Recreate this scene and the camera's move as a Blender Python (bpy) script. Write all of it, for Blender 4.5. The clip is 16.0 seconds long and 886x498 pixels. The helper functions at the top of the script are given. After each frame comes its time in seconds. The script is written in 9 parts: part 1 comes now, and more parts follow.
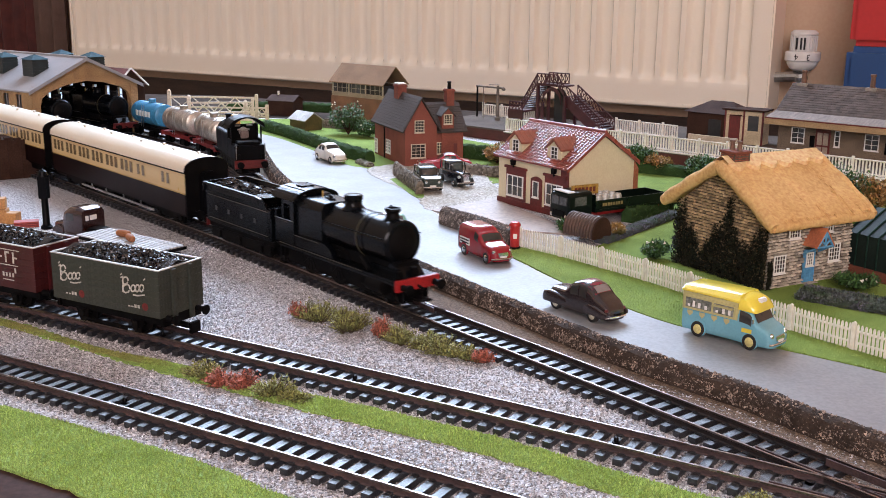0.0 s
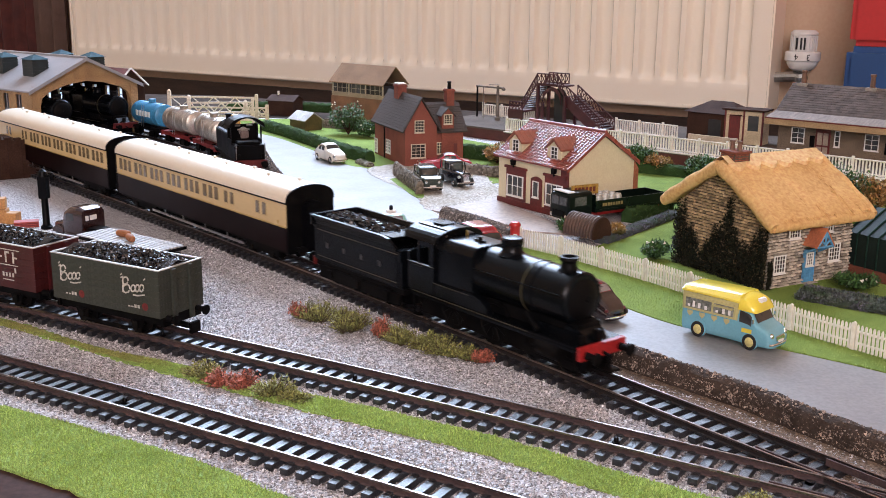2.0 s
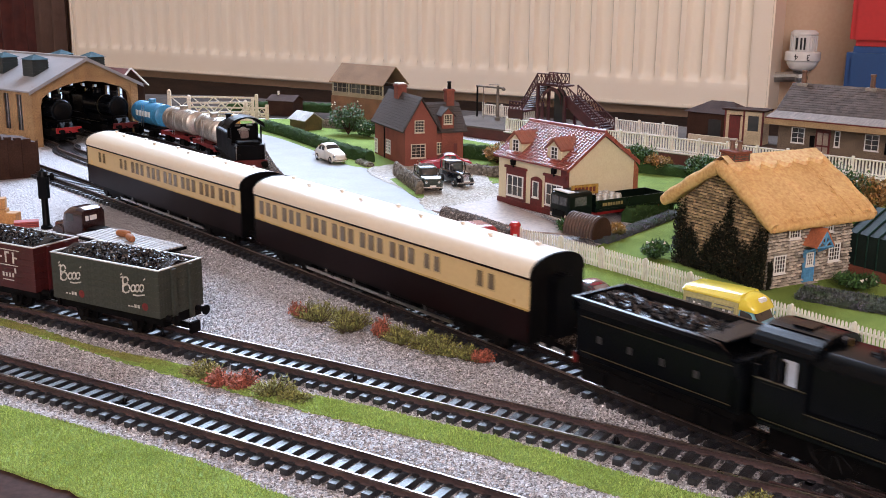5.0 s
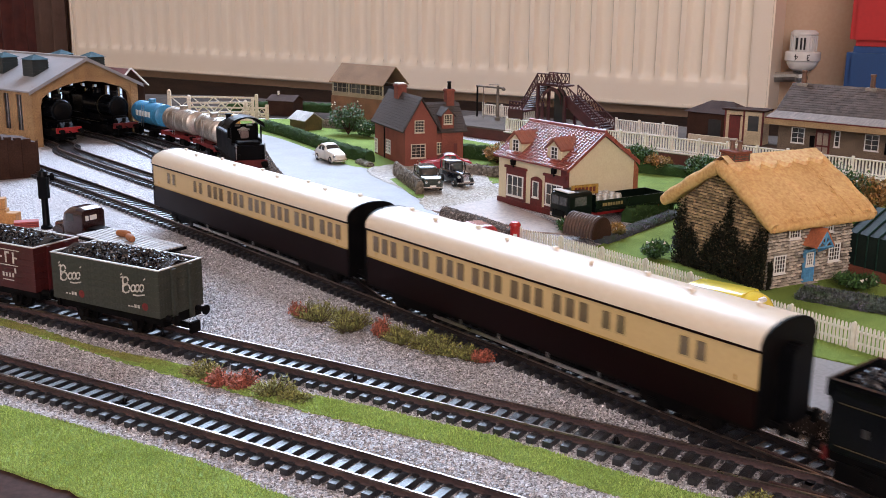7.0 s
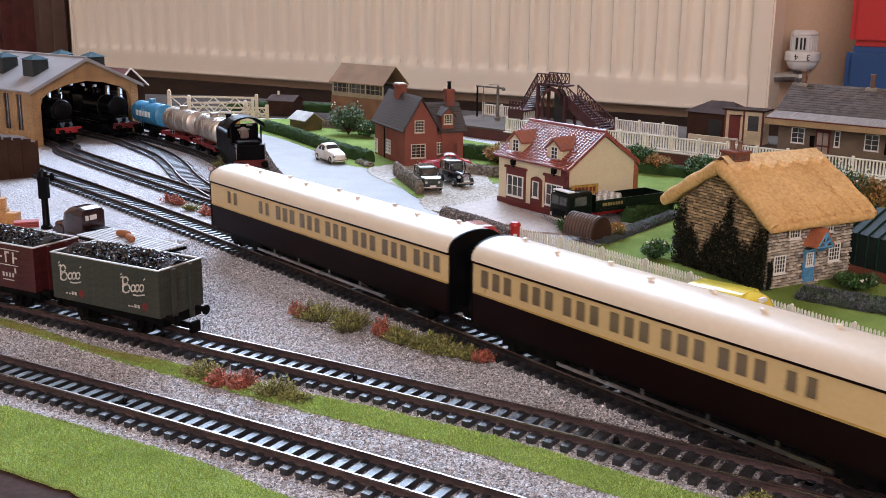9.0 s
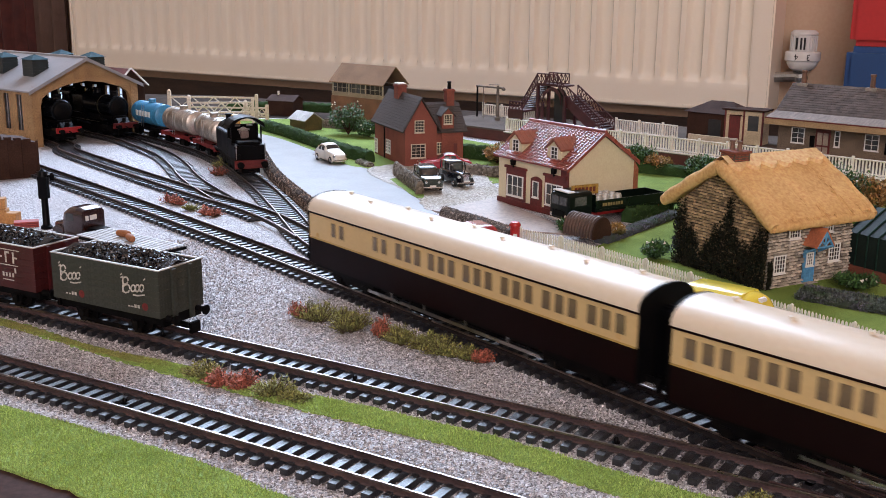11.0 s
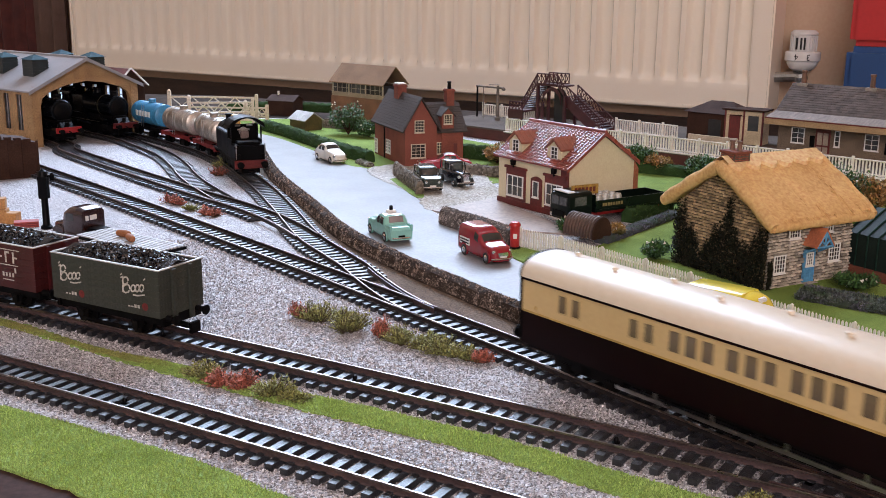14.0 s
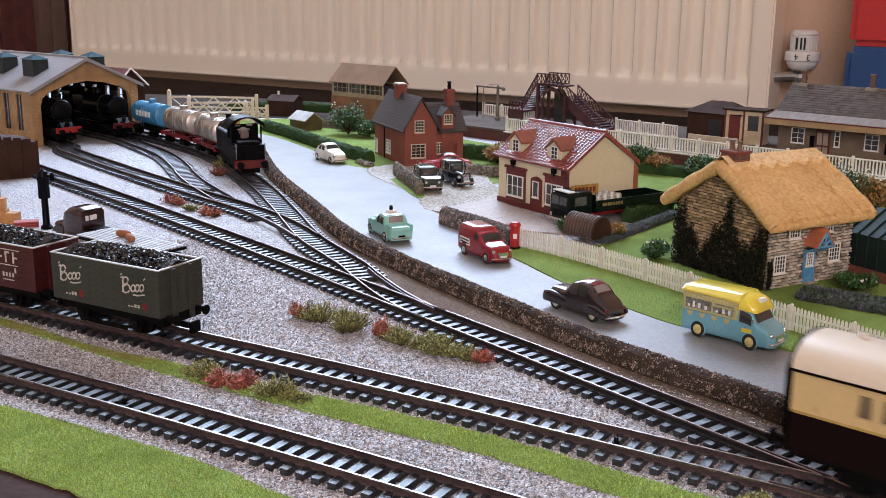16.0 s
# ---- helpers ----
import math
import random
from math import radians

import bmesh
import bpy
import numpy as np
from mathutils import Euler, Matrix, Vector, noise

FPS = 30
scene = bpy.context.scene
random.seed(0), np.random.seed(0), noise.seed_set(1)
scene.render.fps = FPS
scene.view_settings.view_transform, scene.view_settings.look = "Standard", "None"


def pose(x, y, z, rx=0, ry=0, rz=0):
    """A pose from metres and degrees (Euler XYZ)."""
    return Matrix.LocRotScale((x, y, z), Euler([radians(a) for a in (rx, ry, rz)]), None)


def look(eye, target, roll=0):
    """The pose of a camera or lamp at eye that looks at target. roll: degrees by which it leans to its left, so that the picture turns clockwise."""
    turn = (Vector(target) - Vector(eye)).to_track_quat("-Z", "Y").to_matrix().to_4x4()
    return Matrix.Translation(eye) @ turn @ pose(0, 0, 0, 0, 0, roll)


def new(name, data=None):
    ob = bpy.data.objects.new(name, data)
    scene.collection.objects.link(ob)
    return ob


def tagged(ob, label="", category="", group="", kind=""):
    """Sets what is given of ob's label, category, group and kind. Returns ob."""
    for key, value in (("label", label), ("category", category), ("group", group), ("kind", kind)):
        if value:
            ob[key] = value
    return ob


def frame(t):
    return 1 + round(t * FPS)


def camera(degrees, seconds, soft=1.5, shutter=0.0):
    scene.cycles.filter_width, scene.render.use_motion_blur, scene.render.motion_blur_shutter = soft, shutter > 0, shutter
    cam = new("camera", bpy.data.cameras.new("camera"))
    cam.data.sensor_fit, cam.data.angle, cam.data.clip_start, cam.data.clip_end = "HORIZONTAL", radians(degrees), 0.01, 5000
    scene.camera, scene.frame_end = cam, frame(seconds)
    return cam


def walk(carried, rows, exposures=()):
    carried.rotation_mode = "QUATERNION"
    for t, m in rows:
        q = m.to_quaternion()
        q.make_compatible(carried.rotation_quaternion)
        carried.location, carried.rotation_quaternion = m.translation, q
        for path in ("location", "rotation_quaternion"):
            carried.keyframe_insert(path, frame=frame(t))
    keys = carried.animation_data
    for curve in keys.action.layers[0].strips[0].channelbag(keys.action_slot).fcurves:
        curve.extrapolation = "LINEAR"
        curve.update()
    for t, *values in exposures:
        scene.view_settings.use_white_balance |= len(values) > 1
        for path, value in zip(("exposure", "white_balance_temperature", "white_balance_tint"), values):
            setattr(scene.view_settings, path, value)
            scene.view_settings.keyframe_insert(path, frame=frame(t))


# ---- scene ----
# the camera stands still
EYE = Vector((0.0, 0.0, 0.18283))
cam = camera(45.83, 16.0, soft=0.7, shutter=1.1)
CAM = look(EYE, EYE + Vector((0.0, 0.97087, -0.23960)), 0.593)
walk(cam, [(0, CAM), (16, CAM)], [(0, 0.84, 6150, 22), (2, 0.92, 6150, 22), (4, 0.90, 6150, 22), (6.5, 0.74, 6150, 22), (9, 0.63, 6150, 22), (12, 0.60, 6150, 22), (16, 0.60, 6150, 22)])

# ---- light: sky, the tall window above the radiator, and an added rear fill ----
world = bpy.data.worlds.new("sky")
scene.world = world
world.use_nodes = True
wn = world.node_tree
sky = wn.nodes.new("ShaderNodeTexSky")
sky.sky_type, sky.sun_disc = "NISHITA", False
sky.sun_elevation, sky.sun_rotation = radians(48), radians(150)
wn.links.new(sky.outputs[0], wn.nodes["Background"].inputs[0])
wn.nodes["Background"].inputs[1].default_value = 0.12

WALL_K, WALL_D = Vector((0.5937, 1.7257, 0)), Vector((0.8412, -0.5408, 0))
WALL_N = Vector((-0.5408, -0.8412, 0))     # into the room


def on_wall(s, off, z):
    """s along the back wall, off out of it into the room, z up; millimetres."""
    return WALL_K + WALL_D * (s * 0.001) + WALL_N * (off * 0.001) + Vector((0, 0, z * 0.001))


def area(name, m, sx, sy, power, colour):
    lamp = bpy.data.lights.new(name, "AREA")
    lamp.shape, lamp.size, lamp.size_y, lamp.energy, lamp.color = "RECTANGLE", sx, sy, power, colour
    ob = new(name, lamp)
    ob.matrix_world = m
    return ob


WIN = (-1850, -230, 560, 1750)             # the window: along the wall, and up
win_mid = on_wall((WIN[0] + WIN[1]) / 2, 5, (WIN[2] + WIN[3]) / 2)
area("window_daylight", look(win_mid, win_mid + WALL_N - Vector((0, 0, 0.25))), 1.55, 1.12, 57.0, (0.66, 0.85, 1.0))
FILL_GAP = (900, 2250, 450, 1750)              # opening added for the fill lamp, in the unseen wall behind the camera
side_mid = on_wall((FILL_GAP[0] + FILL_GAP[1]) / 2, 3590, (FILL_GAP[2] + FILL_GAP[3]) / 2)
# Warm fill lamp, added with no source in view.
area("rear_fill_lamp", look(side_mid, side_mid - WALL_N - Vector((0, 0, 0.3))), 1.35, 1.25, 33.0, (1.0, 0.87, 0.75))


# ---- building helpers; lengths in millimetres ----
class Form:
    """A mesh in the making."""

    def __init__(self):
        self.v, self.f = [], []

    def add(self, verts, faces):
        k = len(self.v)
        self.v += [tuple(p) for p in verts]
        self.f += [tuple(i + k for i in f) for f in faces]
        return self

    def box(self, x0, x1, y0, y1, z0, z1):
        p = [(x, y, z) for z in (z0, z1) for x, y in ((x0, y0), (x1, y0), (x1, y1), (x0, y1))]
        return self.add(p, [(3, 2, 1, 0), (4, 5, 6, 7), (0, 1, 5, 4), (1, 2, 6, 5), (2, 3, 7, 6), (3, 0, 4, 7)])

    def turned(self, c, size, rz, z0, z1):
        m = Matrix.Rotation(rz, 3, "Z")
        a, b = size[0] / 2, size[1] / 2
        p = [Vector((c[0], c[1], z)) + m @ Vector((x, y, 0)) for z in (z0, z1) for x, y in ((-a, -b), (a, -b), (a, b), (-a, b))]
        return self.add(p, [(3, 2, 1, 0), (4, 5, 6, 7), (0, 1, 5, 4), (1, 2, 6, 5), (2, 3, 7, 6), (3, 0, 4, 7)])

    def loft(self, rings, caps=True, closed=True):
        n, k = len(rings[0]), 0
        faces = []
        for i in range(len(rings) - 1):
            for j in range(n if closed else n - 1):
                a, b = i * n + j, i * n + (j + 1) % n
                faces.append((a, b, b + n, a + n))
        if caps and closed:
            faces += [tuple(reversed(range(n))), tuple(range((len(rings) - 1) * n, len(rings) * n))]
        return self.add([p for r in rings for p in r], faces)

    def rod(self, a, b, r0, r1=None, n=10):
        a, b = Vector(a), Vector(b)
        q = (b - a).to_track_quat("Z", "Y").to_matrix()
        ring = [q @ Vector((math.cos(i * math.tau / n), math.sin(i * math.tau / n), 0)) for i in range(n)]
        return self.loft([[a + c * r0 for c in ring], [b + c * (r0 if r1 is None else r1) for c in ring]])

    def lathe(self, c, axis, prof, n=16):
        """prof: (radius, along)."""
        q = Vector(axis).to_track_quat("Z", "Y").to_matrix()
        ring = [q @ Vector((math.cos(i * math.tau / n), math.sin(i * math.tau / n), 0)) for i in range(n)]
        ax, c = Vector(axis).normalized(), Vector(c)
        return self.loft([[c + ax * h + p * max(r, 0.01) for p in ring] for r, h in prof])

    def prism(self, poly, lo, hi, axis="z"):
        put = {"x": lambda a, b, c: (c, a, b), "y": lambda a, b, c: (a, c, b), "z": lambda a, b, c: (a, b, c)}[axis]
        return self.loft([[put(a, b, lo) for a, b in poly], [put(a, b, hi) for a, b in poly]])

    def blob(self, c, r, rnd, jit=0.25):
        t = 0.5257
        g = 0.8507
        vs = [(-t, g, 0), (t, g, 0), (-t, -g, 0), (t, -g, 0), (0, -t, g), (0, t, g), (0, -t, -g), (0, t, -g), (g, 0, -t), (g, 0, t), (-g, 0, -t), (-g, 0, t)]
        fs = [(0, 11, 5), (0, 5, 1), (0, 1, 7), (0, 7, 10), (0, 10, 11), (1, 5, 9), (5, 11, 4), (11, 10, 2), (10, 7, 6), (7, 1, 8), (3, 9, 4), (3, 4, 2), (3, 2, 6), (3, 6, 8), (3, 8, 9), (4, 9, 5), (2, 4, 11), (6, 2, 10), (8, 6, 7), (9, 8, 1)]
        r = (r, r, r) if isinstance(r, (int, float)) else r
        return self.add([(c[0] + x * r[0] * (1 + rnd.uniform(-jit, jit)), c[1] + y * r[1] * (1 + rnd.uniform(-jit, jit)), c[2] + z * r[2] * (1 + rnd.uniform(-jit, jit))) for x, y, z in vs], fs)

    def chip(self, c, r, rnd):
        """A small four-cornered chunk."""
        p = []
        for x, y, z in ((1, 1, 1), (-1, -1, 1), (-1, 1, -1), (1, -1, -1)):
            k = rnd.uniform(0.6, 1.25) * r * 0.7
            p.append(Vector((x, y, z)) * k)
        m = Euler((rnd.uniform(0, 6), rnd.uniform(0, 6), rnd.uniform(0, 6))).to_matrix()
        return self.add([Vector(c) + m @ q for q in p], [(0, 1, 2), (0, 3, 1), (0, 2, 3), (1, 3, 2)])

    def leaf(self, c, r, rnd, lift=0.5):
        a, t = rnd.uniform(0, math.tau), rnd.uniform(-lift, 1.3)
        u = Vector((math.cos(a), math.sin(a), 0))
        w = Vector((-math.sin(a) * math.cos(t), math.cos(a) * math.cos(t), math.sin(t)))
        c, k = Vector(c), r * rnd.uniform(0.6, 1.3)
        return self.add([c - u * k * 0.5, c + w * k - u * k * 0.2, c + w * k * 1.5, c + u * k * 0.5], [(0, 3, 2, 1)])

    def blade(self, x, y, z, h, rnd, w=0.35):
        a, b = rnd.uniform(0, math.tau), rnd.uniform(0, math.tau)
        k = rnd.uniform(0.1, 0.8) * h
        return self.add([(x - w * math.cos(a), y - w * math.sin(a), z), (x + w * math.cos(a), y + w * math.sin(a), z), (x + k * math.cos(b), y + k * math.sin(b), z + h)], [(0, 1, 2)])


def mesh_of(name, form, material, bevel=0.0, smooth=False):
    me = bpy.data.meshes.new(name)
    me.from_pydata([(x * 0.001, y * 0.001, z * 0.001) for x, y, z in form.v], [], form.f)
    if bevel or len(form.f) < 60000:
        bm = bmesh.new()
        bm.from_mesh(me)
        if len(form.f) < 6000:
            bmesh.ops.recalc_face_normals(bm, faces=bm.faces)
        if bevel:
            edges = [e for e in bm.edges if e.is_manifold and e.calc_face_angle(0) > 0.6]
            bmesh.ops.bevel(bm, geom=edges, offset=bevel * 0.001, segments=2, affect="EDGES", clamp_overlap=True)
        bm.to_mesh(me)
        bm.free()
    if smooth:
        me.shade_smooth()
        me.set_sharp_from_angle(angle=radians(38))
    me.materials.append(material)
    return me


def part(name, form, material, parent=None, label="", bevel=0.0, smooth=False, at=None):
    ob = new(name, mesh_of(name, form, material, bevel, smooth) if isinstance(form, Form) else form)
    if parent is not None:
        ob.parent = parent
    if at is not None:
        ob.matrix_basis = at
    if label:
        ob["label"] = label
    return ob


def mm(x, y, z=0.0, rz=0.0):
    """A pose from millimetres and a turn in degrees."""
    return pose(x * 0.001, y * 0.001, z * 0.001, 0, 0, rz)


def thing(name, label, category, at, group="", kind=""):
    ob = new(name)
    ob.empty_display_size = 0.01
    ob.matrix_basis = at
    return tagged(ob, label, category, group, kind)


# ---- materials ----
def paint(name, colour, rough=0.5, metal=0.0, second=None, scale=60.0, fine=900.0, bump=0.1, mix=0.5, gloss=0.5, vary=0.0, fine_mix=0.25, coat=0.0, rel=0.0004, stretch=(1, 1, 1), island=False):
    """Base colour that drifts to a second one in patches, with fine grain, roughness drift and relief."""
    m = bpy.data.materials.new(name)
    m.use_nodes = True
    t = m.node_tree
    N, L = t.nodes.new, t.links.new
    b = t.nodes["Principled BSDF"]
    b.inputs["Metallic"].default_value, b.inputs["Specular IOR Level"].default_value, b.inputs["Coat Weight"].default_value = metal, gloss, coat
    b.inputs["Coat Roughness"].default_value = 0.12
    co, mp = N("ShaderNodeTexCoord"), N("ShaderNodeMapping")
    mp.inputs["Scale"].default_value = stretch
    L(co.outputs["Object"], mp.inputs[0])
    big, small = N("ShaderNodeTexNoise"), N("ShaderNodeTexNoise")
    big.inputs["Scale"].default_value, small.inputs["Scale"].default_value = scale, fine
    big.inputs["Detail"].default_value, small.inputs["Detail"].default_value = 5.0, 3.0
    L(mp.outputs[0], big.inputs["Vector"]), L(mp.outputs[0], small.inputs["Vector"])
    second = second or tuple(c * 0.7 for c in colour)
    ramp = N("ShaderNodeValToRGB")
    ramp.color_ramp.elements[0].position, ramp.color_ramp.elements[1].position = 0.5 - mix * 0.3, 0.5 + mix * 0.3
    ramp.color_ramp.elements[0].color, ramp.color_ramp.elements[1].color = (*colour, 1), (*second, 1)
    L(big.outputs["Fac"], ramp.inputs[0])
    grain = N("ShaderNodeMix")
    grain.data_type, grain.blend_type = "RGBA", "OVERLAY"
    grain.inputs["Factor"].default_value = fine_mix
    sr = N("ShaderNodeMapRange")
    sr.inputs[1].default_value, sr.inputs[2].default_value = 0.3, 0.7
    L(small.outputs["Fac"], sr.inputs[0])
    L(ramp.outputs[0], grain.inputs[6]), L(sr.outputs[0], grain.inputs[7])
    out = grain.outputs[2]
    if vary:
        hv = N("ShaderNodeHueSaturation")
        mr = N("ShaderNodeMapRange")
        mr.inputs[3].default_value, mr.inputs[4].default_value = 1 - vary, 1 + vary
        if island:
            L(N("ShaderNodeNewGeometry").outputs["Random Per Island"], mr.inputs[0])
        else:
            L(N("ShaderNodeObjectInfo").outputs["Random"], mr.inputs[0])
        L(mr.outputs[0], hv.inputs["Value"]), L(out, hv.inputs["Color"])
        out = hv.outputs[0]
    L(out, b.inputs["Base Color"])
    rr = N("ShaderNodeMapRange")
    rr.inputs[3].default_value, rr.inputs[4].default_value = max(0.03, rough - 0.1), min(1, rough + 0.1)
    L(big.outputs["Fac"], rr.inputs[0]), L(rr.outputs[0], b.inputs["Roughness"])
    if bump:
        bp = N("ShaderNodeBump")
        bp.inputs["Strength"].default_value, bp.inputs["Distance"].default_value = bump, rel
        L(small.outputs["Fac"], bp.inputs["Height"]), L(bp.outputs[0], b.inputs["Normal"])
    return m


def gravel(name, tones, scale=700.0, rough=0.85, relief=0.0009, patch=None, patch_scale=9.0, gloss=0.4):
    """Loose stone grains in several tones, stained in wide patches."""
    m = bpy.data.materials.new(name)
    m.use_nodes = True
    t = m.node_tree
    N, L = t.nodes.new, t.links.new
    b = t.nodes["Principled BSDF"]
    b.inputs["Roughness"].default_value, b.inputs["Specular IOR Level"].default_value = rough, gloss
    co, vo, no = N("ShaderNodeTexCoord"), N("ShaderNodeTexVoronoi"), N("ShaderNodeTexNoise")
    vo.inputs["Scale"].default_value, no.inputs["Scale"].default_value, no.inputs["Detail"].default_value = scale, patch_scale, 6.0
    L(co.outputs["Object"], vo.inputs["Vector"]), L(co.outputs["Object"], no.inputs["Vector"])
    sep, ramp = N("ShaderNodeSeparateColor"), N("ShaderNodeValToRGB")
    ramp.color_ramp.interpolation = "LINEAR"
    e = ramp.color_ramp.elements
    e[0].color, e[1].color, e[1].position = (*tones[0], 1), (*tones[-1], 1), 1.0
    for i, c in enumerate(tones[1:-1], 1):
        e.new(i / (len(tones) - 1)).color = (*c, 1)
    L(vo.outputs["Color"], sep.inputs[0]), L(sep.outputs[0], ramp.inputs[0])
    mx = N("ShaderNodeMix")
    mx.data_type, mx.blend_type = "RGBA", "MULTIPLY"
    pr = N("ShaderNodeValToRGB")
    pr.color_ramp.elements[0].position, pr.color_ramp.elements[1].position = 0.38, 0.62
    pr.color_ramp.elements[0].color, pr.color_ramp.elements[1].color = (*(patch or (0.75, 0.7, 0.62)), 1), (1, 1, 1, 1)
    L(no.outputs["Fac"], pr.inputs[0]), L(ramp.outputs[0], mx.inputs[6]), L(pr.outputs[0], mx.inputs[7])
    mx.inputs["Factor"].default_value = 1.0
    L(mx.outputs[2], b.inputs["Base Color"])
    bp = N("ShaderNodeBump")
    bp.inputs["Strength"].default_value, bp.inputs["Distance"].default_value, bp.invert = 0.9, relief, True
    L(vo.outputs["Distance"], bp.inputs["Height"]), L(bp.outputs[0], b.inputs["Normal"])
    return m


def glass(name, tint=(0.8, 0.85, 0.9), rough=0.05):
    m = bpy.data.materials.new(name)
    m.use_nodes = True
    b = m.node_tree.nodes["Principled BSDF"]
    b.inputs["Base Color"].default_value, b.inputs["Roughness"].default_value = (*tint, 1), rough
    b.inputs["Transmission Weight"].default_value, b.inputs["IOR"].default_value = 1.0, 1.2
    return m


BALLAST = gravel("grey_ballast", [(0.07, 0.064, 0.066), (0.35, 0.335, 0.345), (0.61, 0.595, 0.62), (0.85, 0.845, 0.88)], 1250, 0.58, 0.0008, (0.90, 0.86, 0.84), 6.0, gloss=0.6)
YARD = gravel("yard_gravel", [(0.26, 0.23, 0.2), (0.52, 0.48, 0.44), (0.78, 0.75, 0.71)], 800, 0.8, 0.0009)
ROAD = paint("road_surface", (0.275, 0.27, 0.27), 0.42, 0, (0.215, 0.21, 0.208), 22, 500, 0.12, 0.9, 0.5, fine_mix=0.12)
PAVING = paint("pub_forecourt", (0.42, 0.33, 0.28), 0.4, 0, (0.33, 0.26, 0.22), 30, 400, 0.15, 0.8)
GRASS = paint("static_grass", (0.31, 0.44, 0.12), 0.9, 0, (0.20, 0.31, 0.07), 45, 1500, 0.8, 0.9, 0.15, fine_mix=0.5, rel=0.001)
BLADE = paint("grass_fibre", (0.45, 0.59, 0.18), 0.8, 0, (0.28, 0.40, 0.10), 40, 900, 0, 0.9, 0.2, vary=0.35, island=True)
LAWN = paint("lawn_flock", (0.235, 0.325, 0.07), 0.9, 0, (0.135, 0.21, 0.042), 35, 1600, 0.8, 0.9, 0.15, fine_mix=0.5, rel=0.0008)
EDGE = paint("brown_board_edge", (0.06, 0.030, 0.024), 0.75, 0, (0.042, 0.022, 0.018), 15, 300, 0.2, gloss=0.1)
SLEEPER = paint("sleeper_plastic", (0.007, 0.007, 0.009), 0.33, 0, (0.022, 0.022, 0.027), 320, 1600, 0.9, 0.6, 0.95, vary=0.25, rel=0.0003)
DIRTY = paint("oil_black_rail_side", (0.030, 0.022, 0.021), 0.42, 0.1, (0.016, 0.013, 0.013), 80, 900, 0.15, gloss=0.3)
RAIL = paint("rail_steel", (0.34, 0.29, 0.27), 0.3, 1.0, (0.24, 0.19, 0.17), 90, 900, 0.05)
RUST = paint("rail_side_rust", (0.085, 0.055, 0.053), 0.42, 0.1, (0.048, 0.034, 0.035), 80, 900, 0.15, gloss=0.25)
WALLPAINT = paint("beige_wall_paint", (0.68, 0.49, 0.33), 0.85, 0, (0.65, 0.46, 0.31), 6, 200, 0.05, fine_mix=0.05)
RADIATOR = paint("radiator_enamel", (0.90, 0.81, 0.68), 0.16, 0, (0.87, 0.78, 0.65), 5, 300, 0.02, gloss=0.5, fine_mix=0.04)
SKIRT = paint("dark_skirting", (0.055, 0.03, 0.02), 0.5, 0, (0.035, 0.02, 0.015), 12, 120, 0.1, stretch=(1, 1, 8))
CARPET = paint("brown_carpet", (0.10, 0.065, 0.045), 0.95, 0, (0.07, 0.045, 0.03), 20, 800, 0.6, rel=0.003)
CEIL = paint("ceiling_white", (0.78, 0.74, 0.68), 0.9, 0, None, 3, 90, 0.03, 0.2, fine_mix=0.03)
CURTAIN = paint("dark_red_curtain", (0.10, 0.018, 0.012), 0.8, 0, (0.06, 0.012, 0.01), 25, 900, 0.4)
WHITE = paint("white_plastic", (0.80, 0.79, 0.76), 0.4, 0, (0.74, 0.72, 0.68), 60, 700, 0.05, fine_mix=0.08)
DARKSLOT = paint("dark_slot", (0.02, 0.02, 0.02), 0.7)
REDBOX = paint("red_box_plastic", (0.55, 0.03, 0.03), 0.35, 0, (0.48, 0.025, 0.025), 8, 200, 0.03, fine_mix=0.04)
BLUEBOX = paint("blue_box_plastic", (0.02, 0.075, 0.22), 0.4, 0, (0.016, 0.065, 0.2), 8, 200, 0.03, fine_mix=0.04)
BLACKPL = paint("black_plastic", (0.0025, 0.0025, 0.003), 0.4, 0, (0.003, 0.003, 0.004), 90, 900, 0.06, gloss=0.08)
FRAMES = paint("dull_black_frames", (0.0025, 0.0025, 0.003), 0.5, 0, (0.005, 0.0045, 0.0045), 90, 900, 0.1, gloss=0.08)
LOCO = paint("dark_green_black_loco", (0.0022, 0.0028, 0.004), 0.24, 0, (0.003, 0.0035, 0.0045), 50, 900, 0.03, gloss=0.16)
CREAM = paint("cream_coach_side", (0.60, 0.44, 0.21), 0.38, 0, (0.56, 0.41, 0.19), 30, 500, 0.03, fine_mix=0.05)
CHOC = paint("chocolate_coach_side", (0.0085, 0.0028, 0.0030), 0.36, 0, (0.006, 0.002, 0.0022), 30, 500, 0.03, gloss=0.1, fine_mix=0.06)
ROOFW = paint("off_white_coach_roof", (0.72, 0.63, 0.50), 0.36, 0, (0.68, 0.59, 0.46), 12, 400, 0.03, fine_mix=0.05)
BUFFRED = paint("buffer_beam_red", (0.36, 0.018, 0.018), 0.4, 0, (0.28, 0.014, 0.014), 60, 700, 0.05)
STEEL = paint("bright_steel", (0.6, 0.6, 0.6), 0.3, 1.0, (0.45, 0.43, 0.4), 80, 900, 0.05)
BRASS = paint("brass", (0.75, 0.5, 0.16), 0.3, 1.0, (0.6, 0.38, 0.1), 80, 900, 0.04)
COAL = paint("coal", (0.004, 0.004, 0.005), 0.22, 0, (0.012, 0.012, 0.015), 400, 1500, 0.3, gloss=0.6, vary=0.3, island=True)
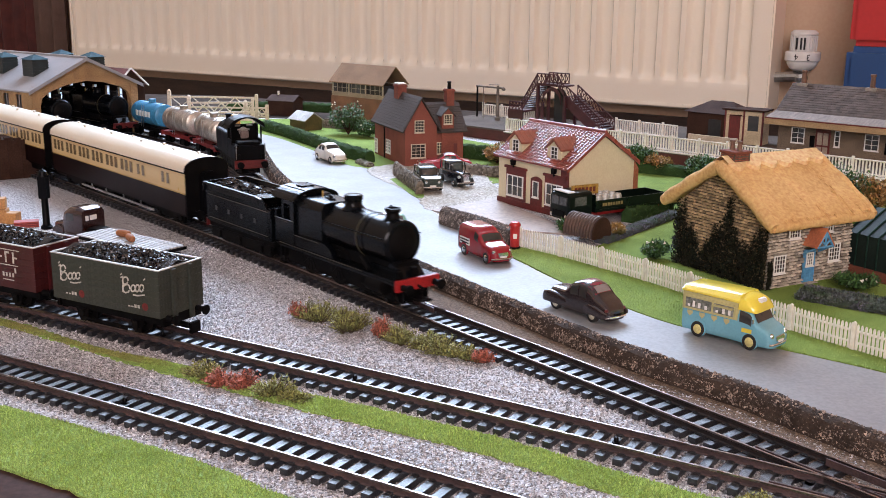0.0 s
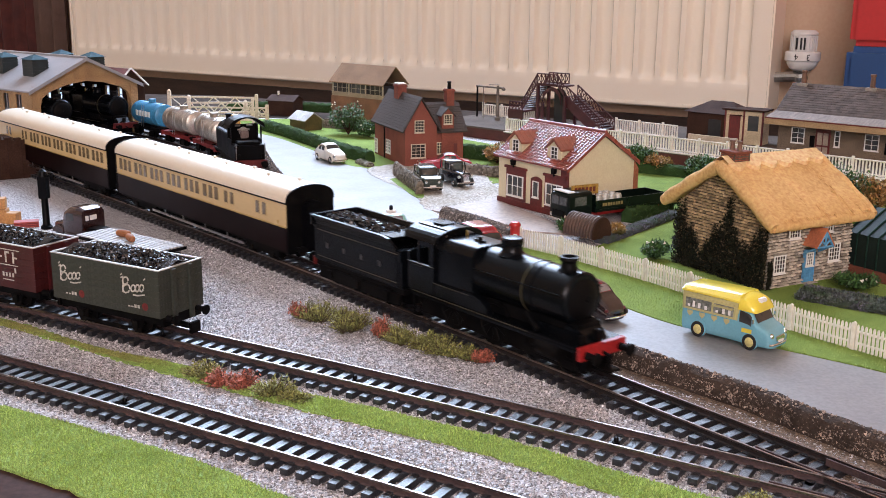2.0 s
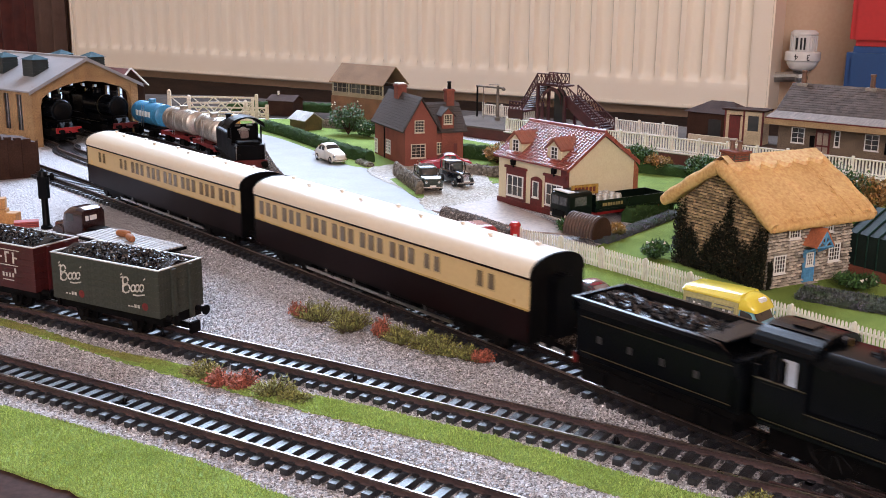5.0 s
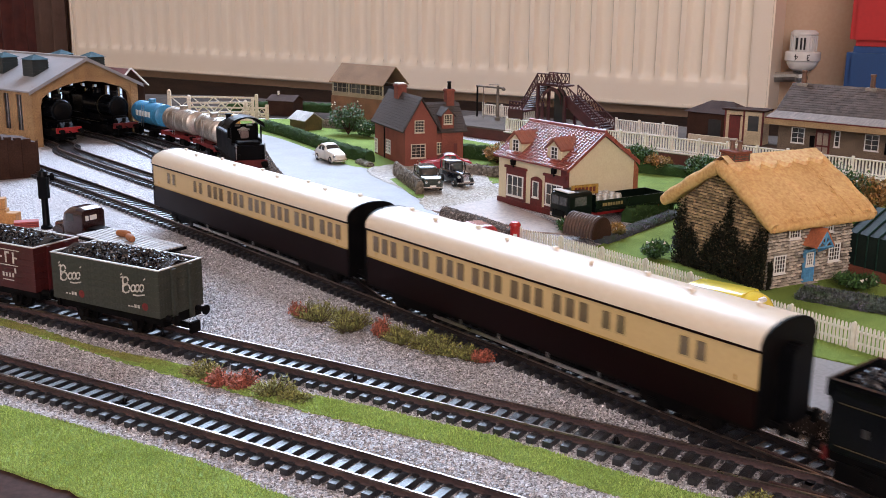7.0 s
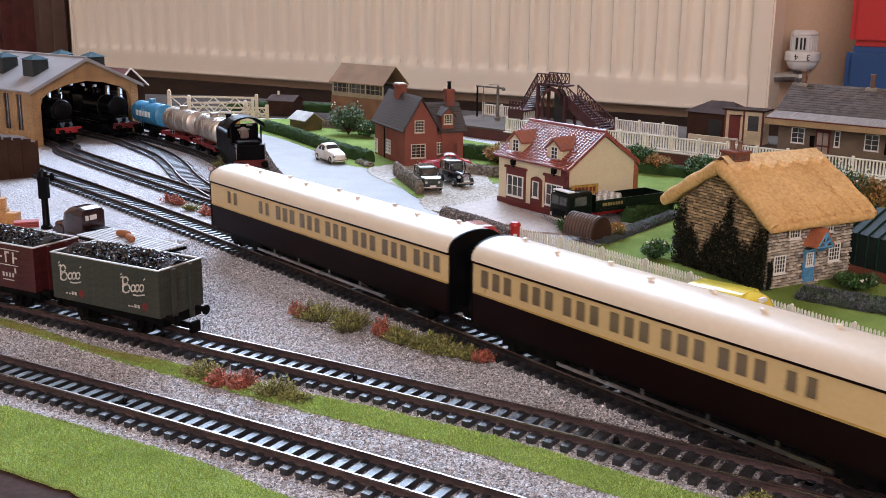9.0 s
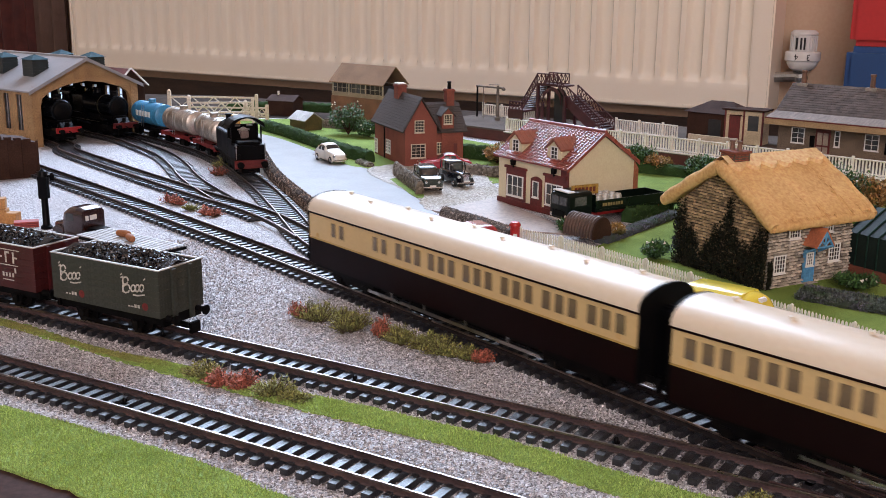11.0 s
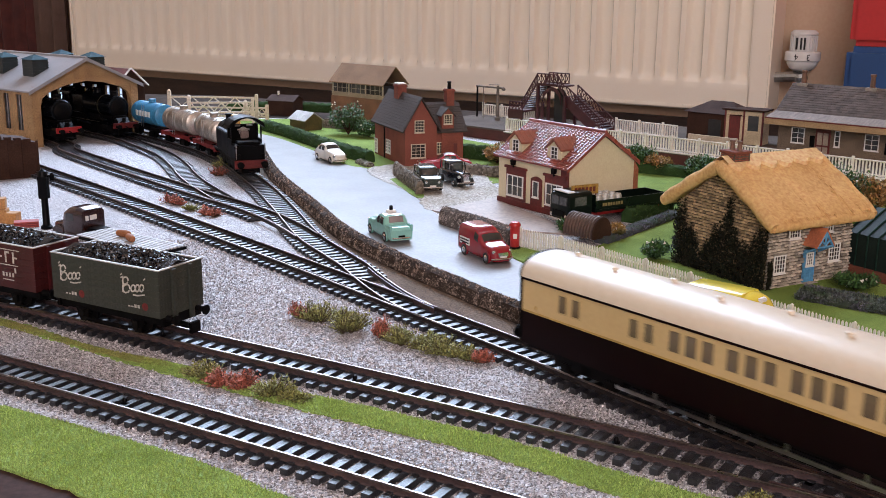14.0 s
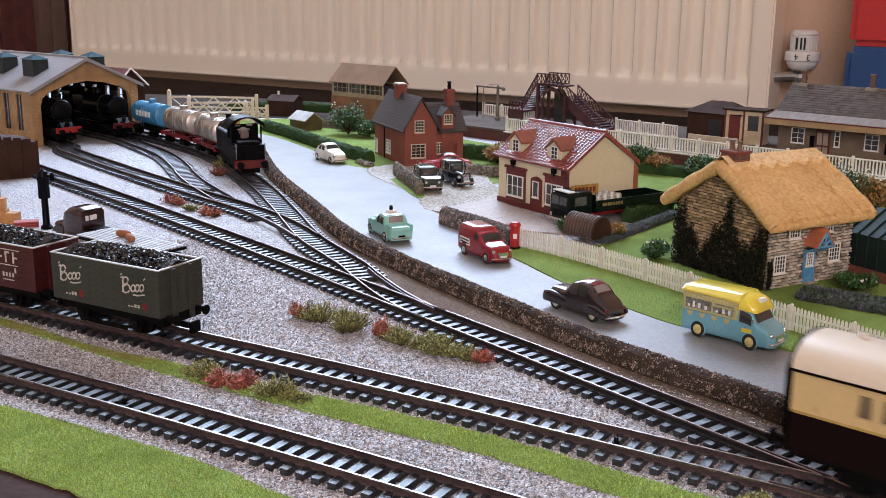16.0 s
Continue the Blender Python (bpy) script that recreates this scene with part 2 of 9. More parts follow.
PANE = paint("dark_window", (0.03, 0.03, 0.03), 0.12, 0, (0.05, 0.045, 0.04), 70, 300, 0.02, gloss=0.7, fine_mix=0.05)
COACHPANE = paint("coach_window", (0.20, 0.15, 0.085), 0.15, 0, (0.12, 0.09, 0.055), 110, 300, 0.02, gloss=0.7)
CLEAR = glass("clear_glazing")

# ---- the room ----
def wall_form(s0, s1, o0, o1, z0, z1):
    """A block given along the back wall."""
    f = Form()
    f.add([on_wall(s, o, z) * 1000 for z in (z0, z1) for s, o in ((s0, o0), (s1, o0), (s1, o1), (s0, o1))], [(0, 1, 2, 3), (7, 6, 5, 4), (4, 5, 1, 0), (5, 6, 2, 1), (6, 7, 3, 2), (7, 4, 0, 3)])
    return f


FLOOR_Z, CEIL_Z = -170, 2230
wall_back = Form()
for args in ((-2900, 2400, -120, 0, FLOOR_Z, WIN[2]), (-2900, 2400, -120, 0, WIN[3], CEIL_Z), (-2900, WIN[0], -120, 0, WIN[2], WIN[3]), (WIN[1], 2400, -120, 0, WIN[2], WIN[3])):
    g = wall_form(*args)
    wall_back.add(g.v, g.f)
tagged(part("wall_north", wall_back, WALLPAINT), "beige painted wall behind the radiator", "wall", kind="structure")
tagged(part("wall_west", wall_form(-2900, -2800, 0, 3600, FLOOR_Z, CEIL_Z), WALLPAINT), "beige painted side wall", "wall", kind="structure")
tagged(part("wall_east", wall_form(2300, 2400, 0, 3600, FLOOR_Z, CEIL_Z), WALLPAINT), "beige painted side wall", "wall", kind="structure")
# Unseen rear wall, with a gap left for the added fill lamp.
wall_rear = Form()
for args in ((-2900, 2400, 3600, 3700, FLOOR_Z, FILL_GAP[2]), (-2900, 2400, 3600, 3700, FILL_GAP[3], CEIL_Z), (-2900, FILL_GAP[0], 3600, 3700, FILL_GAP[2], FILL_GAP[3]), (FILL_GAP[1], 2400, 3600, 3700, FILL_GAP[2], FILL_GAP[3])):
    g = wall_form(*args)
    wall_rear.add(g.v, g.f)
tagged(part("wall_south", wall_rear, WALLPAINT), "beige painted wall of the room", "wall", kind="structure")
tagged(part("floor", wall_form(-2900, 2400, -120, 3700, FLOOR_Z - 60, FLOOR_Z), CARPET), "dark brown carpeted floor", "floor", kind="structure")
tagged(part("ceiling", wall_form(-2900, 2400, -120, 3700, CEIL_Z, CEIL_Z + 60), CEIL), "plain white ceiling", "ceiling", kind="structure")
tagged(part("baseboard", wall_form(-2790, 2290, 1, 16, FLOOR_Z, -28), SKIRT), "dark brown stained skirting board", "skirting", kind="structure")
win = tagged(new("window_1"), "tall daylight window over the radiator", "window", kind="structure")
wf = Form()
for a in ((WIN[0], WIN[1], -70, -30, WIN[2], WIN[2] + 45), (WIN[0], WIN[1], -70, -30, WIN[3] - 45, WIN[3]), (WIN[0], WIN[0] + 45, -70, -30, WIN[2] + 45, WIN[3] - 45), (WIN[1] - 45, WIN[1], -70, -30, WIN[2] + 45, WIN[3] - 45), (-1065, -1020, -70, -30, WIN[2] + 45, WIN[3] - 45)):
    g = wall_form(*a)
    wf.add(g.v, g.f)
part("window_frame", wf, WHITE, win)
part("window_sill", wall_form(WIN[0] - 40, WIN[1] + 40, 0, 60, WIN[2] - 22, WIN[2]), WHITE, win)

# ---- the layout's ground ----
RND = random.Random(4)


def offset_line(pts, d):
    """A polyline moved d to its left."""
    out = []
    for i, p in enumerate(pts):
        a, b = Vector(pts[max(i - 1, 0)]), Vector(pts[min(i + 1, len(pts) - 1)])
        t = (b - a).normalized()
        out.append((p[0] - t.y * d, p[1] + t.x * d))
    return out


def smooth_line(pts, step=5.0):
    """A Catmull-Rom curve through pts, in even small steps."""
    P = [Vector(p) for p in pts]
    P = [P[0] * 2 - P[1]] + P + [P[-1] * 2 - P[-2]]
    out = []
    for i in range(1, len(P) - 2):
        n = max(2, int((P[i + 1] - P[i]).length / step))
        for j in range(n):
            t = j / n
            a, b, c, d = P[i - 1], P[i], P[i + 1], P[i + 2]
            out.append(0.5 * (2 * b + (c - a) * t + (2 * a - 5 * b + 4 * c - d) * t * t + (3 * b - a - 3 * c + d) * t ** 3))
    out.append(P[-2])
    return [(p.x, p.y) for p in out]


def sheet(name, poly, z, material, label, category, wobble=0.0):
    """A thin laid surface with a rounded-off uneven rim."""
    if wobble:
        pts = smooth_line(list(poly) + [poly[0]], 3.0)[:-1]
        poly = [(x + RND.uniform(-wobble, wobble), y + RND.uniform(-wobble, wobble)) for x, y in pts]
    f = Form().prism(poly, -0.4, z)
    return tagged(part(name, f, material), label, category, kind="structure")


board = Form().prism([(-900, 794), (-173, 381), (900, -226), (1500, 300), (900, 1000), (60, 1640), (-420, 1850), (-1100, 1900)], -45, 0)
tagged(part("ground", board, BALLAST), "grey stone ballast over the layout baseboard", "ground", kind="structure")
rim = Form().prism([(-920, 755), (-193, 342), (880, -267), (900, -226.5), (-173, 380.5), (-900, 793.5)], -60, -0.6)
tagged(part("board_edge", rim, EDGE, bevel=2), "dark brown painted edge of the baseboard", "board", kind="structure")
legs = Form()
for x, y in ((-700, 800), (500, 200), (700, 900), (-500, 1700)):
    legs.box(x - 30, x + 30, y - 30, y + 30, FLOOR_Z, -45)
tagged(part("board_trestle", legs, EDGE), "dark wooden blocks carrying the baseboard", "support", kind="structure")

ROAD_FAR = [(-400, 1480), (-300, 1395), (-229, 1339), (-165, 1234), (-106, 1113), (-80, 1086), (-53, 1020), (-26, 935), (3, 829), (20, 780), (51, 708), (79, 647), (107, 599), (134, 562), (183, 521), (225, 486), (300, 410)]
HEDGE = [(-205, 1165), (-163, 1010), (-111, 868), (-71, 760), (-26, 678), (12, 619), (44, 570), (71, 529), (96, 496), (118, 470), (139, 446), (156, 422), (172, 400), (200, 365), (240, 320)]
road = smooth_line(ROAD_FAR, 12) + smooth_line(list(reversed([(-480, 1430), (-330, 1330), (-250, 1240)] + HEDGE)), 12)
tagged(part("road", Form().prism(road, -0.4, 0.7), ROAD), "smooth pale grey painted lane", "road", kind="structure")
sheet("pavement", [(-10, 874), (45, 930), (95, 818), (124, 778), (97, 790), (56, 800), (10, 855)], 1.25, PAVING, "pinkish brown paved pub forecourt", "pavement")
sheet("yard", [(-24, 936), (-78, 1085), (20, 1130), (48, 1000), (48, 920), (-8, 872)], 1.0, YARD, "pale gravel parking yard", "yard", 2)
sheet("lawn_verge", [(42, 722), (52, 709), (79, 648), (107, 600), (134, 563), (183, 522), (225, 487), (300, 411), (330, 440), (228, 512), (147, 632), (87, 719), (54, 748)], 1.1, LAWN, "green grass verge between lane and fence", "grass", 0.8)
sheet("lawn_garden", [(88, 722), (230, 514), (330, 442), (560, 640), (470, 900), (215, 1140), (170, 1130), (196, 900), (150, 820), (125, 768)], 0.8, LAWN, "mown green cottage garden lawn", "lawn", 1)
sheet("lawn_houses", [(-420, 1500), (-300, 1398), (-229, 1341), (-165, 1236), (-107, 1116), (-82, 1088), (20, 1132), (46, 1010), (160, 1130), (15, 1330), (-120, 1500)], 0.5, LAWN, "green lawn round the brick house", "lawn", 1)
sheet("verge_tip", [(-53, 1022), (-27, 937), (-18, 930), (-22, 960), (-44, 1025)], 1.2, LAWN, "strip of grass by the yard wall", "grass", 0.6)

# Dark sheet added over the ballast; its brown stands in for shadow and skirting.
sheet("rear_shadow_sheet", [(-900, 1880), (-420, 1845), (60, 1635), (880, 1005), (662, 1026), (212, 1443), (155, 1382), (54, 1475), (-22, 1394), (-125, 1505), (-300, 1530), (-440, 1560), (-700, 1700)], 0.6, paint("dark_brown_shadow", (0.05, 0.035, 0.028), 0.9, 0, (0.035, 0.025, 0.02), 30, 700, 0.4, gloss=0.1), "dark brown sheet for the shadow and skirting behind the station", "ground")
SOIL = gravel("tan_soil", [(0.10, 0.07, 0.05), (0.20, 0.14, 0.10), (0.30, 0.22, 0.16)], 1300, 0.9, 0.0006, (0.8, 0.75, 0.7), 14.0)
soil_line = smooth_line(HEDGE, 6)
sheet("soil_strip", offset_line(soil_line, 2) + list(reversed([(x + RND.uniform(-2, 2), y + RND.uniform(-2, 2)) for x, y in offset_line(soil_line, -27)])), 0.45, SOIL, "strip of tan bare soil below the hedge", "soil")

# front grass and the strip between the two near tracks
FRONT_GRASS = [(-900, 838), (-196, 437), (-167, 423), (-109, 391), (-83, 374), (-58, 355), (100, 255), (60, 243), (-175, 378), (-900, 790)]
sheet("grass_front", FRONT_GRASS, 0.7, GRASS, "bright green static grass along the board edge", "grass", 1.2)
STRIP = [(-400, 610), (-262, 562), (-205, 527), (-150, 490), (-95, 456), (-40, 424), (10, 397), (60, 362), (130, 322), (133, 335), (70, 377), (22, 410), (-36, 442), (-92, 470), (-130, 492), (-180, 517), (-262, 570)]
sheet("grass_strip", STRIP, 0.8, GRASS, "strip of green grass between two tracks", "grass", 1.2)


def inside(x, y, poly):
    c = False
    for (x0, y0), (x1, y1) in zip(poly, poly[1:] + poly[:1]):
        if (y0 > y) != (y1 > y) and x < (x1 - x0) * (y - y0) / (y1 - y0) + x0:
            c = not c
    return c


def fibres(name, poly, box, n, h, label, material=None):
    f = Form()
    while len(f.f) < n:
        x, y = RND.uniform(box[0], box[1]), RND.uniform(box[2], box[3])
        if inside(x, y, poly):
            f.blade(x, y, 0.4, h * RND.uniform(0.5, 1.2), RND)
    tagged(part(name, f, material or BLADE), label, "grass", kind="stuff")


fibres("grass", FRONT_GRASS, (-240, 40, 280, 470), 30000, 1.3, "short green static grass fibres")
WORN = [(-400, 611), (-262, 562.5), (-205, 527.5), (-160, 498), (-134, 489), (-140, 497), (-180, 516.5), (-262, 569.5)]
sheet("grass_worn", WORN, 0.95, paint("worn_olive_flock", (0.30, 0.24, 0.10), 0.9, 0, (0.24, 0.32, 0.08), 40, 1500, 0.8, 0.9, 0.15, fine_mix=0.5, rel=0.001), "worn olive-brown end of the grass strip", "grass", 1.0)
fibres("grass", WORN, (-280, -140, 480, 580), 4000, 1.3, "thin dull olive grass fibres", paint("olive_fibre", (0.36, 0.33, 0.11), 0.8, 0, (0.25, 0.34, 0.08), 40, 900, 0, 0.9, 0.2, vary=0.35, island=True))
fibres("grass", STRIP, (-150, 130, 330, 580), 18000, 1.5, "short green static grass fibres")
fibres("grass", [(42, 722), (52, 709), (79, 648), (107, 600), (134, 563), (183, 522), (225, 487), (228, 512), (147, 632), (87, 719), (54, 748)], (40, 235, 485, 750), 9000, 1.6, "short green verge fibres")

# ---- tracks ----
def quad_line(o, d, k, u0, u1, step=4.0):
    n = (-d[1], d[0])
    out, u = [], u0
    while u <= u1:
        v = k[0] * u * u + k[1] * u + k[2]
        out.append((o[0] + d[0] * u + n[0] * v, o[1] + d[1] * u + n[1] * v))
        u += step
    return out


LINE_A = quad_line((-207.0, 462.2), (0.8672, -0.498), (-1.0489e-4, 0.016986, 9.962), -330, 420)
LINE_B = quad_line((-255.7, 580.1), (0.863, -0.5052), (-7.088e-5, 0.031543, 7.893), -330, 560)
C_O, C_D, C_K = (-365.7, 980.4), (0.6375, -0.7704), (-3.0085e-5, 0.025526, 8.3837)
LINE_C = quad_line(C_O, C_D, C_K, -640, 836)


def run_on(line, turn, radius, length, step=4.0):
    """Carry a line on by an arc."""
    (x0, y0), (x1, y1) = line[-2], line[-1]
    a = math.atan2(y1 - y0, x1 - x0)
    x, y, gone = x1, y1, 0.0
    while gone < length:
        if gone < abs(radians(turn)) * radius:
            a += math.copysign(step / radius, turn)
        x, y, gone = x + step * math.cos(a), y + step * math.sin(a), gone + step
        line.append((x, y))
    return line


run_on(LINE_C, 24, 560, 1050)
LINE_D = smooth_line([(-560, 1530), (-470, 1420), (-396, 1330), (-330, 1253), (-248, 1139), (-176, 975), (-133, 856), (-101, 760), (-75, 705), (-48, 654), (-20, 612), (6, 574)], 4)


def ease_into(line, main, length):
    """Bend the last stretch of a line smoothly onto another one."""
    n = int(length / 4)
    for k in range(len(line) - n, len(line)):
        p = Vector(line[k])
        q = min((Vector(m_) for m_ in main), key=lambda m_: (m_ - p).length)
        t = (k - (len(line) - n)) / (n - 1)
        line[k] = tuple(p.lerp(q, t * t * (3 - 2 * t)))
    return line


LINE_D = ease_into(LINE_D, smooth_line(LINE_C[::8], 0.5), 130)
LINE_F = smooth_line([(-640, 1390), (-560, 1330), (-482, 1262), (-440, 1212), (-421, 1169), (-335, 1061), (-256, 965), (-221, 923), (-187, 885), (-160, 853), (-136, 820), (-117, 788), (-101, 757)], 4)
LINE_E = smooth_line([(-580, 1440), (-500, 1375), (-428, 1308), (-386, 1262), (-352, 1213), (-309, 1147), (-277, 1079), (-253, 1018), (-230, 967), (-190, 892)], 4)


def near_any(p, lines, d):
    return any((p[0] - q[0]) ** 2 + (p[1] - q[1]) ** 2 < d * d for l in lines for q in l[::2])


def lay_track(label, line, others=(), web=None):
    """Two rails with rusty webs and bright heads, on single sleepers."""
    tr = thing("railway_track", label, "track", mm(0, 0))
    tr["kind"] = "structure"
    for side in (-1, 1):
        mid = offset_line(line, side * 8.75)
        for name, prof, m, lab in (("rail_web", [(-1.05, 3.0), (1.05, 3.0), (0.34, 3.7), (0.36, 5.4), (-0.36, 5.4), (-0.34, 3.7)], web or RUST, "rust brown rail web"), ("rail_head", [(-0.48, 5.3), (0.48, 5.3), (0.48, 5.95), (0.38, 6.1), (-0.38, 6.1), (-0.48, 5.95)], RAIL, "bright worn rail head")):
            rails = [offset_line(mid, a) for a, b in prof]
            f = Form().loft([[(rails[j][i][0], rails[j][i][1], prof[j][1]) for j in range(len(prof))] for i in range(0, len(line))])
            part(name, f, m, tr, lab)
    s = Form().box(-1.85, 1.85, -15, 15, 0.2, 3.0)
    for y in (-8.75, 8.75):
        s.box(-1.3, 1.3, y - 2.4, y + 2.4, 2.8, 3.5)
    me = mesh_of("sleeper", s, SLEEPER, 0)
    gone, nxt, count = 0.0, 0.0, 0
    for (x0, y0), (x1, y1) in zip(line, line[1:]):
        L = math.hypot(x1 - x0, y1 - y0)
        while nxt <= gone + L:
            t = (nxt - gone) / L
            x, y = x0 + (x1 - x0) * t, y0 + (y1 - y0) * t
            if abs(x) < 0.47 * y + 45 and y > 300 and not near_any((x, y), others, 17):
                part("sleeper", me, None, tr, at=mm(x, y, 0, math.degrees(math.atan2(y1 - y0, x1 - x0)) + RND.uniform(-0.6, 0.6)))
            nxt += 7.73
        gone += L
    return tr


lay_track("nearest curved track with rusty rails on dark sleepers", LINE_A)
lay_track("goods track with bright rails under the coal wagons", LINE_B)
lay_track("main running line with dark sleepers", LINE_C, [LINE_B[150:]], DIRTY)
lay_track("siding curving to the tank wagons", LINE_D, [LINE_C], DIRTY)
lay_track("straight engine shed siding", LINE_F, [LINE_D[100:]], DIRTY)
lay_track("curved engine shed siding", LINE_E, [LINE_F[60:]], DIRTY)

# check rails of the crossing
cr = thing("check_rails", "dark check rails at the track crossing", "track", mm(0, 0))
cr["kind"] = "structure"
for line, lo, hi, off in ((LINE_B, 198, 222, 6.2), (LINE_B, 192, 214, -6.2), (LINE_C, 358, 372, 6.2), (LINE_C, 352, 372, -6.2), (LINE_D, 250, 275, 6.4), (LINE_C, 255, 280, -6.4)):
    seg = line[lo:hi]
    if len(seg) > 3:
        a, b = offset_line(seg, off - 0.4), offset_line(seg, off + 0.4)
        part("check_rail", Form().loft([[(*p, 3), (*q, 3), (*q, 5.9), (*p, 5.9)] for p, q in zip(a, b)]), RUST, cr)

# loose stones lying proud of the glued ballast
STONES = paint("loose_ballast", (0.70, 0.685, 0.71), 0.6, 0, (0.27, 0.255, 0.26), 700, 1500, 0, 0.6, 0.5, vary=0.6, island=True)
stones = Form()
STONE_AREA = [(-330, 760), (-150, 760), (-20, 600), (60, 520), (170, 400), (180, 290), (90, 250), (-230, 440), (-340, 640)]
NO_STONES = [smooth_line(list(p) + [p[0]], 12)[:-1] for p in (FRONT_GRASS[1:9], STRIP)]
while len(stones.f) < 4 * 46000:
    x, y = RND.uniform(-340, 180), RND.uniform(250, 760)
    if abs(x) < 0.45 * y + 8 and inside(x, y, STONE_AREA) and not any(inside(x, y, p) for p in NO_STONES):
        stones.chip((x, y, RND.uniform(0.1, 0.4)), RND.uniform(0.35, 0.75), RND)
tagged(part("ballast_stones", stones, STONES), "loose grey and pale ballast stones beside the tracks", "ballast", kind="stuff")

# ---- the moving train ----
ARC = [0.0]
for (x0, y0), (x1, y1) in zip(LINE_C, LINE_C[1:]):
    ARC.append(ARC[-1] + math.hypot(x1 - x0, y1 - y0))
ARC = np.array(ARC) - 640.0
CX, CY = np.array([p[0] for p in LINE_C]), np.array([p[1] for p in LINE_C])


def on_line(s):
    return Vector((np.interp(s, ARC, CX), np.interp(s, ARC, CY), 0))


def ride(mid, half):
    """The pose of a vehicle whose bogies stand half before and behind mid."""
    a, b = on_line(mid - half), on_line(mid + half)
    c, d = (a + b) / 2, b - a
    return mm(c.x, c.y, 0, math.degrees(math.atan2(d.y, d.x)))


# how far the front of the first coach has come along the line, by time
RUN_T = [0, 0.5, 1, 1.5, 2, 2.5, 3, 3.5, 4, 4.5, 5, 5.5, 6, 6.5, 7, 7.5, 8, 8.5, 9, 9.5, 10, 10.5, 11, 11.5, 12, 12.5, 13, 13.5, 14, 14.5, 15, 15.5, 16]
RUN_S = [279, 312, 345.5, 388, 421.2, 457, 493, 533.5, 574, 611, 645.5, 679, 711, 742, 774.3, 805.5, 827.5, 845.5, 868, 893, 923, 960, 997, 1030, 1057.7, 1094.5, 1122.5, 1152.5, 1189, 1221, 1259.6, 1298.7, 1338.4]


def run(t):
    return float(np.interp(t, RUN_T, RUN_S))


def wheelset(parent, x, r, gauge=8.0, width=2.6, spokes=0, name="wheelset", material=None):
    f = Form()
    for y in (-gauge, gauge):
        s = 1 if y > 0 else -1
        f.lathe((0, y - s * width / 2, 0), (0, s, 0), [(0.0, 0.3), (r * 0.72, 0.5), (r * 0.8, 0.0), (r, 0.0), (r, width), (r * 0.82, width), (r * 0.76, width - 0.8), (r * 0.3, width - 0.8), (r * 0.25, width + 0.3), (0, width + 0.3)], 18)
    f.rod((0, -gauge, 0), (0, gauge, 0), 0.9)
    for i in range(spokes):
        a = i * math.tau / spokes
        for s in (-1, 1):
            y = s * (gauge + width / 2 - 0.4)
            f.rod((0.2 * r * math.cos(a), y, 0.2 * r * math.sin(a)), (0.8 * r * math.cos(a), y, 0.8 * r * math.sin(a)), 0.5, 0.4, 5)
    return part(name, f, material or FRAMES, parent, at=mm(x, 0, 6.1 + r))


def arch(w, z0, zs, zr, n=14):
    """A section (y, z): straight sides to zs, a curved roof to zr."""
    pts = [(-w, z0), (w, z0)]
    for i in range(n + 1):
        a = math.pi * i / n
        pts.append((w * math.cos(a), zs + (zr - zs) * math.sin(a) ** 0.8))
    return pts


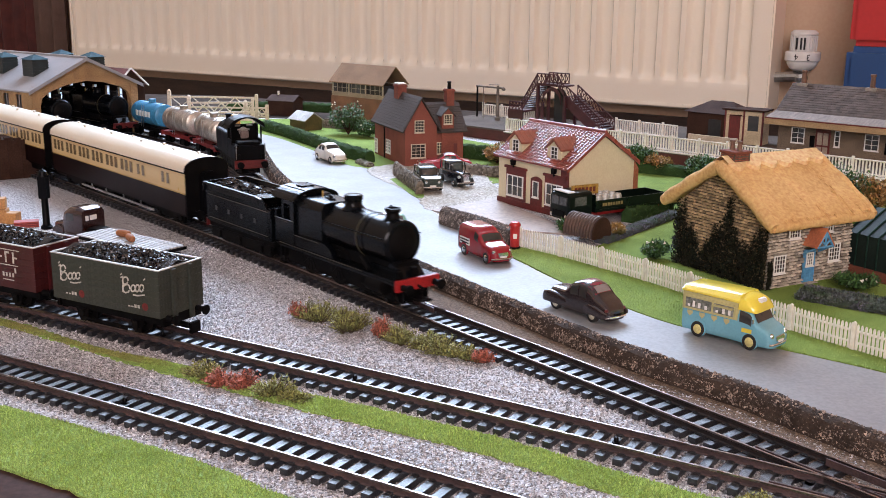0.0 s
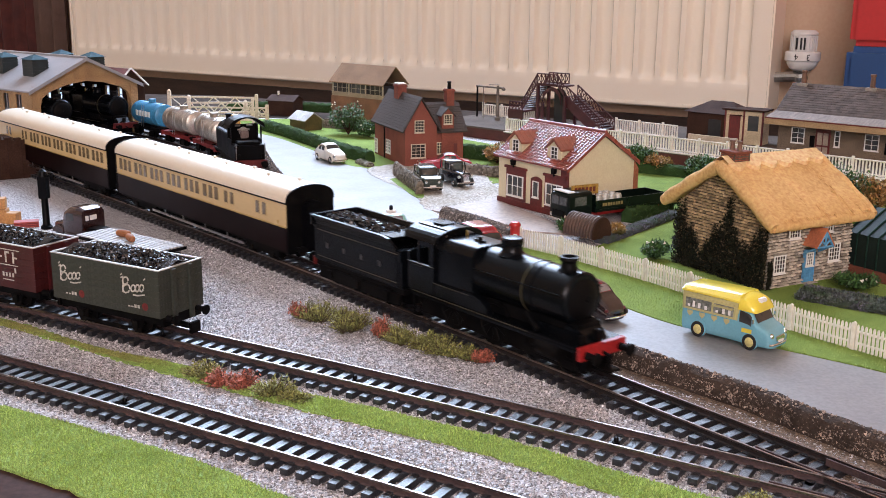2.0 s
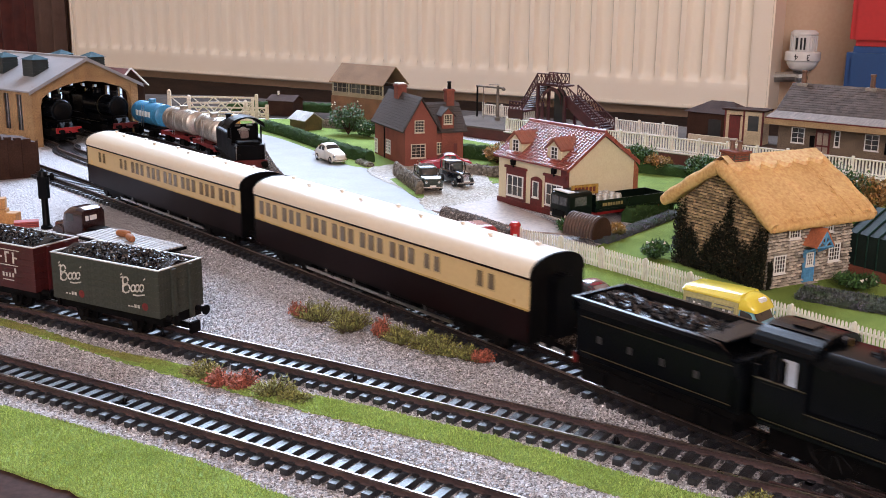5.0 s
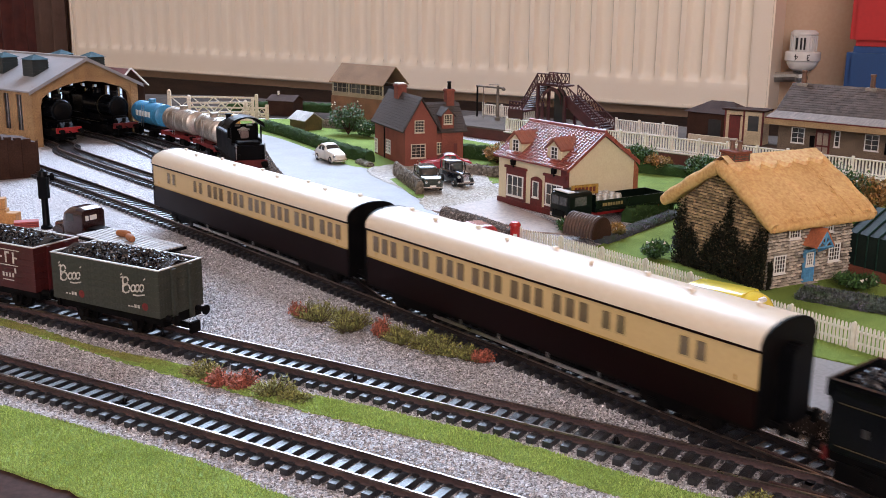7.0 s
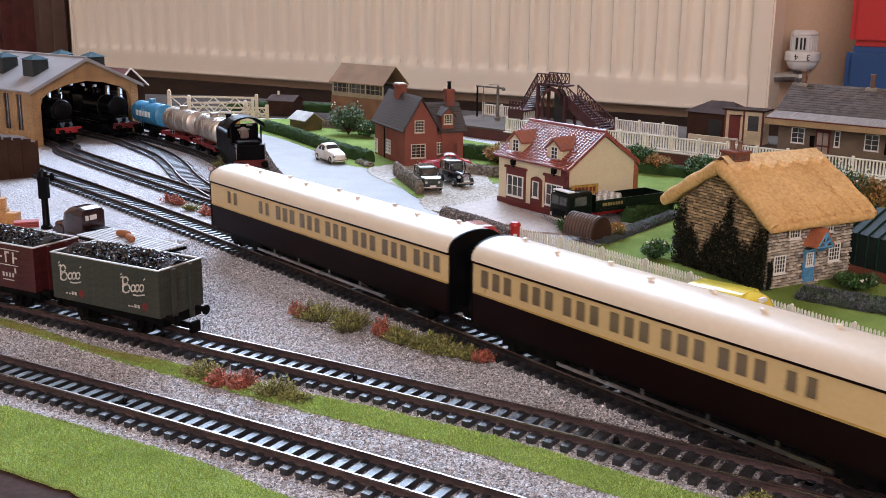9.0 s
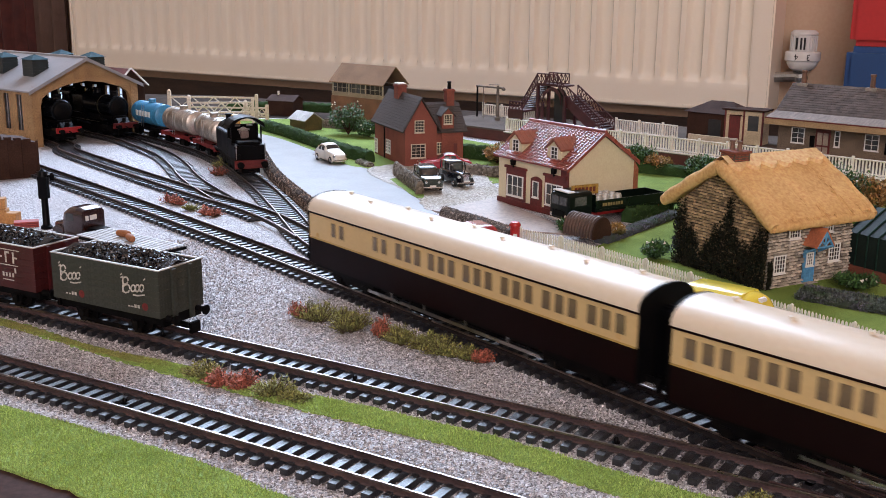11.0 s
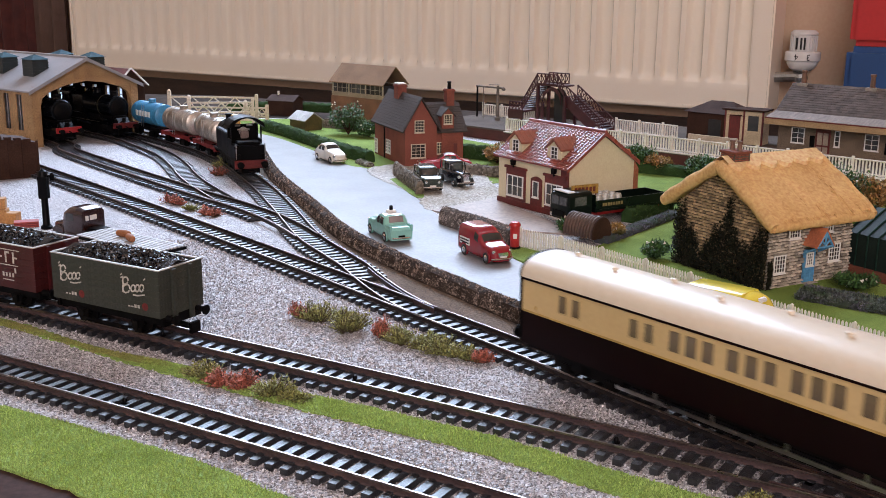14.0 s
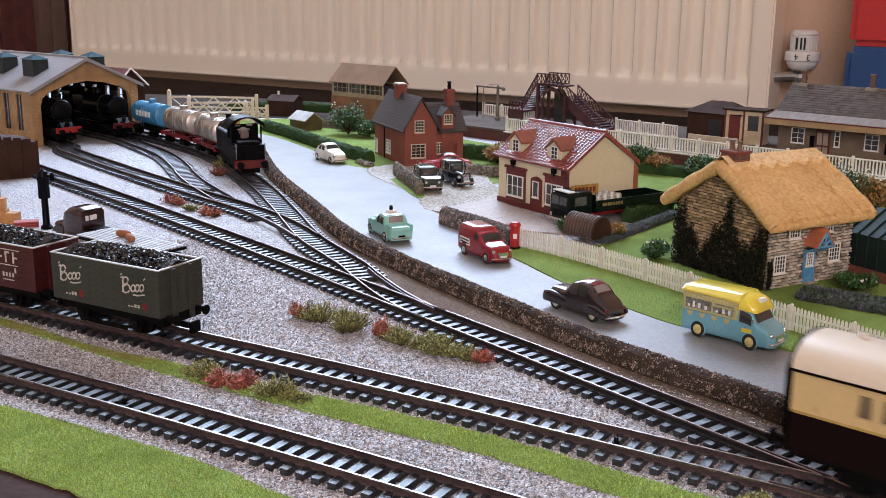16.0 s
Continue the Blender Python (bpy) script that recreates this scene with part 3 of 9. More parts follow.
def coach(label, brake_end):
    """A corridor coach 264 long; its origin is in its middle."""
    c = thing("railway_coach", label, "railway coach", mm(0, 0), "coaches of the train")
    h, w = 132, 17.6
    part("underframe", Form().box(-h + 2, h - 2, -15, 15, 15.5, 18).box(-h + 18, h - 18, -10, 10, 13, 16), FRAMES, c)
    part("lower_side", Form().box(-h, h, -w, w, 17.6, 34.0), CHOC, c, "chocolate brown lower panels", 0.5)
    part("upper_side", Form().box(-h, h, -w, w, 34.05, 50.2), CREAM, c, "cream upper panels", 0.3)
    roof = Form()
    sec = []
    for i in range(17):
        a = math.pi * i / 16
        sec.append(((w + 0.9) * math.cos(a), 50.3 + 10.4 * math.sin(a) ** 0.75))
    xs = [(-h - 0.4, 0.985), (-h + 1.5, 1.0), (h - 1.5, 1.0), (h + 0.4, 0.985)]
    roof.loft([[(x, y * (0.5 + 0.5 * k), 50.3 + (z - 50.3) * k) for y, z in sec] for x, k in xs])
    part("roof", roof, ROOFW, c, "off-white domed roof", smooth=True)
    part("gutter", Form().box(-h - 0.4, h + 0.4, -w - 0.9, -w - 0.02, 49.4, 50.5).box(-h - 0.4, h + 0.4, w + 0.02, w + 0.9, 49.4, 50.5), CHOC, c, "dark gutter line")
    part("waist_line", Form().box(-h + 0.5, h - 0.5, -w - 0.25, -w - 0.01, 33.6, 34.5).box(-h + 0.5, h - 0.5, w + 0.01, w + 0.25, 33.6, 34.5), paint("gold_lining", (0.5, 0.33, 0.09), 0.4), c)
    for x0, x1 in ((-h - 1.6, -h - 0.45), (h + 0.45, h + 1.6)):
        part("end_panel", Form().prism([(-w - 0.1, 17.6), (w + 0.1, 17.6), (w + 0.1, 50.0)] + [((w + 0.8) * math.cos(math.pi * i / 16), 50.3 + 10.5 * math.sin(math.pi * i / 16) ** 0.75) for i in range(17)] + [(-w - 0.1, 50.0)], x0, x1, "x"), FRAMES, c, "black coach end")
    for s in (-1, 1):
        x = s * h
        part("gangway", Form().prism(arch(7, 19, 45, 51, 8), x if s > 0 else x - 7.5, x + 7.5 if s > 0 else x, "x"), BLACKPL, c, "black corridor bellows", 0.5)
    me = mesh_of("roof_vent", Form().lathe((0, 0, 0), (0, 0, 1), [(0.9, 0), (0.9, 1.2), (1.5, 1.3), (1.5, 2.2), (0.5, 2.5)], 8), ROOFW)
    for i in range(9):
        part("roof_vent", me, None, c, at=mm(-h + 16 + i * (2 * h - 32) / 8, -3.0 if i % 2 else 3.0, 60.0))
    pane_me = mesh_of("window", Form().box(-2.6, 2.6, -0.25, 0.25, -4.4, 4.4), COACHPANE, 0.15)
    small_me = mesh_of("window", Form().box(-2.1, 2.1, -0.25, 0.25, -4.0, 4.0), COACHPANE, 0.15)
    frame_me = mesh_of("window_frame", Form().box(-3.0, 3.0, -0.12, 0.12, -4.8, 4.8), paint("cream_frame_shade", (0.60, 0.44, 0.20), 0.4), 0.1)
    groups = [(31.5, 2), (74.5, 2)] + [(101 + i * 29.0, 3) for i in range(6)]
    groups = [(h - g if brake_end else g - h, k) for g, k in groups]
    for gx, k in groups:
        for j in range(k):
            x = gx + (j - (k - 1) / 2) * 8.5
            for s in (-1, 1):
                wob = part("window", pane_me if k == 3 else small_me, None, c, at=mm(x, s * (w + 0.15), 42.6))
                part("window_frame", frame_me, None, wob, at=mm(0, -s * 0.12, 0))
    door_me = mesh_of("door_handle", Form().rod((0, -0.2, -1), (0, -0.2, 1), 0.25, n=6), BRASS)
    for x in (-h + 10, h - 10):
        for s in (-1, 1):
            part("door_handle", door_me, None, c, at=mm(x, s * (w + 0.3), 36.8))
    step = Form().box(-h + 60, h - 60, -15.5, -14.7, 11.5, 13.2).box(-h + 60, h - 60, 14.7, 15.5, 11.5, 13.2)
    for x in (-50, -20, 15, 48):
        step.box(x - 0.6, x + 0.6, -15.2, -14.6, 12, 16).box(x - 0.6, x + 0.6, 14.6, 15.2, 12, 16)
    part("truss_rod", step, STEEL, c, "worn grey truss rods")
    part("battery_box", Form().box(-34, -8, -14, 14, 9.5, 15).box(14, 34, -14, 14, 10, 15), FRAMES, c, "", 0.6)
    for bx in (-92, 92):
        bog = part("bogie", Form().box(-22, 22, -13, -11, 10, 15).box(-22, 22, 11, 13, 10, 15).box(-4, 4, -13, 13, 10.5, 15.5).box(-17, -11, -14, -11, 8.5, 13).box(11, 17, -14, -11, 8.5, 13).box(-17, -11, 11, 14, 8.5, 13).box(11, 17, 11, 14, 8.5, 13), FRAMES, c, "black bogie frame", 0.5, at=mm(bx, 0, 0))
        for wx in (-14, 14):
            WHEELS.append((wheelset(bog, wx, 6.6), 6.6, wx))
    for s in (-1, 1):
        for y in (-11, 11):
            part("buffer", Form().lathe((s * h, y, 19.5), (s, 0, 0), [(1.6, 0), (1.6, 5), (1.0, 5.1), (1.0, 8), (3.2, 8.1), (3.2, 9.2), (0, 9.4)], 10), FRAMES, c)
        part("coupling", Form().rod((s * h, 0, 14), (s * (h + 9), 0, 13.5), 1.2), FRAMES, c)
    return c


WHEELS, DRIVERS = [], []
coach_one = coach("cream and chocolate coach with an off-white roof behind the tender", True)
coach_two = coach("cream and chocolate coach with an off-white roof ending the train", False)


def tender():
    c = thing("tender", "black six-wheeled tender filled with coal", "tender", mm(0, 0))
    h, w = 45, 15.5
    part("chassis", Form().box(-h, h, -13.5, 13.5, 16, 20).box(-h + 4, h - 4, -6.4, 6.4, 8.5, 16).box(-h + 3, h - 3, -14, -12.5, 9, 17).box(-h + 3, h - 3, 12.5, 14, 9, 17), FRAMES, c, "", 0.6)
    part("tank", Form().box(-h, h, -w, w, 20, 42), LOCO, c, "dark green-black tender tank", 0.9)
    side = Form()
    for s in (-1, 1):
        edge = [(-h, 48.6), (h - 16, 48.6), (h - 10, 47.8), (h - 6.5, 45), (h - 5, 41), (h - 4, 36)]
        rings = []
        for x, zt in edge:
            k = max(0.0, min(1.0, (zt - 42) / 6.6))
            rings.append([(x, s * w, 40), (x, s * (w + 0.2), min(zt, 43)), (x, s * (w + 1.3 * k), min(zt, 46.4)), (x, s * (w + 2.6 * k), zt), (x, s * (w + 1.0 * k - 0.4), zt + 0.1), (x, s * (w - 0.9), min(zt, 44)), (x, s * (w - 0.9), 40)])
        side.loft(rings)
    side.box(-h - 0.6, -h + 0.8, -w - 2, w + 2, 42, 48.6).box(h - 22, h - 20.6, -w + 1, w - 1, 42, 48.4).box(h - 20.6, h - 9, -w + 1, w - 1, 47.2, 48.2)
    part("coal_rail", side, LOCO, c, "flared tender coping")
    lin = Form()
    for s in (-1, 1):
        y0, y1 = (s * (w + 0.02), s * (w + 0.25)) if s > 0 else (s * (w + 0.25), s * (w + 0.02))
        for z in (23, 39.5):
            lin.box(-h + 4, h - 4, y0, y1, z, z + 0.35)
    part("lining", lin, paint("dull_olive_lining", (0.07, 0.055, 0.025), 0.45), c, "thin dull lining")
    let = mesh_of("lettering_bar", Form().box(-1.2, 1.2, -0.15, 0.15, -1.6, 1.6), paint("faded_gilt", (0.035, 0.033, 0.035), 0.5))
    for x in (-30, -12, 6, 24):
        for s in (-1, 1):
            part("lettering_bar", let, None, c, at=mm(x, s * (w + 0.1), 31))
    f = Form()
    r = random.Random(7)
    f.loft([[(x, y, 42 + z) for y, z in ((-14, 0), (-9, 3.5), (0, 5.5), (9, 3.5), (14, 0))] for x in (-h + 4, -20, 10, h - 22)])
    for i in range(900):
        x, y = r.uniform(-h + 4, h - 20), r.uniform(-14, 14)
        f.chip((x, y, 42.5 + 5.3 * (1 - (y / 15) ** 2) + r.uniform(0, 0.7)), r.uniform(0.8, 1.7), r)
    part("coal_load", f, COAL, c, "glossy black coal lumps")
    part("front_plate", Form().box(h - 6, h - 4.5, -w, w, 20, 38).box(h - 4.6, h + 1, -w, -w + 1.2, 20, 36).box(h - 4.6, h + 1, w - 1.2, w, 20, 36), LOCO, c, "", 0.4)
    part("footplate_floor", Form().box(h - 1, h + 9, -11, 11, 19, 20), FRAMES, c)
    for x in (-29, 0, 29):
        WHEELS.append((wheelset(c, x, 8.2), 8.2, x))
        part("axlebox", Form().box(x - 2.5, x + 2.5, -15.4, -13.8, 10, 15.5).box(x - 6, x + 6, -15, -13.9, 16, 17.5), FRAMES, c, "", 0.3)
    bar = Form().box(-h - 1.2, -h, -15.5, 15.5, 16, 21.5)
    part("rear_beam", bar, paint("dim_red_beam", (0.10, 0.008, 0.008), 0.5), c, "red rear buffer beam")
    buf = Form()
    for y in (-11.5, 11.5):
        buf.lathe((-h - 1, y, 19), (-1, 0, 0), [(1.9, 0), (1.6, 4), (1.0, 4.1), (1.0, 6), (3.2, 6.1), (3.2, 7), (0, 7.2)], 10)
    part("buffer", buf, FRAMES, c)
    return c


GUNMETAL = paint("oily_steel", (0.10, 0.10, 0.11), 0.35, 1.0, (0.06, 0.06, 0.065), 80, 900, 0.05)
SHEEN = paint("pale_glazing", (0.4, 0.4, 0.42), 0.15, 0, None, 60, 500, 0.02, gloss=0.7)
OLIVE = paint("gilt_lining", (0.055, 0.045, 0.02), 0.4)


def engine(label, long=True, colour=None, beam=None):
    """A 4-4-0 tender engine; x runs forward, the origin under the middle."""
    m = colour or LOCO
    c = thing("steam_locomotive", label, "locomotive", mm(0, 0))
    part("frames", Form().box(-62, 63, -9, -7.5, 9, 22).box(-62, 63, 7.5, 9, 9, 22).box(-60, 58, -6.4, 6.4, 8.5, 22).box(-14, 56, -7.5, 7.5, 22, 31), FRAMES, c)
    run_f = Form().box(-64, 65, -15.5, 15.5, 22.0, 23.4)
    for s in (-1, 1):
        run_f.box(-64, 65, min(s * 15.4, s * 14.2), max(s * 15.4, s * 14.2), 20.2, 22.05)
    part("running_plate", run_f, m, c, "", 0.3)
    boil = Form().lathe((-34, 0, 41), (1, 0, 0), [(0, 0), (13.8, 0.01), (13.4, 62), (12.9, 62.1), (12.9, 63), (13.3, 63.1), (13.3, 84), (12.2, 85), (0, 85.2)], 32)
    part("boiler", boil, m, c, "dark polished boiler", smooth=True)
    band = Form()
    for x in (22,):
        band.lathe((x, 0, 41), (1, 0, 0), [(13.2, 0), (13.75, 0.01), (13.75, 1.0), (13.2, 1.01)], 32)
    part("boiler_band", band, paint("olive_band", (0.035, 0.03, 0.010), 0.4), c, "thin olive boiler band")
    # square-shouldered firebox, flat on top
    sec = [(-13.9, 23), (-13.9, 49)] + [(-13.9 + 4.6 * (1 - math.cos(math.pi * i / 10)), 49 + 6.2 * math.sin(math.pi * i / 10)) for i in range(1, 6)] + [(13.9 - 4.6 * (1 - math.cos(math.pi * i / 10)), 49 + 6.2 * math.sin(math.pi * i / 10)) for i in range(5, 0, -1)] + [(13.9, 49), (13.9, 23)]
    part("firebox", Form().prism(sec, -46, -13, "x"), m, c, "square-shouldered dark firebox", 0.5, smooth=True)
    part("cab_front", Form().prism([(14.5, 23.4)] + [(14.5 * math.cos(math.pi * i / 12), 52 + 6.4 * math.sin(math.pi * i / 12)) for i in range(13)] + [(-14.5, 23.4)], -44.5, -43.4, "x"), m, c, "", 0.3)
    for s in (-1, 1):
        a, b = min(s * 14.6, s * 15.8), max(s * 14.6, s * 15.8)
        part("cab_side", Form().prism([(-66, 23.4), (-43.4, 23.4), (-43.4, 53), (-57.4, 53), (-57.4, 49.5), (-47.5, 49.5), (-47.5, 39), (-55.8, 39), (-55.8, 49.4), (-57.4, 49.4), (-57.4, 39), (-64.6, 39), (-64.6, 44), (-66, 44)], a, b, "y"), m, c, "dark cab side with a window")
    part("cab_beading", Form().box(-66, -43.6, -16.05, -15.85, 38.7, 39.1).box(-66, -43.6, 15.85, 16.05, 38.7, 39.1), OLIVE, c, "thin cab beading")
    roof = Form().prism([(17 * math.cos(math.pi * i / 14), 52.4 + 7.0 * math.sin(math.pi * i / 14) ** 0.9) for i in range(15)] + [(-16.4 + 32.8 * i / 14, 51.8 + 6.6 * math.sin(math.pi * i / 14)) for i in range(15)], -68, -40.5, "x")
    cr_ = part("cab_roof", roof, m, c, "curved cab roof", 0.2)
    part("roof_rib", Form().box(-66, -42, -8.4, -7.8, 58.3, 59.0).box(-66, -42, 7.8, 8.4, 58.3, 59.0).box(-58, -50, -4.5, 4.5, 59.2, 60.0), m, cr_)
    part("whistle", Form().rod((-38, 3, 55), (-38, 3, 58), 0.5, n=6), BRASS, c, "small brass whistle")
    win = Form()
    for s in (-1, 1):
        win.lathe((-43.3, s * 9.2, 54.4), (1, 0, 0), [(0, 0), (2.6, 0.01), (2.6, 0.3), (0, 0.31)], 14)
    part("cab_window", win, SHEEN, c, "pale round cab windows")
    part("chimney", Form().lathe((41, 0, 53), (0, 0, 1), [(6.2, 0), (4.6, 1.3), (3.9, 2.4), (3.8, 4.6), (4.4, 5.2), (4.9, 5.9), (4.6, 7.2), (3.2, 7.3), (3.0, 3)], 18), FRAMES, c, "black capped chimney", smooth=True)
    part("dome", Form().lathe((1, 0, 53), (0, 0, 1), [(7.6, 0), (6.0, 1.5), (5.3, 2.6), (5.3, 5.4), (5.8, 5.9), (5.8, 8.2), (5.0, 9.0), (0, 9.3)], 18), m, c, "tall dark steam dome", smooth=True)
    part("safety_valve", Form().lathe((-24, 0, 55.1), (0, 0, 1), [(2.6, 0), (1.8, 0.6), (1.2, 1.6), (1.2, 2.6), (0, 2.7)], 10).box(-28, -20, -1, 1, 55.1, 56.0), FRAMES, c, "small black safety valve")
    door = Form().lathe((51.2, 0, 41), (1, 0, 0), [(10.2, 0), (9.0, 0.6), (6, 1.7), (0, 2.2)], 24)
    sd = part("smokebox_door", door, FRAMES, c, "domed black smokebox door", smooth=True)
    part("door_dart", Form().rod((53, 0, 41), (55.0, 0, 41), 0.5).rod((54.4, 0, 41), (54.4, 0.5, 44), 0.3), FRAMES, sd)
    for s in (-1, 1):
        y0, y1 = min(s * 11.5, s * 15.3), max(s * 11.5, s * 15.3)
        part("splasher", Form().prism([(-47.5, 23.3), (-47.5, 31)] + [(-14 + 14 * math.sin(math.pi * i / 16), 24 + 7.6 * math.cos(math.pi * i / 16)) for i in range(9)] + [(0, 23.3)], y0, y1, "y"), m, c, "long dark wheel splasher", 0.3)
        part("splasher_lining", Form().box(-46, -15, min(s * 15.35, s * 15.55), max(s * 15.35, s * 15.55), 30.2, 30.55), OLIVE, c, "thin gold line")
        part("cylinder", Form().lathe((36, s * 12.6, 17), (1, 0, 0), [(0, 0), (4.6, 0.01), (4.6, 15), (0, 15.2)], 16), FRAMES, c, "black outside cylinder", smooth=True)
        part("smokebox_saddle_pipe", Form().rod((24, s * 10.5, 30), (34, s * 12.6, 24), 1.5, n=8), FRAMES, c)
    part("handrail", Form().rod((-12, -14.2, 45), (50, -14.0, 45), 0.3, n=6).rod((-12, 14.2, 45), (50, 14.0, 45), 0.3, n=6), FRAMES, c)
    part("buffer_beam", Form().box(63, 65.5, -15.6, 15.6, 17, 23.6), beam or BUFFRED, c, "red front buffer beam", 0.3)
    for y in (-11.5, 11.5):
        part("buffer", Form().lathe((65.5, y, 19.5), (1, 0, 0), [(1.9, 0), (1.6, 4), (1.0, 4.1), (1.0, 6), (3.0, 6.1), (3.0, 7), (0, 7.2)], 12), FRAMES, c, "black sprung buffer")
    part("coupling_hook", Form().rod((65, 0, 19), (70, 0, 18), 0.8).rod((69, 0, 18), (69, 0, 12), 0.6).box(63, 73, -4, 4, 11, 12.2), FRAMES, c)
    lamp = Form().box(59.5, 62.5, -2, 2, 24, 29).box(60, 62, -12, -9, 24, 28)
    part("lamp_iron", lamp, FRAMES, c, "", 0.3)
    part("cylinder_cover", Form().box(30, 58, -9, 9, 22, 27).prism([(44, 23), (62, 23), (56, 29), (48, 30)], -8, 8, "y"), m, c, "", 0.5)
    part("sand_pipe", Form().rod((56, -10, 14), (60, -10, 8), 0.6).rod((56, 10, 14), (60, 10, 8), 0.6), FRAMES, c)
    part("step", Form().box(-62, -56, -15.5, -13, 9, 9.8).box(-62, -61, -15, -14, 9, 22).box(-57, -56, -15, -14, 9, 22), FRAMES, c)
    part("step", Form().box(60, 65, -15.5, -13, 10, 10.8).box(60, 61, -15, -14, 10, 22), FRAMES, c)
    for x in (-34, -2):
        DR = wheelset(c, x, 12.2, spokes=12, name="driving_wheelset", material=FRAMES)
        DRIVERS.append((DR, 12.2, x))
    part("plate_lining", Form().box(-62, 30, -15.75, -15.55, 22.6, 23.0).box(-62, 30, 15.55, 15.75, 22.6, 23.0).box(-62, -51, -15.8, -15.62, 37.4, 37.8).box(-62, -51, 15.62, 15.8, 37.4, 37.8), OLIVE, c, "thin gold lining")
    rods = []
    for s in (-1, 1):
        rods.append(part("coupling_rod", Form().box(-17.5, 17.5, -0.4, 0.4, -0.8, 0.8).lathe((-16, -0.6, 0), (0, 1, 0), [(1.8, 0), (1.8, 1.2)], 10).lathe((16, -0.6, 0), (0, 1, 0), [(1.8, 0), (1.8, 1.2)], 10), GUNMETAL, c, "dull steel coupling rod", at=mm(-18, s * 11.6, 18.3)))
    RODS.append(rods)
    bog = part("bogie", Form().box(-16, 16, -6, 6, 11, 14).box(-18, 18, -10.5, -9.8, 9, 13).box(-18, 18, 9.8, 10.5, 9, 13), FRAMES, c, "", 0.3, at=mm(40, 0, 0))
    for x in (-12, 12):
        WHEELS.append((wheelset(bog, x, 6.6), 6.6, x))
    return c


RODS = []
train_tender = tender()
train_engine = engine("dark green-black 4-4-0 locomotive with a red buffer beam")

# fine breaks for the train, as offsets from the front of the first coach
TRAIN = [(train_engine, 192.0, 40), (train_tender, 74.5, 28), (coach_one, -132.0, 92), (coach_two, -416.0, 92)]


def motions():
    for ob, off, half in TRAIN:
        walk(ob, [(t, ride(run(t) + off, half)) for t in RUN_T])
    ticks = [i / 10 for i in range(161)]
    for ob, r, x in WHEELS[:13]:
        z = ob.matrix_basis.translation.z
        y = ob.matrix_basis.translation.y
        walk(ob, [(t, Matrix.Translation((x * 0.001, y, z)) @ Matrix.Rotation((run(t) - 287) / r, 4, "Y")) for t in ticks])
    for ob, r, x in DRIVERS[:2]:
        z = ob.matrix_basis.translation.z
        walk(ob, [(t, Matrix.Translation((x * 0.001, 0, z)) @ Matrix.Rotation((run(t) - 287) / r, 4, "Y")) for t in ticks])
    for s, ob in zip((-1, 1), RODS[0]):
        rows = []
        for t in ticks:
            a = (run(t) - 287) / 12.2 + (0 if s > 0 else math.pi / 2)
            rows.append((t, mm(-18 + 4.5 * math.sin(a), s * 11.6, 18.3 + 4.5 * math.cos(a))))
        walk(ob, rows)

# ---- radiator, valve and boxes against the wall ----
def wall_pose(s, off, z):
    """Local x along the wall, local y out into the room, z up."""
    p = on_wall(s, off, z)
    m = Matrix.Translation(p) @ Matrix.Rotation(math.atan2(WALL_D.y, WALL_D.x), 4, "Z")
    return m


rad = thing("radiator", "long cream enamelled panel radiator with vertical flutes", "radiator", wall_pose(-1722, 60, 0))
L_RAD, PITCH, N_FL = 1684.0, 40.0, 41
f = Form()
prof = []
x = 12.0
xs_fl = []
for i in range(N_FL):
    xs_fl += [(x, 0.0), (x + 9, 0.0), (x + 11, 3.0), (x + 14, 10.0), (x + 17, 12.0), (x + 32, 12.0), (x + 35, 10.0), (x + 38, 3.0)]
    x += PITCH
xs_fl += [(L_RAD - 32, 0.0)]
rows_z = [(3, 0.0), (30, 0.0), (40, 0.0), (42, 0.08), (46, 0.42), (50, 0.76), (55, 0.95), (62, 1.0), (400, 1.0), (410, 0.0), (430, 0.0)]
f.loft([[(px_, d * k - 30, z) for px_, d in xs_fl] for z, k in rows_z], caps=False, closed=False)
part("panel", f, RADIATOR, rad, "fluted front panel", smooth=True)
part("side_cover", Form().box(0, 14, -33, 30, 0, 432), RADIATOR, rad, "rounded side cover", 3)
part("side_cover", Form().box(L_RAD - 34, L_RAD, -33, 30, 0, 432), RADIATOR, rad, "rounded side cover", 3)
part("bottom_edge", Form().box(14, L_RAD - 34, -31.5, 30, -2, 4), RADIATOR, rad, "", 1)
part("top_grille", Form().box(14, L_RAD - 34, -31, 30, 428, 432), RADIATOR, rad)
part("back_panel", Form().box(10, L_RAD - 10, 24, 28, -10, 425), RADIATOR, rad)
rad.matrix_basis = wall_pose(-1722, 60, 0)

trv = thing("radiator_valve", "white thermostatic radiator valve with black numbers", "valve", wall_pose(2, 62, 64) @ Matrix.Scale(0.9, 4))
part("valve_body", Form().lathe((0, 0, -18), (0, 0, 1), [(11, 0), (12, 8), (10, 14), (16, 18)], 16).rod((0, 0, -8), (-50, 0, -12), 9).rod((0, 0, -200), (0, 0, -12), 7.5), STEEL, trv)
part("base_ring", Form().lathe((0, 0, 2), (0, 0, 1), [(15, 0), (21, 4), (25, 10), (26, 13), (26, 16)], 24), WHITE, trv, smooth=True)
part("number_ring", Form().lathe((0, 0, 18.2), (0, 0, 1), [(28, 0), (30, 2), (30, 15), (28, 17)], 28), WHITE, trv, "", smooth=True)
rib = mesh_of("rib", Form().box(-2, 2, -1.7, 1.7, 35.4, 62), WHITE)
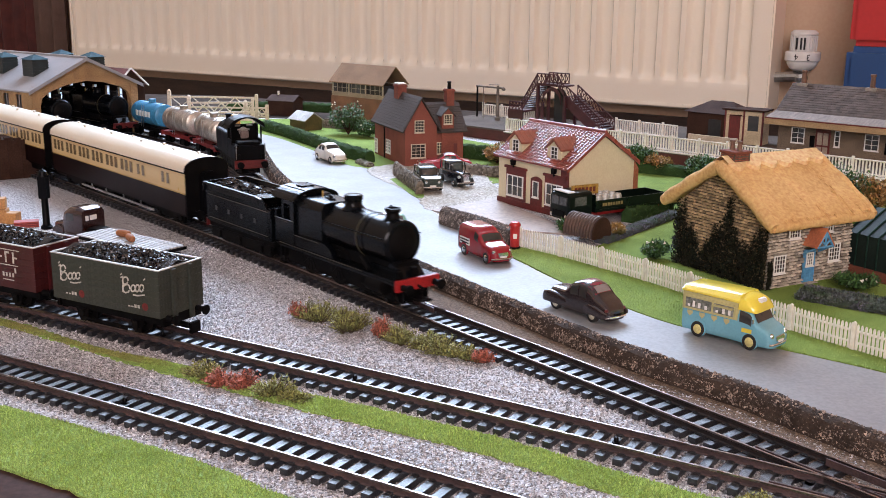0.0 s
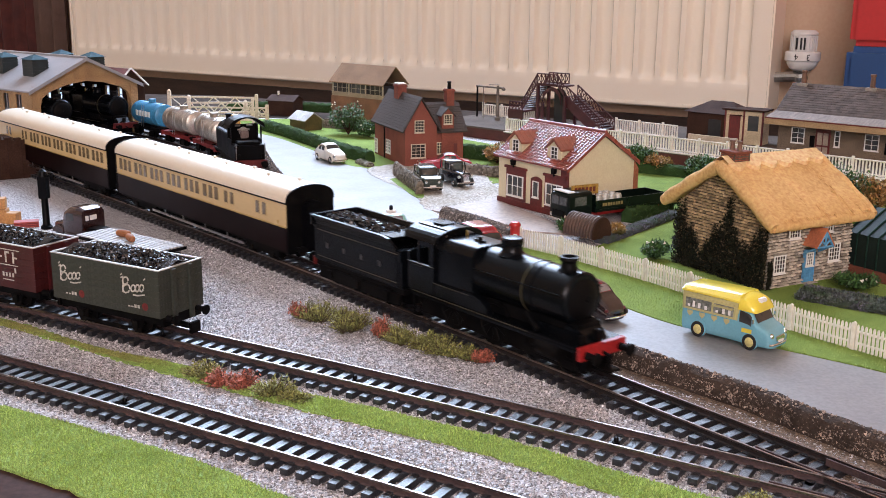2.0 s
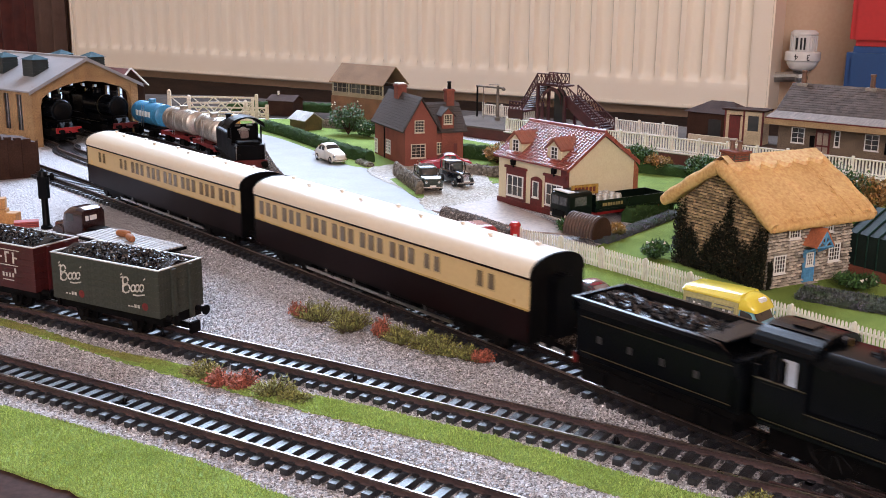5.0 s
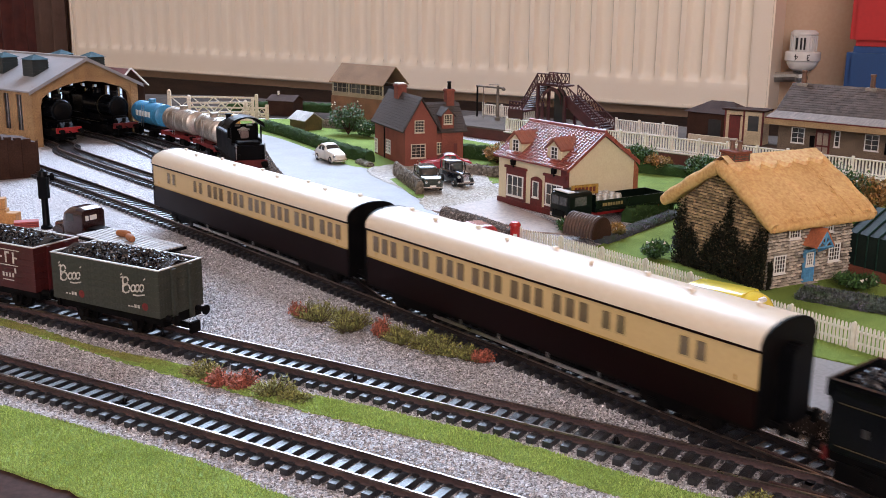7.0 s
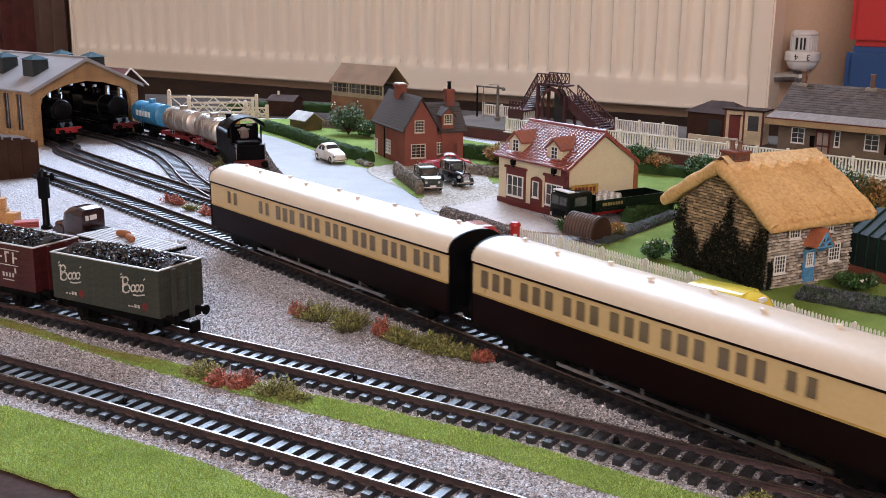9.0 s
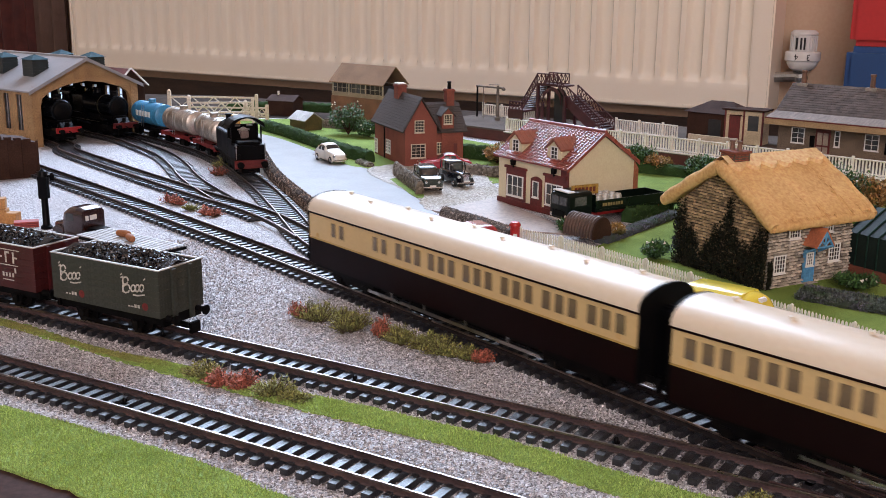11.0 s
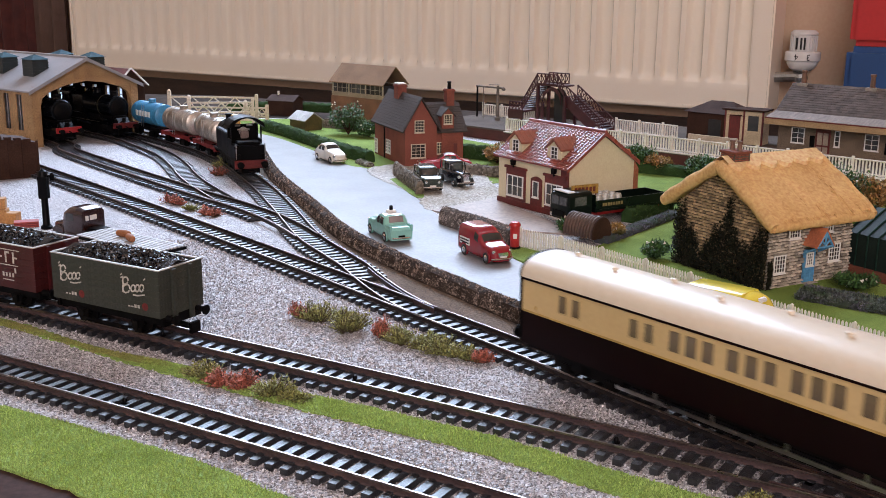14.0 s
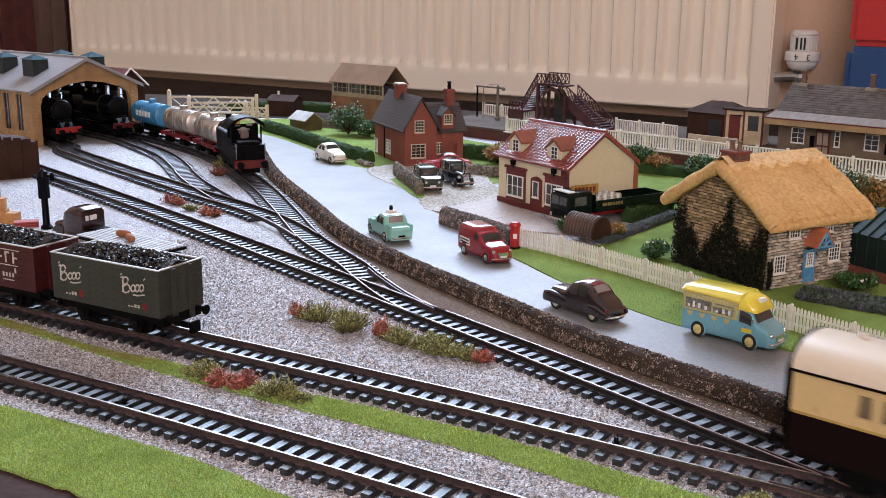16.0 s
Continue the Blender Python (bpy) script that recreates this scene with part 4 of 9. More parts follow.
for i in range(24):
    a = i * math.tau / 24
    part("rib", rib, None, trv, at=mm(21.0 * math.cos(a), 21.0 * math.sin(a), 0, math.degrees(a)))
head = Form().lathe((0, 0, 35.4), (0, 0, 1), [(20.5, 0), (20.5, 27), (23.0, 28), (23.0, 32), (18, 36)], 24)
part("cap", head, WHITE, trv, "ribbed white cap", 0.5)
slot = mesh_of("slot", Form().box(-1.6, 1.6, -0.6, 0.6, -10, 10), DARKSLOT)
for a in (-104, -86, -72):
    r = radians(a)
    part("slot", slot, None, trv, at=mm(24.0 * math.cos(r), 24.0 * math.sin(r), 49, a + 90))


def lettering(name, text, size, material, parent, m, depth=0.1):
    """Raised words in the built-in font."""
    cu = bpy.data.curves.new(name, "FONT")
    cu.body, cu.size, cu.extrude, cu.align_x, cu.align_y = text, size * 0.001, depth * 0.001, "CENTER", "CENTER"
    tmp = new(name + "_curve", cu)
    me = bpy.data.meshes.new_from_object(tmp.evaluated_get(bpy.context.evaluated_depsgraph_get()))
    bpy.data.objects.remove(tmp)
    me.materials.clear()
    me.materials.append(material)
    return part(name, me, None, parent, at=m)


for ch, a in (("3", -58), ("4", -96)):
    r = radians(a)
    lettering("number", ch, 15, DARKSLOT, trv, Matrix.Translation((0.0302 * math.cos(r), 0.0302 * math.sin(r), 0.0265)) @ Euler((radians(90), radians(180), radians(a + 90))).to_matrix().to_4x4())

box1 = thing("storage_box", "blue plastic storage box with rounded corners", "box", wall_pose(196, 95, FLOOR_Z))
part("body", Form().box(-105, 170, -85, 85, 0, 281), BLUEBOX, box1, bevel=9)
box2 = thing("storage_box", "red plastic storage box stacked on a blue one", "box", wall_pose(196, 95, FLOOR_Z + 281))
part("body", Form().box(-103, 168, -83, 83, 0.5, 240), REDBOX, box2, bevel=9)

# The second, brown strip is added; its colour stands in for the wall's shade.
for s0, s1, m_, lab in ((-2240, -1880, CURTAIN, "dark red curtain hanging beside the window"), (-1885, -1742, paint("shaded_wall_brown", (0.13, 0.075, 0.055), 0.85, 0, (0.10, 0.055, 0.04), 25, 900, 0.4), "added brown cloth strip for the shaded wall beside the radiator")):
    cur = thing("curtain", lab, "curtain", wall_pose(s0, 70, FLOOR_Z))
    nn = int((s1 - s0) / 6)
    f = Form().loft([[(i * 6.0, 14 * math.sin(i * 0.75), z) for i in range(nn + 1)] for z in (4, 900, 2150)], caps=False, closed=False)
    part("cloth", f, m_, cur, smooth=True)

# ---- coal wagons on the goods track ----
WAG_GREY = paint("grey_wagon_planks", (0.047, 0.052, 0.043), 0.5, 0, (0.038, 0.042, 0.035), 60, 700, 0.08, vary=0.03, gloss=0.3)
WAG_RED = paint("red_wagon_planks", (0.062, 0.006, 0.007), 0.45, 0, (0.045, 0.005, 0.005), 60, 700, 0.1, vary=0.03)
LETTER = paint("white_lettering", (0.56, 0.54, 0.50), 0.5, 0, (0.44, 0.42, 0.38), 200, 900, 0.03)
REDSPOT = paint("red_spot_paint", (0.18, 0.02, 0.02), 0.5)


def stroke(form, pts, r=0.35, y=0.0):
    for (x0, z0), (x1, z1) in zip(pts, pts[1:]):
        form.rod((x0, y, z0), (x1, y, z1), r, n=5)


def wagon(label, m, at, seed, marks):
    c = thing("coal_wagon", label, "wagon", at, "coal wagons")
    h, w = 39.0, 16.0
    part("underframe", Form().box(-h + 1, h - 1, -12.5, -10.5, 14, 18.5).box(-h + 1, h - 1, 10.5, 12.5, 14, 18.5).box(-h, -h + 2, -14, 14, 14, 19).box(h - 2, h, -14, 14, 14, 19).box(-12, 12, -13.5, -12.6, 8, 10).box(-20, 20, -14, -13.3, 9.5, 10.5), FRAMES, c)
    part("floor_board", Form().box(-h + 1, h - 1, -w + 1, w - 1, 18.5, 20), m, c)
    plank = mesh_of("plank", Form().box(-h, h, -0.5, 0.5, 0.03, 3.53), m, 0.06)
    endp = mesh_of("plank", Form().box(-0.5, 0.5, -w + 0.55, w - 0.55, 0.03, 3.53), m, 0.06)
    for i in range(7):
        for s in (-1, 1):
            part("plank", plank, None, c, at=mm(0, s * (w - 0.5), 19 + i * 3.56))
            part("plank", endp, None, c, at=mm(s * (h - 0.5), 0, 19 + i * 3.56))
    post = mesh_of("end_post", Form().box(-0.9, 0.9, -1.4, 1.4, 14.5, 43.5), m, 0.2)
    for y in (-6.2, 6.2):
        for s in (-1, 1):
            part("end_post", post, None, c, at=mm(s * (h + 0.9), y, 0))
    cap = Form().box(-h - 0.2, h + 0.2, -w - 0.2, -w + 1.2, 43.9, 44.5).box(-h - 0.2, h + 0.2, w - 1.2, w + 0.2, 43.9, 44.5).box(-h - 0.2, -h + 1.2, -w + 1.25, w - 1.25, 43.9, 44.5).box(h - 1.2, h + 0.2, -w + 1.25, w - 1.25, 43.9, 44.5)
    part("top_capping", cap, paint("worn_capping", (0.5, 0.48, 0.44), 0.5), c, "worn pale top edge")
    r = random.Random(seed)
    f = Form().loft([[(x, y, z) for y, z in ((-15, 20), (-15, 40), (-8, 44), (0, 46.5), (8, 44), (15, 40), (15, 20))] for x in (-h + 1, -20, 15, h - 1)])
    for i in range(2600):
        x, y = r.uniform(-h + 1.6, h - 1.6), r.uniform(-14.6, 14.6)
        z = 40.5 + 6.0 * (1 - (y / 15) ** 2) * (1 - (abs(x) / h) ** 4) + r.uniform(0, 1.0)
        f.blob((x, y, z), r.uniform(0.7, 1.4), r, 0.45) if i % 3 == 0 else f.chip((x, y, z + 0.4), r.uniform(0.8, 1.6), r)
    part("coal_load", f, COAL, c, "heaped glossy black coal")
    for wx in (-20, 20):
        wheelset(c, wx, 7.0, spokes=0)
        for s in (-1, 1):
            part("axle_guard", Form().prism([(wx - 5, 15), (wx + 5, 15), (wx + 2, 8), (wx - 2, 8)], min(s * 12.8, s * 13.8), max(s * 12.8, s * 13.8), "y").box(wx - 2, wx + 2, min(s * 13.7, s * 15.4), max(s * 13.7, s * 15.4), 11, 15), FRAMES, c, "", 0.2)
    for s in (-1, 1):
        for y in (-11, 11):
            part("buffer", Form().lathe((s * h, y, 18), (s, 0, 0), [(1.8, 0), (1.5, 4), (0.9, 4.1), (0.9, 5.6), (2.7, 5.7), (2.7, 6.6), (0, 6.8)], 12), FRAMES, c)
        part("coupling", Form().box(min(s * (h - 4), s * (h + 9)), max(s * (h - 4), s * (h + 9)), -3, 3, 11.5, 12.6).box(min(s * (h + 7), s * (h + 9)), max(s * (h + 7), s * (h + 9)), -3.5, 3.5, 9, 15), FRAMES, c, "", 0.3)
    marks(c, h, w)
    return c


def marks_grey(c, h, w):
    # flourished script marks drawn as plain strokes, with a small line and a red spot under each
    for ox in (-24, 22):
        f = Form()
        up = lambda pts: [(x, z + (x - ox) * 0.09) for x, z in pts]
        for cx_, cz_, rx_, rz_ in ((-6.0, 36.6, 2.0, 2.0), (-5.6, 32.4, 2.5, 2.3), (-0.8, 32.8, 1.5, 1.8), (2.2, 33.0, 1.4, 1.9), (5.2, 33.2, 1.4, 1.9)):
            stroke(f, up([(ox + cx_ + rx_ * math.cos(k * 0.66) + 0.25 * rz_ * math.sin(k * 0.66), cz_ + rz_ * math.sin(k * 0.66)) for k in range(10)]), 0.46, -w - 0.1)
        stroke(f, up([(ox - 9.0, 38.2), (ox - 7.6, 38.8), (ox - 8.2, 30.6)]), 0.46, -w - 0.1)
        stroke(f, up([(ox - 1, 29.3), (ox + 2, 29.0), (ox + 7, 29.7)]), 0.45, -w - 0.1)
        stroke(f, up([(ox - 9.2, 39.6), (ox - 8.2, 40.4)]), 0.35, -w - 0.1)
        stroke(f, up([(ox + 7, 37.6), (ox + 8, 38.4)]), 0.35, -w - 0.1)
        part("script_mark", f, LETTER, c, "white painted script strokes")
        part("red_spot", Form().lathe((ox + 7, -w - 0.12, 24.0), (0, -1, 0), [(0, 0), (2.1, 0.01), (2.1, 0.12), (0, 0.13)], 12), REDSPOT, c, "dull red painted spot")
        for k in range(4):
            part("number_bar", Form().box(ox - 5 + k * 2.2, ox - 3.6 + k * 2.2, -w - 0.2, -w - 0.02, 22.5, 24.2 if k > 1 else 23.2), LETTER, c, "small white bar")


def marks_red(c, h, w):
    for k in range(9):
        x = -26 + k * 6
        part("letter_bar", Form().box(x, x + 1.3, -w - 0.2, -w - 0.02, 33.5, 40).box(x + 1.3, x + 3.6, -w - 0.2, -w - 0.02, 38.9 if k % 2 else 36.2, 40 if k % 2 else 37.2), LETTER, c, "white lettering bar")
    part("white_line", Form().box(-26, 28, -w - 0.2, -w - 0.02, 40.8, 41.3).box(-26, 26, -w - 0.2, -w - 0.02, 32.0, 32.5), LETTER, c)
    for k in range(4):
        part("number_bar", Form().box(13 + k * 2.6, 14.4 + k * 2.6, -w - 0.2, -w - 0.02, 25.5, 27.8), LETTER, c, "white number bar")
    part("number_bar", Form().box(13, 22, -w - 0.2, -w - 0.02, 23.4, 23.9).box(23, 24.2, -w - 0.2, -w - 0.02, 28, 31), LETTER, c, "white number bar")


def along(line, dist):
    gone = 0.0
    for (x0, y0), (x1, y1) in zip(line, line[1:]):
        L = math.hypot(x1 - x0, y1 - y0)
        if gone + L >= dist:
            t = (dist - gone) / L
            return x0 + (x1 - x0) * t, y0 + (y1 - y0) * t, math.degrees(math.atan2(y1 - y0, x1 - x0))
        gone += L


def on_track(line, dist):
    x, y, a = along(line, dist)
    return mm(x, y, 0, a)


wagon("grey planked coal wagon heaped with black coal", WAG_GREY, on_track(LINE_B, 330 + 94.5), 11, marks_grey)
wagon("dark red planked coal wagon heaped with black coal", WAG_RED, on_track(LINE_B, 330 + 94.5 - 92), 12, marks_red)

# ---- hedges and low walls ----
HEDGE_M = paint("dark_scrub_hedge", (0.085, 0.06, 0.046), 0.9, 0, (0.035, 0.025, 0.02), 90, 900, 0.6, 0.8, 0.2, vary=0.5, rel=0.001)
HEDGE_C = paint("scrub_twigs", (0.36, 0.28, 0.225), 0.75, 0, (0.085, 0.06, 0.048), 260, 900, 0.2, 0.5, 0.3, vary=0.85, island=True)
GREENHEDGE = paint("green_hedge", (0.035, 0.075, 0.02), 0.9, 0, (0.02, 0.045, 0.013), 90, 900, 0.7, 0.8, 0.2, rel=0.001)
GREENLEAF = paint("hedge_leaf", (0.05, 0.11, 0.025), 0.7, 0, (0.028, 0.06, 0.016), 90, 900, 0.2, 0.8, 0.3, vary=0.5, island=True)


def hedge(name, line, w, h, core, chips, n, label, category, size=1.0, leafy=False, kind=""):
    line = smooth_line(line, 4.0)
    c = thing(name, label, category, mm(0, 0), kind=kind)
    rings = []
    for i, (x, y) in enumerate(line):
        a, b = Vector(line[max(i - 1, 0)]), Vector(line[min(i + 1, len(line) - 1)])
        t = (b - a).normalized()
        nrm = Vector((-t.y, t.x))
        ring = []
        for o, z in ((-0.5, -0.3), (-0.52, 0.45), (-0.4, 0.85), (-0.15, 1.0), (0.15, 1.0), (0.4, 0.85), (0.52, 0.45), (0.5, -0.3)):
            k = 0.9 + 0.16 * RND.random()
            ring.append((x + nrm.x * o * w * k, y + nrm.y * o * w * k, z * h * k))
        rings.append(ring)
    part("core", Form().loft(rings), core, c, smooth=True)
    f = Form()
    for i in range(n):
        k = RND.uniform(0, len(line) - 1.01)
        j = int(k)
        p = Vector(line[j]).lerp(Vector(line[j + 1]), k - j)
        t = (Vector(line[j + 1]) - Vector(line[j])).normalized()
        a = RND.uniform(0, math.pi)
        o, z = math.cos(a) * w * 0.5, 0.1 * h + (math.sin(a) ** 0.6) * h * 0.9 * RND.uniform(0.55, 1.05)
        q = (p.x - t.y * o, p.y + t.x * o, z)
        f.leaf(q, size * 1.3, RND) if leafy else f.chip(q, size * RND.uniform(0.6, 1.3), RND)
    ch = part("twig_cover" if not leafy else "foliage", f, chips, c)
    ch["kind"] = "stuff"
    return c


hedge("roadside_hedge", HEDGE, 10.5, 11.0, HEDGE_M, HEDGE_C, 62000, "low dark brown scrubby hedge along the lane", "hedge", 0.58)
hedge("yard_hedge", [(1, 826), (10, 812), (27, 789), (52, 752)], 11, 14, paint("grey_scrub", (0.12, 0.10, 0.09), 0.9, 0, (0.05, 0.043, 0.04), 90, 900, 0.6), paint("grey_scrub_twigs", (0.42, 0.36, 0.33), 0.75, 0, (0.13, 0.11, 0.10), 220, 900, 0.2, 0.5, 0.3, vary=0.8, island=True), 11000, "clipped brown-grey hedge beside the pub yard", "hedge", 0.6)
STONEW = gravel("rubble_stone", [(0.09, 0.075, 0.06), (0.2, 0.17, 0.14), (0.34, 0.3, 0.26)], 420, 0.85, 0.0012)
hedge("yard_wall", [(-48, 1050), (-38, 1008), (-24, 958), (-22, 944)], 7, 14, STONEW, STONEW, 900, "rough grey rubble wall by the parking yard", "wall", 1.0)
hedge("yard_wall", [(-10, 1090), (30, 1062), (62, 1040)], 7, 11, STONEW, STONEW, 700, "rough grey rubble wall behind parked cars", "wall", 1.0)
hedge("garden_hedge", [(-238, 1390), (-200, 1330), (-150, 1240), (-110, 1170), (-80, 1128)], 12, 14, GREENHEDGE, GREENLEAF, 6000, "clipped dark green garden hedge along the lane", "hedge", 1.0, True)
hedge("garden_hedge", [(2, 1180), (40, 1160), (75, 1135)], 12, 16, GREENHEDGE, GREENLEAF, 2500, "dark green hedge beside the brick house", "hedge", 1.0, True)
hedge("garden_hedge", [(150, 838), (168, 858), (196, 893)], 10, 12, GREENHEDGE, GREENLEAF, 2200, "dark green hedge beside the pub garden", "hedge", 0.9, True)
hedge("garden_hedge", [(196, 1085), (250, 1050), (330, 975)], 10, 12, GREENHEDGE, GREENLEAF, 3000, "dark green hedge below the platform", "hedge", 1.0, True)
hedge("garden_hedge", [(272, 690), (320, 745), (400, 820)], 24, 26, GREENHEDGE, GREENLEAF, 6000, "tall dark green hedge behind the cottage", "hedge", 1.1, True)
hedge("flower_border", [(118, 762), (140, 790), (185, 850), (192, 862)], 12, 6, paint("lavender_core", (0.06, 0.06, 0.085), 0.9, 0, (0.03, 0.05, 0.03), 120, 900, 0.6), paint("lavender_sprigs", (0.15, 0.13, 0.20), 0.8, 0, (0.05, 0.09, 0.045), 90, 900, 0.1, vary=0.5, island=True), 2500, "border of grey-blue lavender in the pub garden", "flowers", 0.9, True)
hedge("flower_border", [(224, 629), (262, 602), (300, 585)], 27, 5.5, paint("border_core", (0.04, 0.055, 0.03), 0.9, 0, (0.02, 0.03, 0.02), 120, 900, 0.6), paint("border_sprigs", (0.14, 0.13, 0.17), 0.8, 0, (0.05, 0.09, 0.04), 70, 900, 0.1, vary=0.6, island=True), 11000, "grey-purple flower bed before the cottage", "flowers", 1.0, True)
hedge("flower_border", [(-92, 1125), (-78, 1098)], 9, 5, STONEW, paint("rockery_plants", (0.2, 0.2, 0.14), 0.8, 0, (0.07, 0.12, 0.04), 90, 900, 0.1, vary=0.5, island=True), 600, "rockery edging of the brick house garden", "rockery", 1.0, True)

# ---- scrub tufts along the tracks ----
TUFT_G = paint("olive_tuft", (0.34, 0.33, 0.10), 0.8, 0, (0.17, 0.19, 0.05), 80, 900, 0.1, vary=0.5, island=True)
TWIG = paint("dry_twig", (0.10, 0.07, 0.04), 0.8)
TUFT_R = paint("rust_red_tuft", (0.5, 0.16, 0.10), 0.8, 0, (0.34, 0.09, 0.06), 80, 900, 0.1, vary=0.4, island=True)


def tuft(x, y, r, h, m, label, n=900):
    """Many thin sprigs leaning outward, each set with small leaves."""
    c = thing("scrub_bush", label, "bush", mm(x, y))
    st_, f = Form(), Form()
    rr = random.Random(int(x * 7 + y))
    heads = [(rr.uniform(-0.5, 0.5) * r, rr.uniform(-0.4, 0.4) * r, rr.uniform(0.7, 1.15)) for i in range(4)]
    sprigs = n // 6
    for i in range(sprigs):
        hx, hy, hk = heads[i % 4]
        a, q = rr.uniform(0, math.tau), rr.random() ** 0.7
        foot = Vector((hx * 0.7 + rr.uniform(-1, 1), hy * 0.7 + rr.uniform(-1, 1), 0))
        top = Vector((hx + 0.8 * r * q * math.cos(a), hy + 0.62 * r * q * math.sin(a), 0.85 * h * hk * (1.15 - 0.75 * q * q) * rr.uniform(0.55, 1.15)))
        st_.rod(foot, top, 0.2, 0.12, 4)
        for k in range(11):
            p = foot.lerp(top, 0.3 + 0.75 * k / 10)
            f.leaf((p.x + rr.uniform(-0.8, 0.8), p.y + rr.uniform(-0.8, 0.8), max(0.3, p.z)), 0.95, rr, 0.2)
    part("stem", st_, TWIG, c, "thin brown stems")
    part("foliage", f, m, c)
    return c


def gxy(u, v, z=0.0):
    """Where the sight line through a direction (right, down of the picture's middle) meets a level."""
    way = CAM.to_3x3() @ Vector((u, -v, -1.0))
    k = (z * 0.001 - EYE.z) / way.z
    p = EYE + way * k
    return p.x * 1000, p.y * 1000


OL, RR = "olive green scrub bush on the ballast", "rust red scrub bush on the ballast"
for x, y, r, h, m, lab in ((-72, 566, 11, 9, TUFT_G, OL), (-58, 558, 10, 8, TUFT_G, OL), (-52, 548, 11, 10, TUFT_G, OL), (-82, 572, 5, 7, TUFT_R, RR), (-33, 539, 4.5, 9, TUFT_R, RR), (-22, 528, 9, 8, TUFT_G, OL), (-11, 522, 10, 7, TUFT_G, OL), (1, 515, 10, 7, TUFT_G, OL), (10, 506, 9, 6, TUFT_G, OL), (20, 502, 6, 5, TUFT_R, RR),
                            (-116, 477, 9, 6, TUFT_G, OL), (-103, 467, 8, 6, TUFT_R, RR), (-93, 462, 8, 7, TUFT_R, RR), (-80, 455, 11, 7, TUFT_G, OL), (-66, 449, 7, 4, TUFT_G, OL),
                            (-240, 900, 7, 6, TUFT_R, RR), (-230, 890, 7, 5, TUFT_R, RR), (-212, 868, 8, 5, TUFT_G, OL), (-195, 850, 7, 5, TUFT_R, RR), (-187, 844, 6, 5, TUFT_R, RR), (-232, 1085, 12, 8, TUFT_G, OL), (-226, 1040, 10, 7, TUFT_R, RR), (118, 348, 8, 5, TUFT_G, OL)):
    tuft(x, y, r * 1.15, h * 1.25, m, lab, 850 if y < 600 else 500)

pin_me = mesh_of("track_pin", Form().lathe((0, 0, 0), (0, 0, 1), [(1.7, 0), (1.7, 0.5), (1.1, 0.7), (1.0, 2.0), (0.6, 2.5), (0, 2.6)], 10), BLACKPL, smooth=True)
for line, k in ((LINE_A, 71), (LINE_B, 143), (LINE_B, 112), (LINE_B, 176), (LINE_A, 100), (LINE_A, 48)):
    x, y = line[k]
    tagged(part("track_pin", pin_me, None, None, at=mm(x, y, 2.9)), "small black pin holding the track down", "pin", "track pins")

# ---- shared building parts ----
def wall_window(parent, x, z, w, h, at, cols=3, rows=3, frame_m=None, deep=0.6, y=0.0):
    """A paned window on a wall plane: local x along, y out of the wall is negative."""
    fm = frame_m or WHITE
    wob = part("window", Form().box(x, x + w, y - 0.15, y + 0.3, z, z + h), PANE, parent, "small paned window", at=at)
    f = Form().box(x - 0.5, x + 0.4, y - deep, y, z - 0.5, z + h + 0.5).box(x + w - 0.4, x + w + 0.5, y - deep, y, z - 0.5, z + h + 0.5).box(x + 0.4, x + w - 0.4, y - deep, y, z - 0.5, z + 0.4).box(x + 0.4, x + w - 0.4, y - deep, y, z + h - 0.4, z + h + 0.5)
    for i in range(1, cols):
        f.box(x + w * i / cols - 0.22, x + w * i / cols + 0.22, y - deep * 0.8, y, z + 0.4, z + h - 0.4)
    for j in range(1, rows):
        f.box(x + 0.4, x + w - 0.4, y - deep * 0.75, y, z + h * j / rows - 0.22, z + h * j / rows + 0.22)
    part("window_frame", f, fm, wob)
    part("window_sill", Form().box(x - 1, x + w + 1, y - 1.1, y, z - 1.3, z - 0.5), fm, wob)
    return wob


def gable_block(x0, x1, y0, y1, ze, zr, axis="x"):
    """A solid house block with a pitched top; the ridge runs along axis."""
    f = Form()
    if axis == "x":
        ym = (y0 + y1) / 2
        f.prism([(y0, 0), (y1, 0), (y1, ze), (ym, zr), (y0, ze)], x0, x1, "x")
    else:
        xm = (x0 + x1) / 2
        f.prism([(x0, 0), (x1, 0), (x1, ze), (xm, zr), (x0, ze)], y0, y1, "y")
    return f


def slope_pose(p0, along_dir, up_dir):
    """A frame with x along the eaves and y up the slope."""
    a, u = Vector(along_dir).normalized(), Vector(up_dir).normalized()
    n = a.cross(u)
    m = Matrix((a, u, n)).transposed().to_4x4()
    m.translation = Vector(p0) * 0.001
    return m


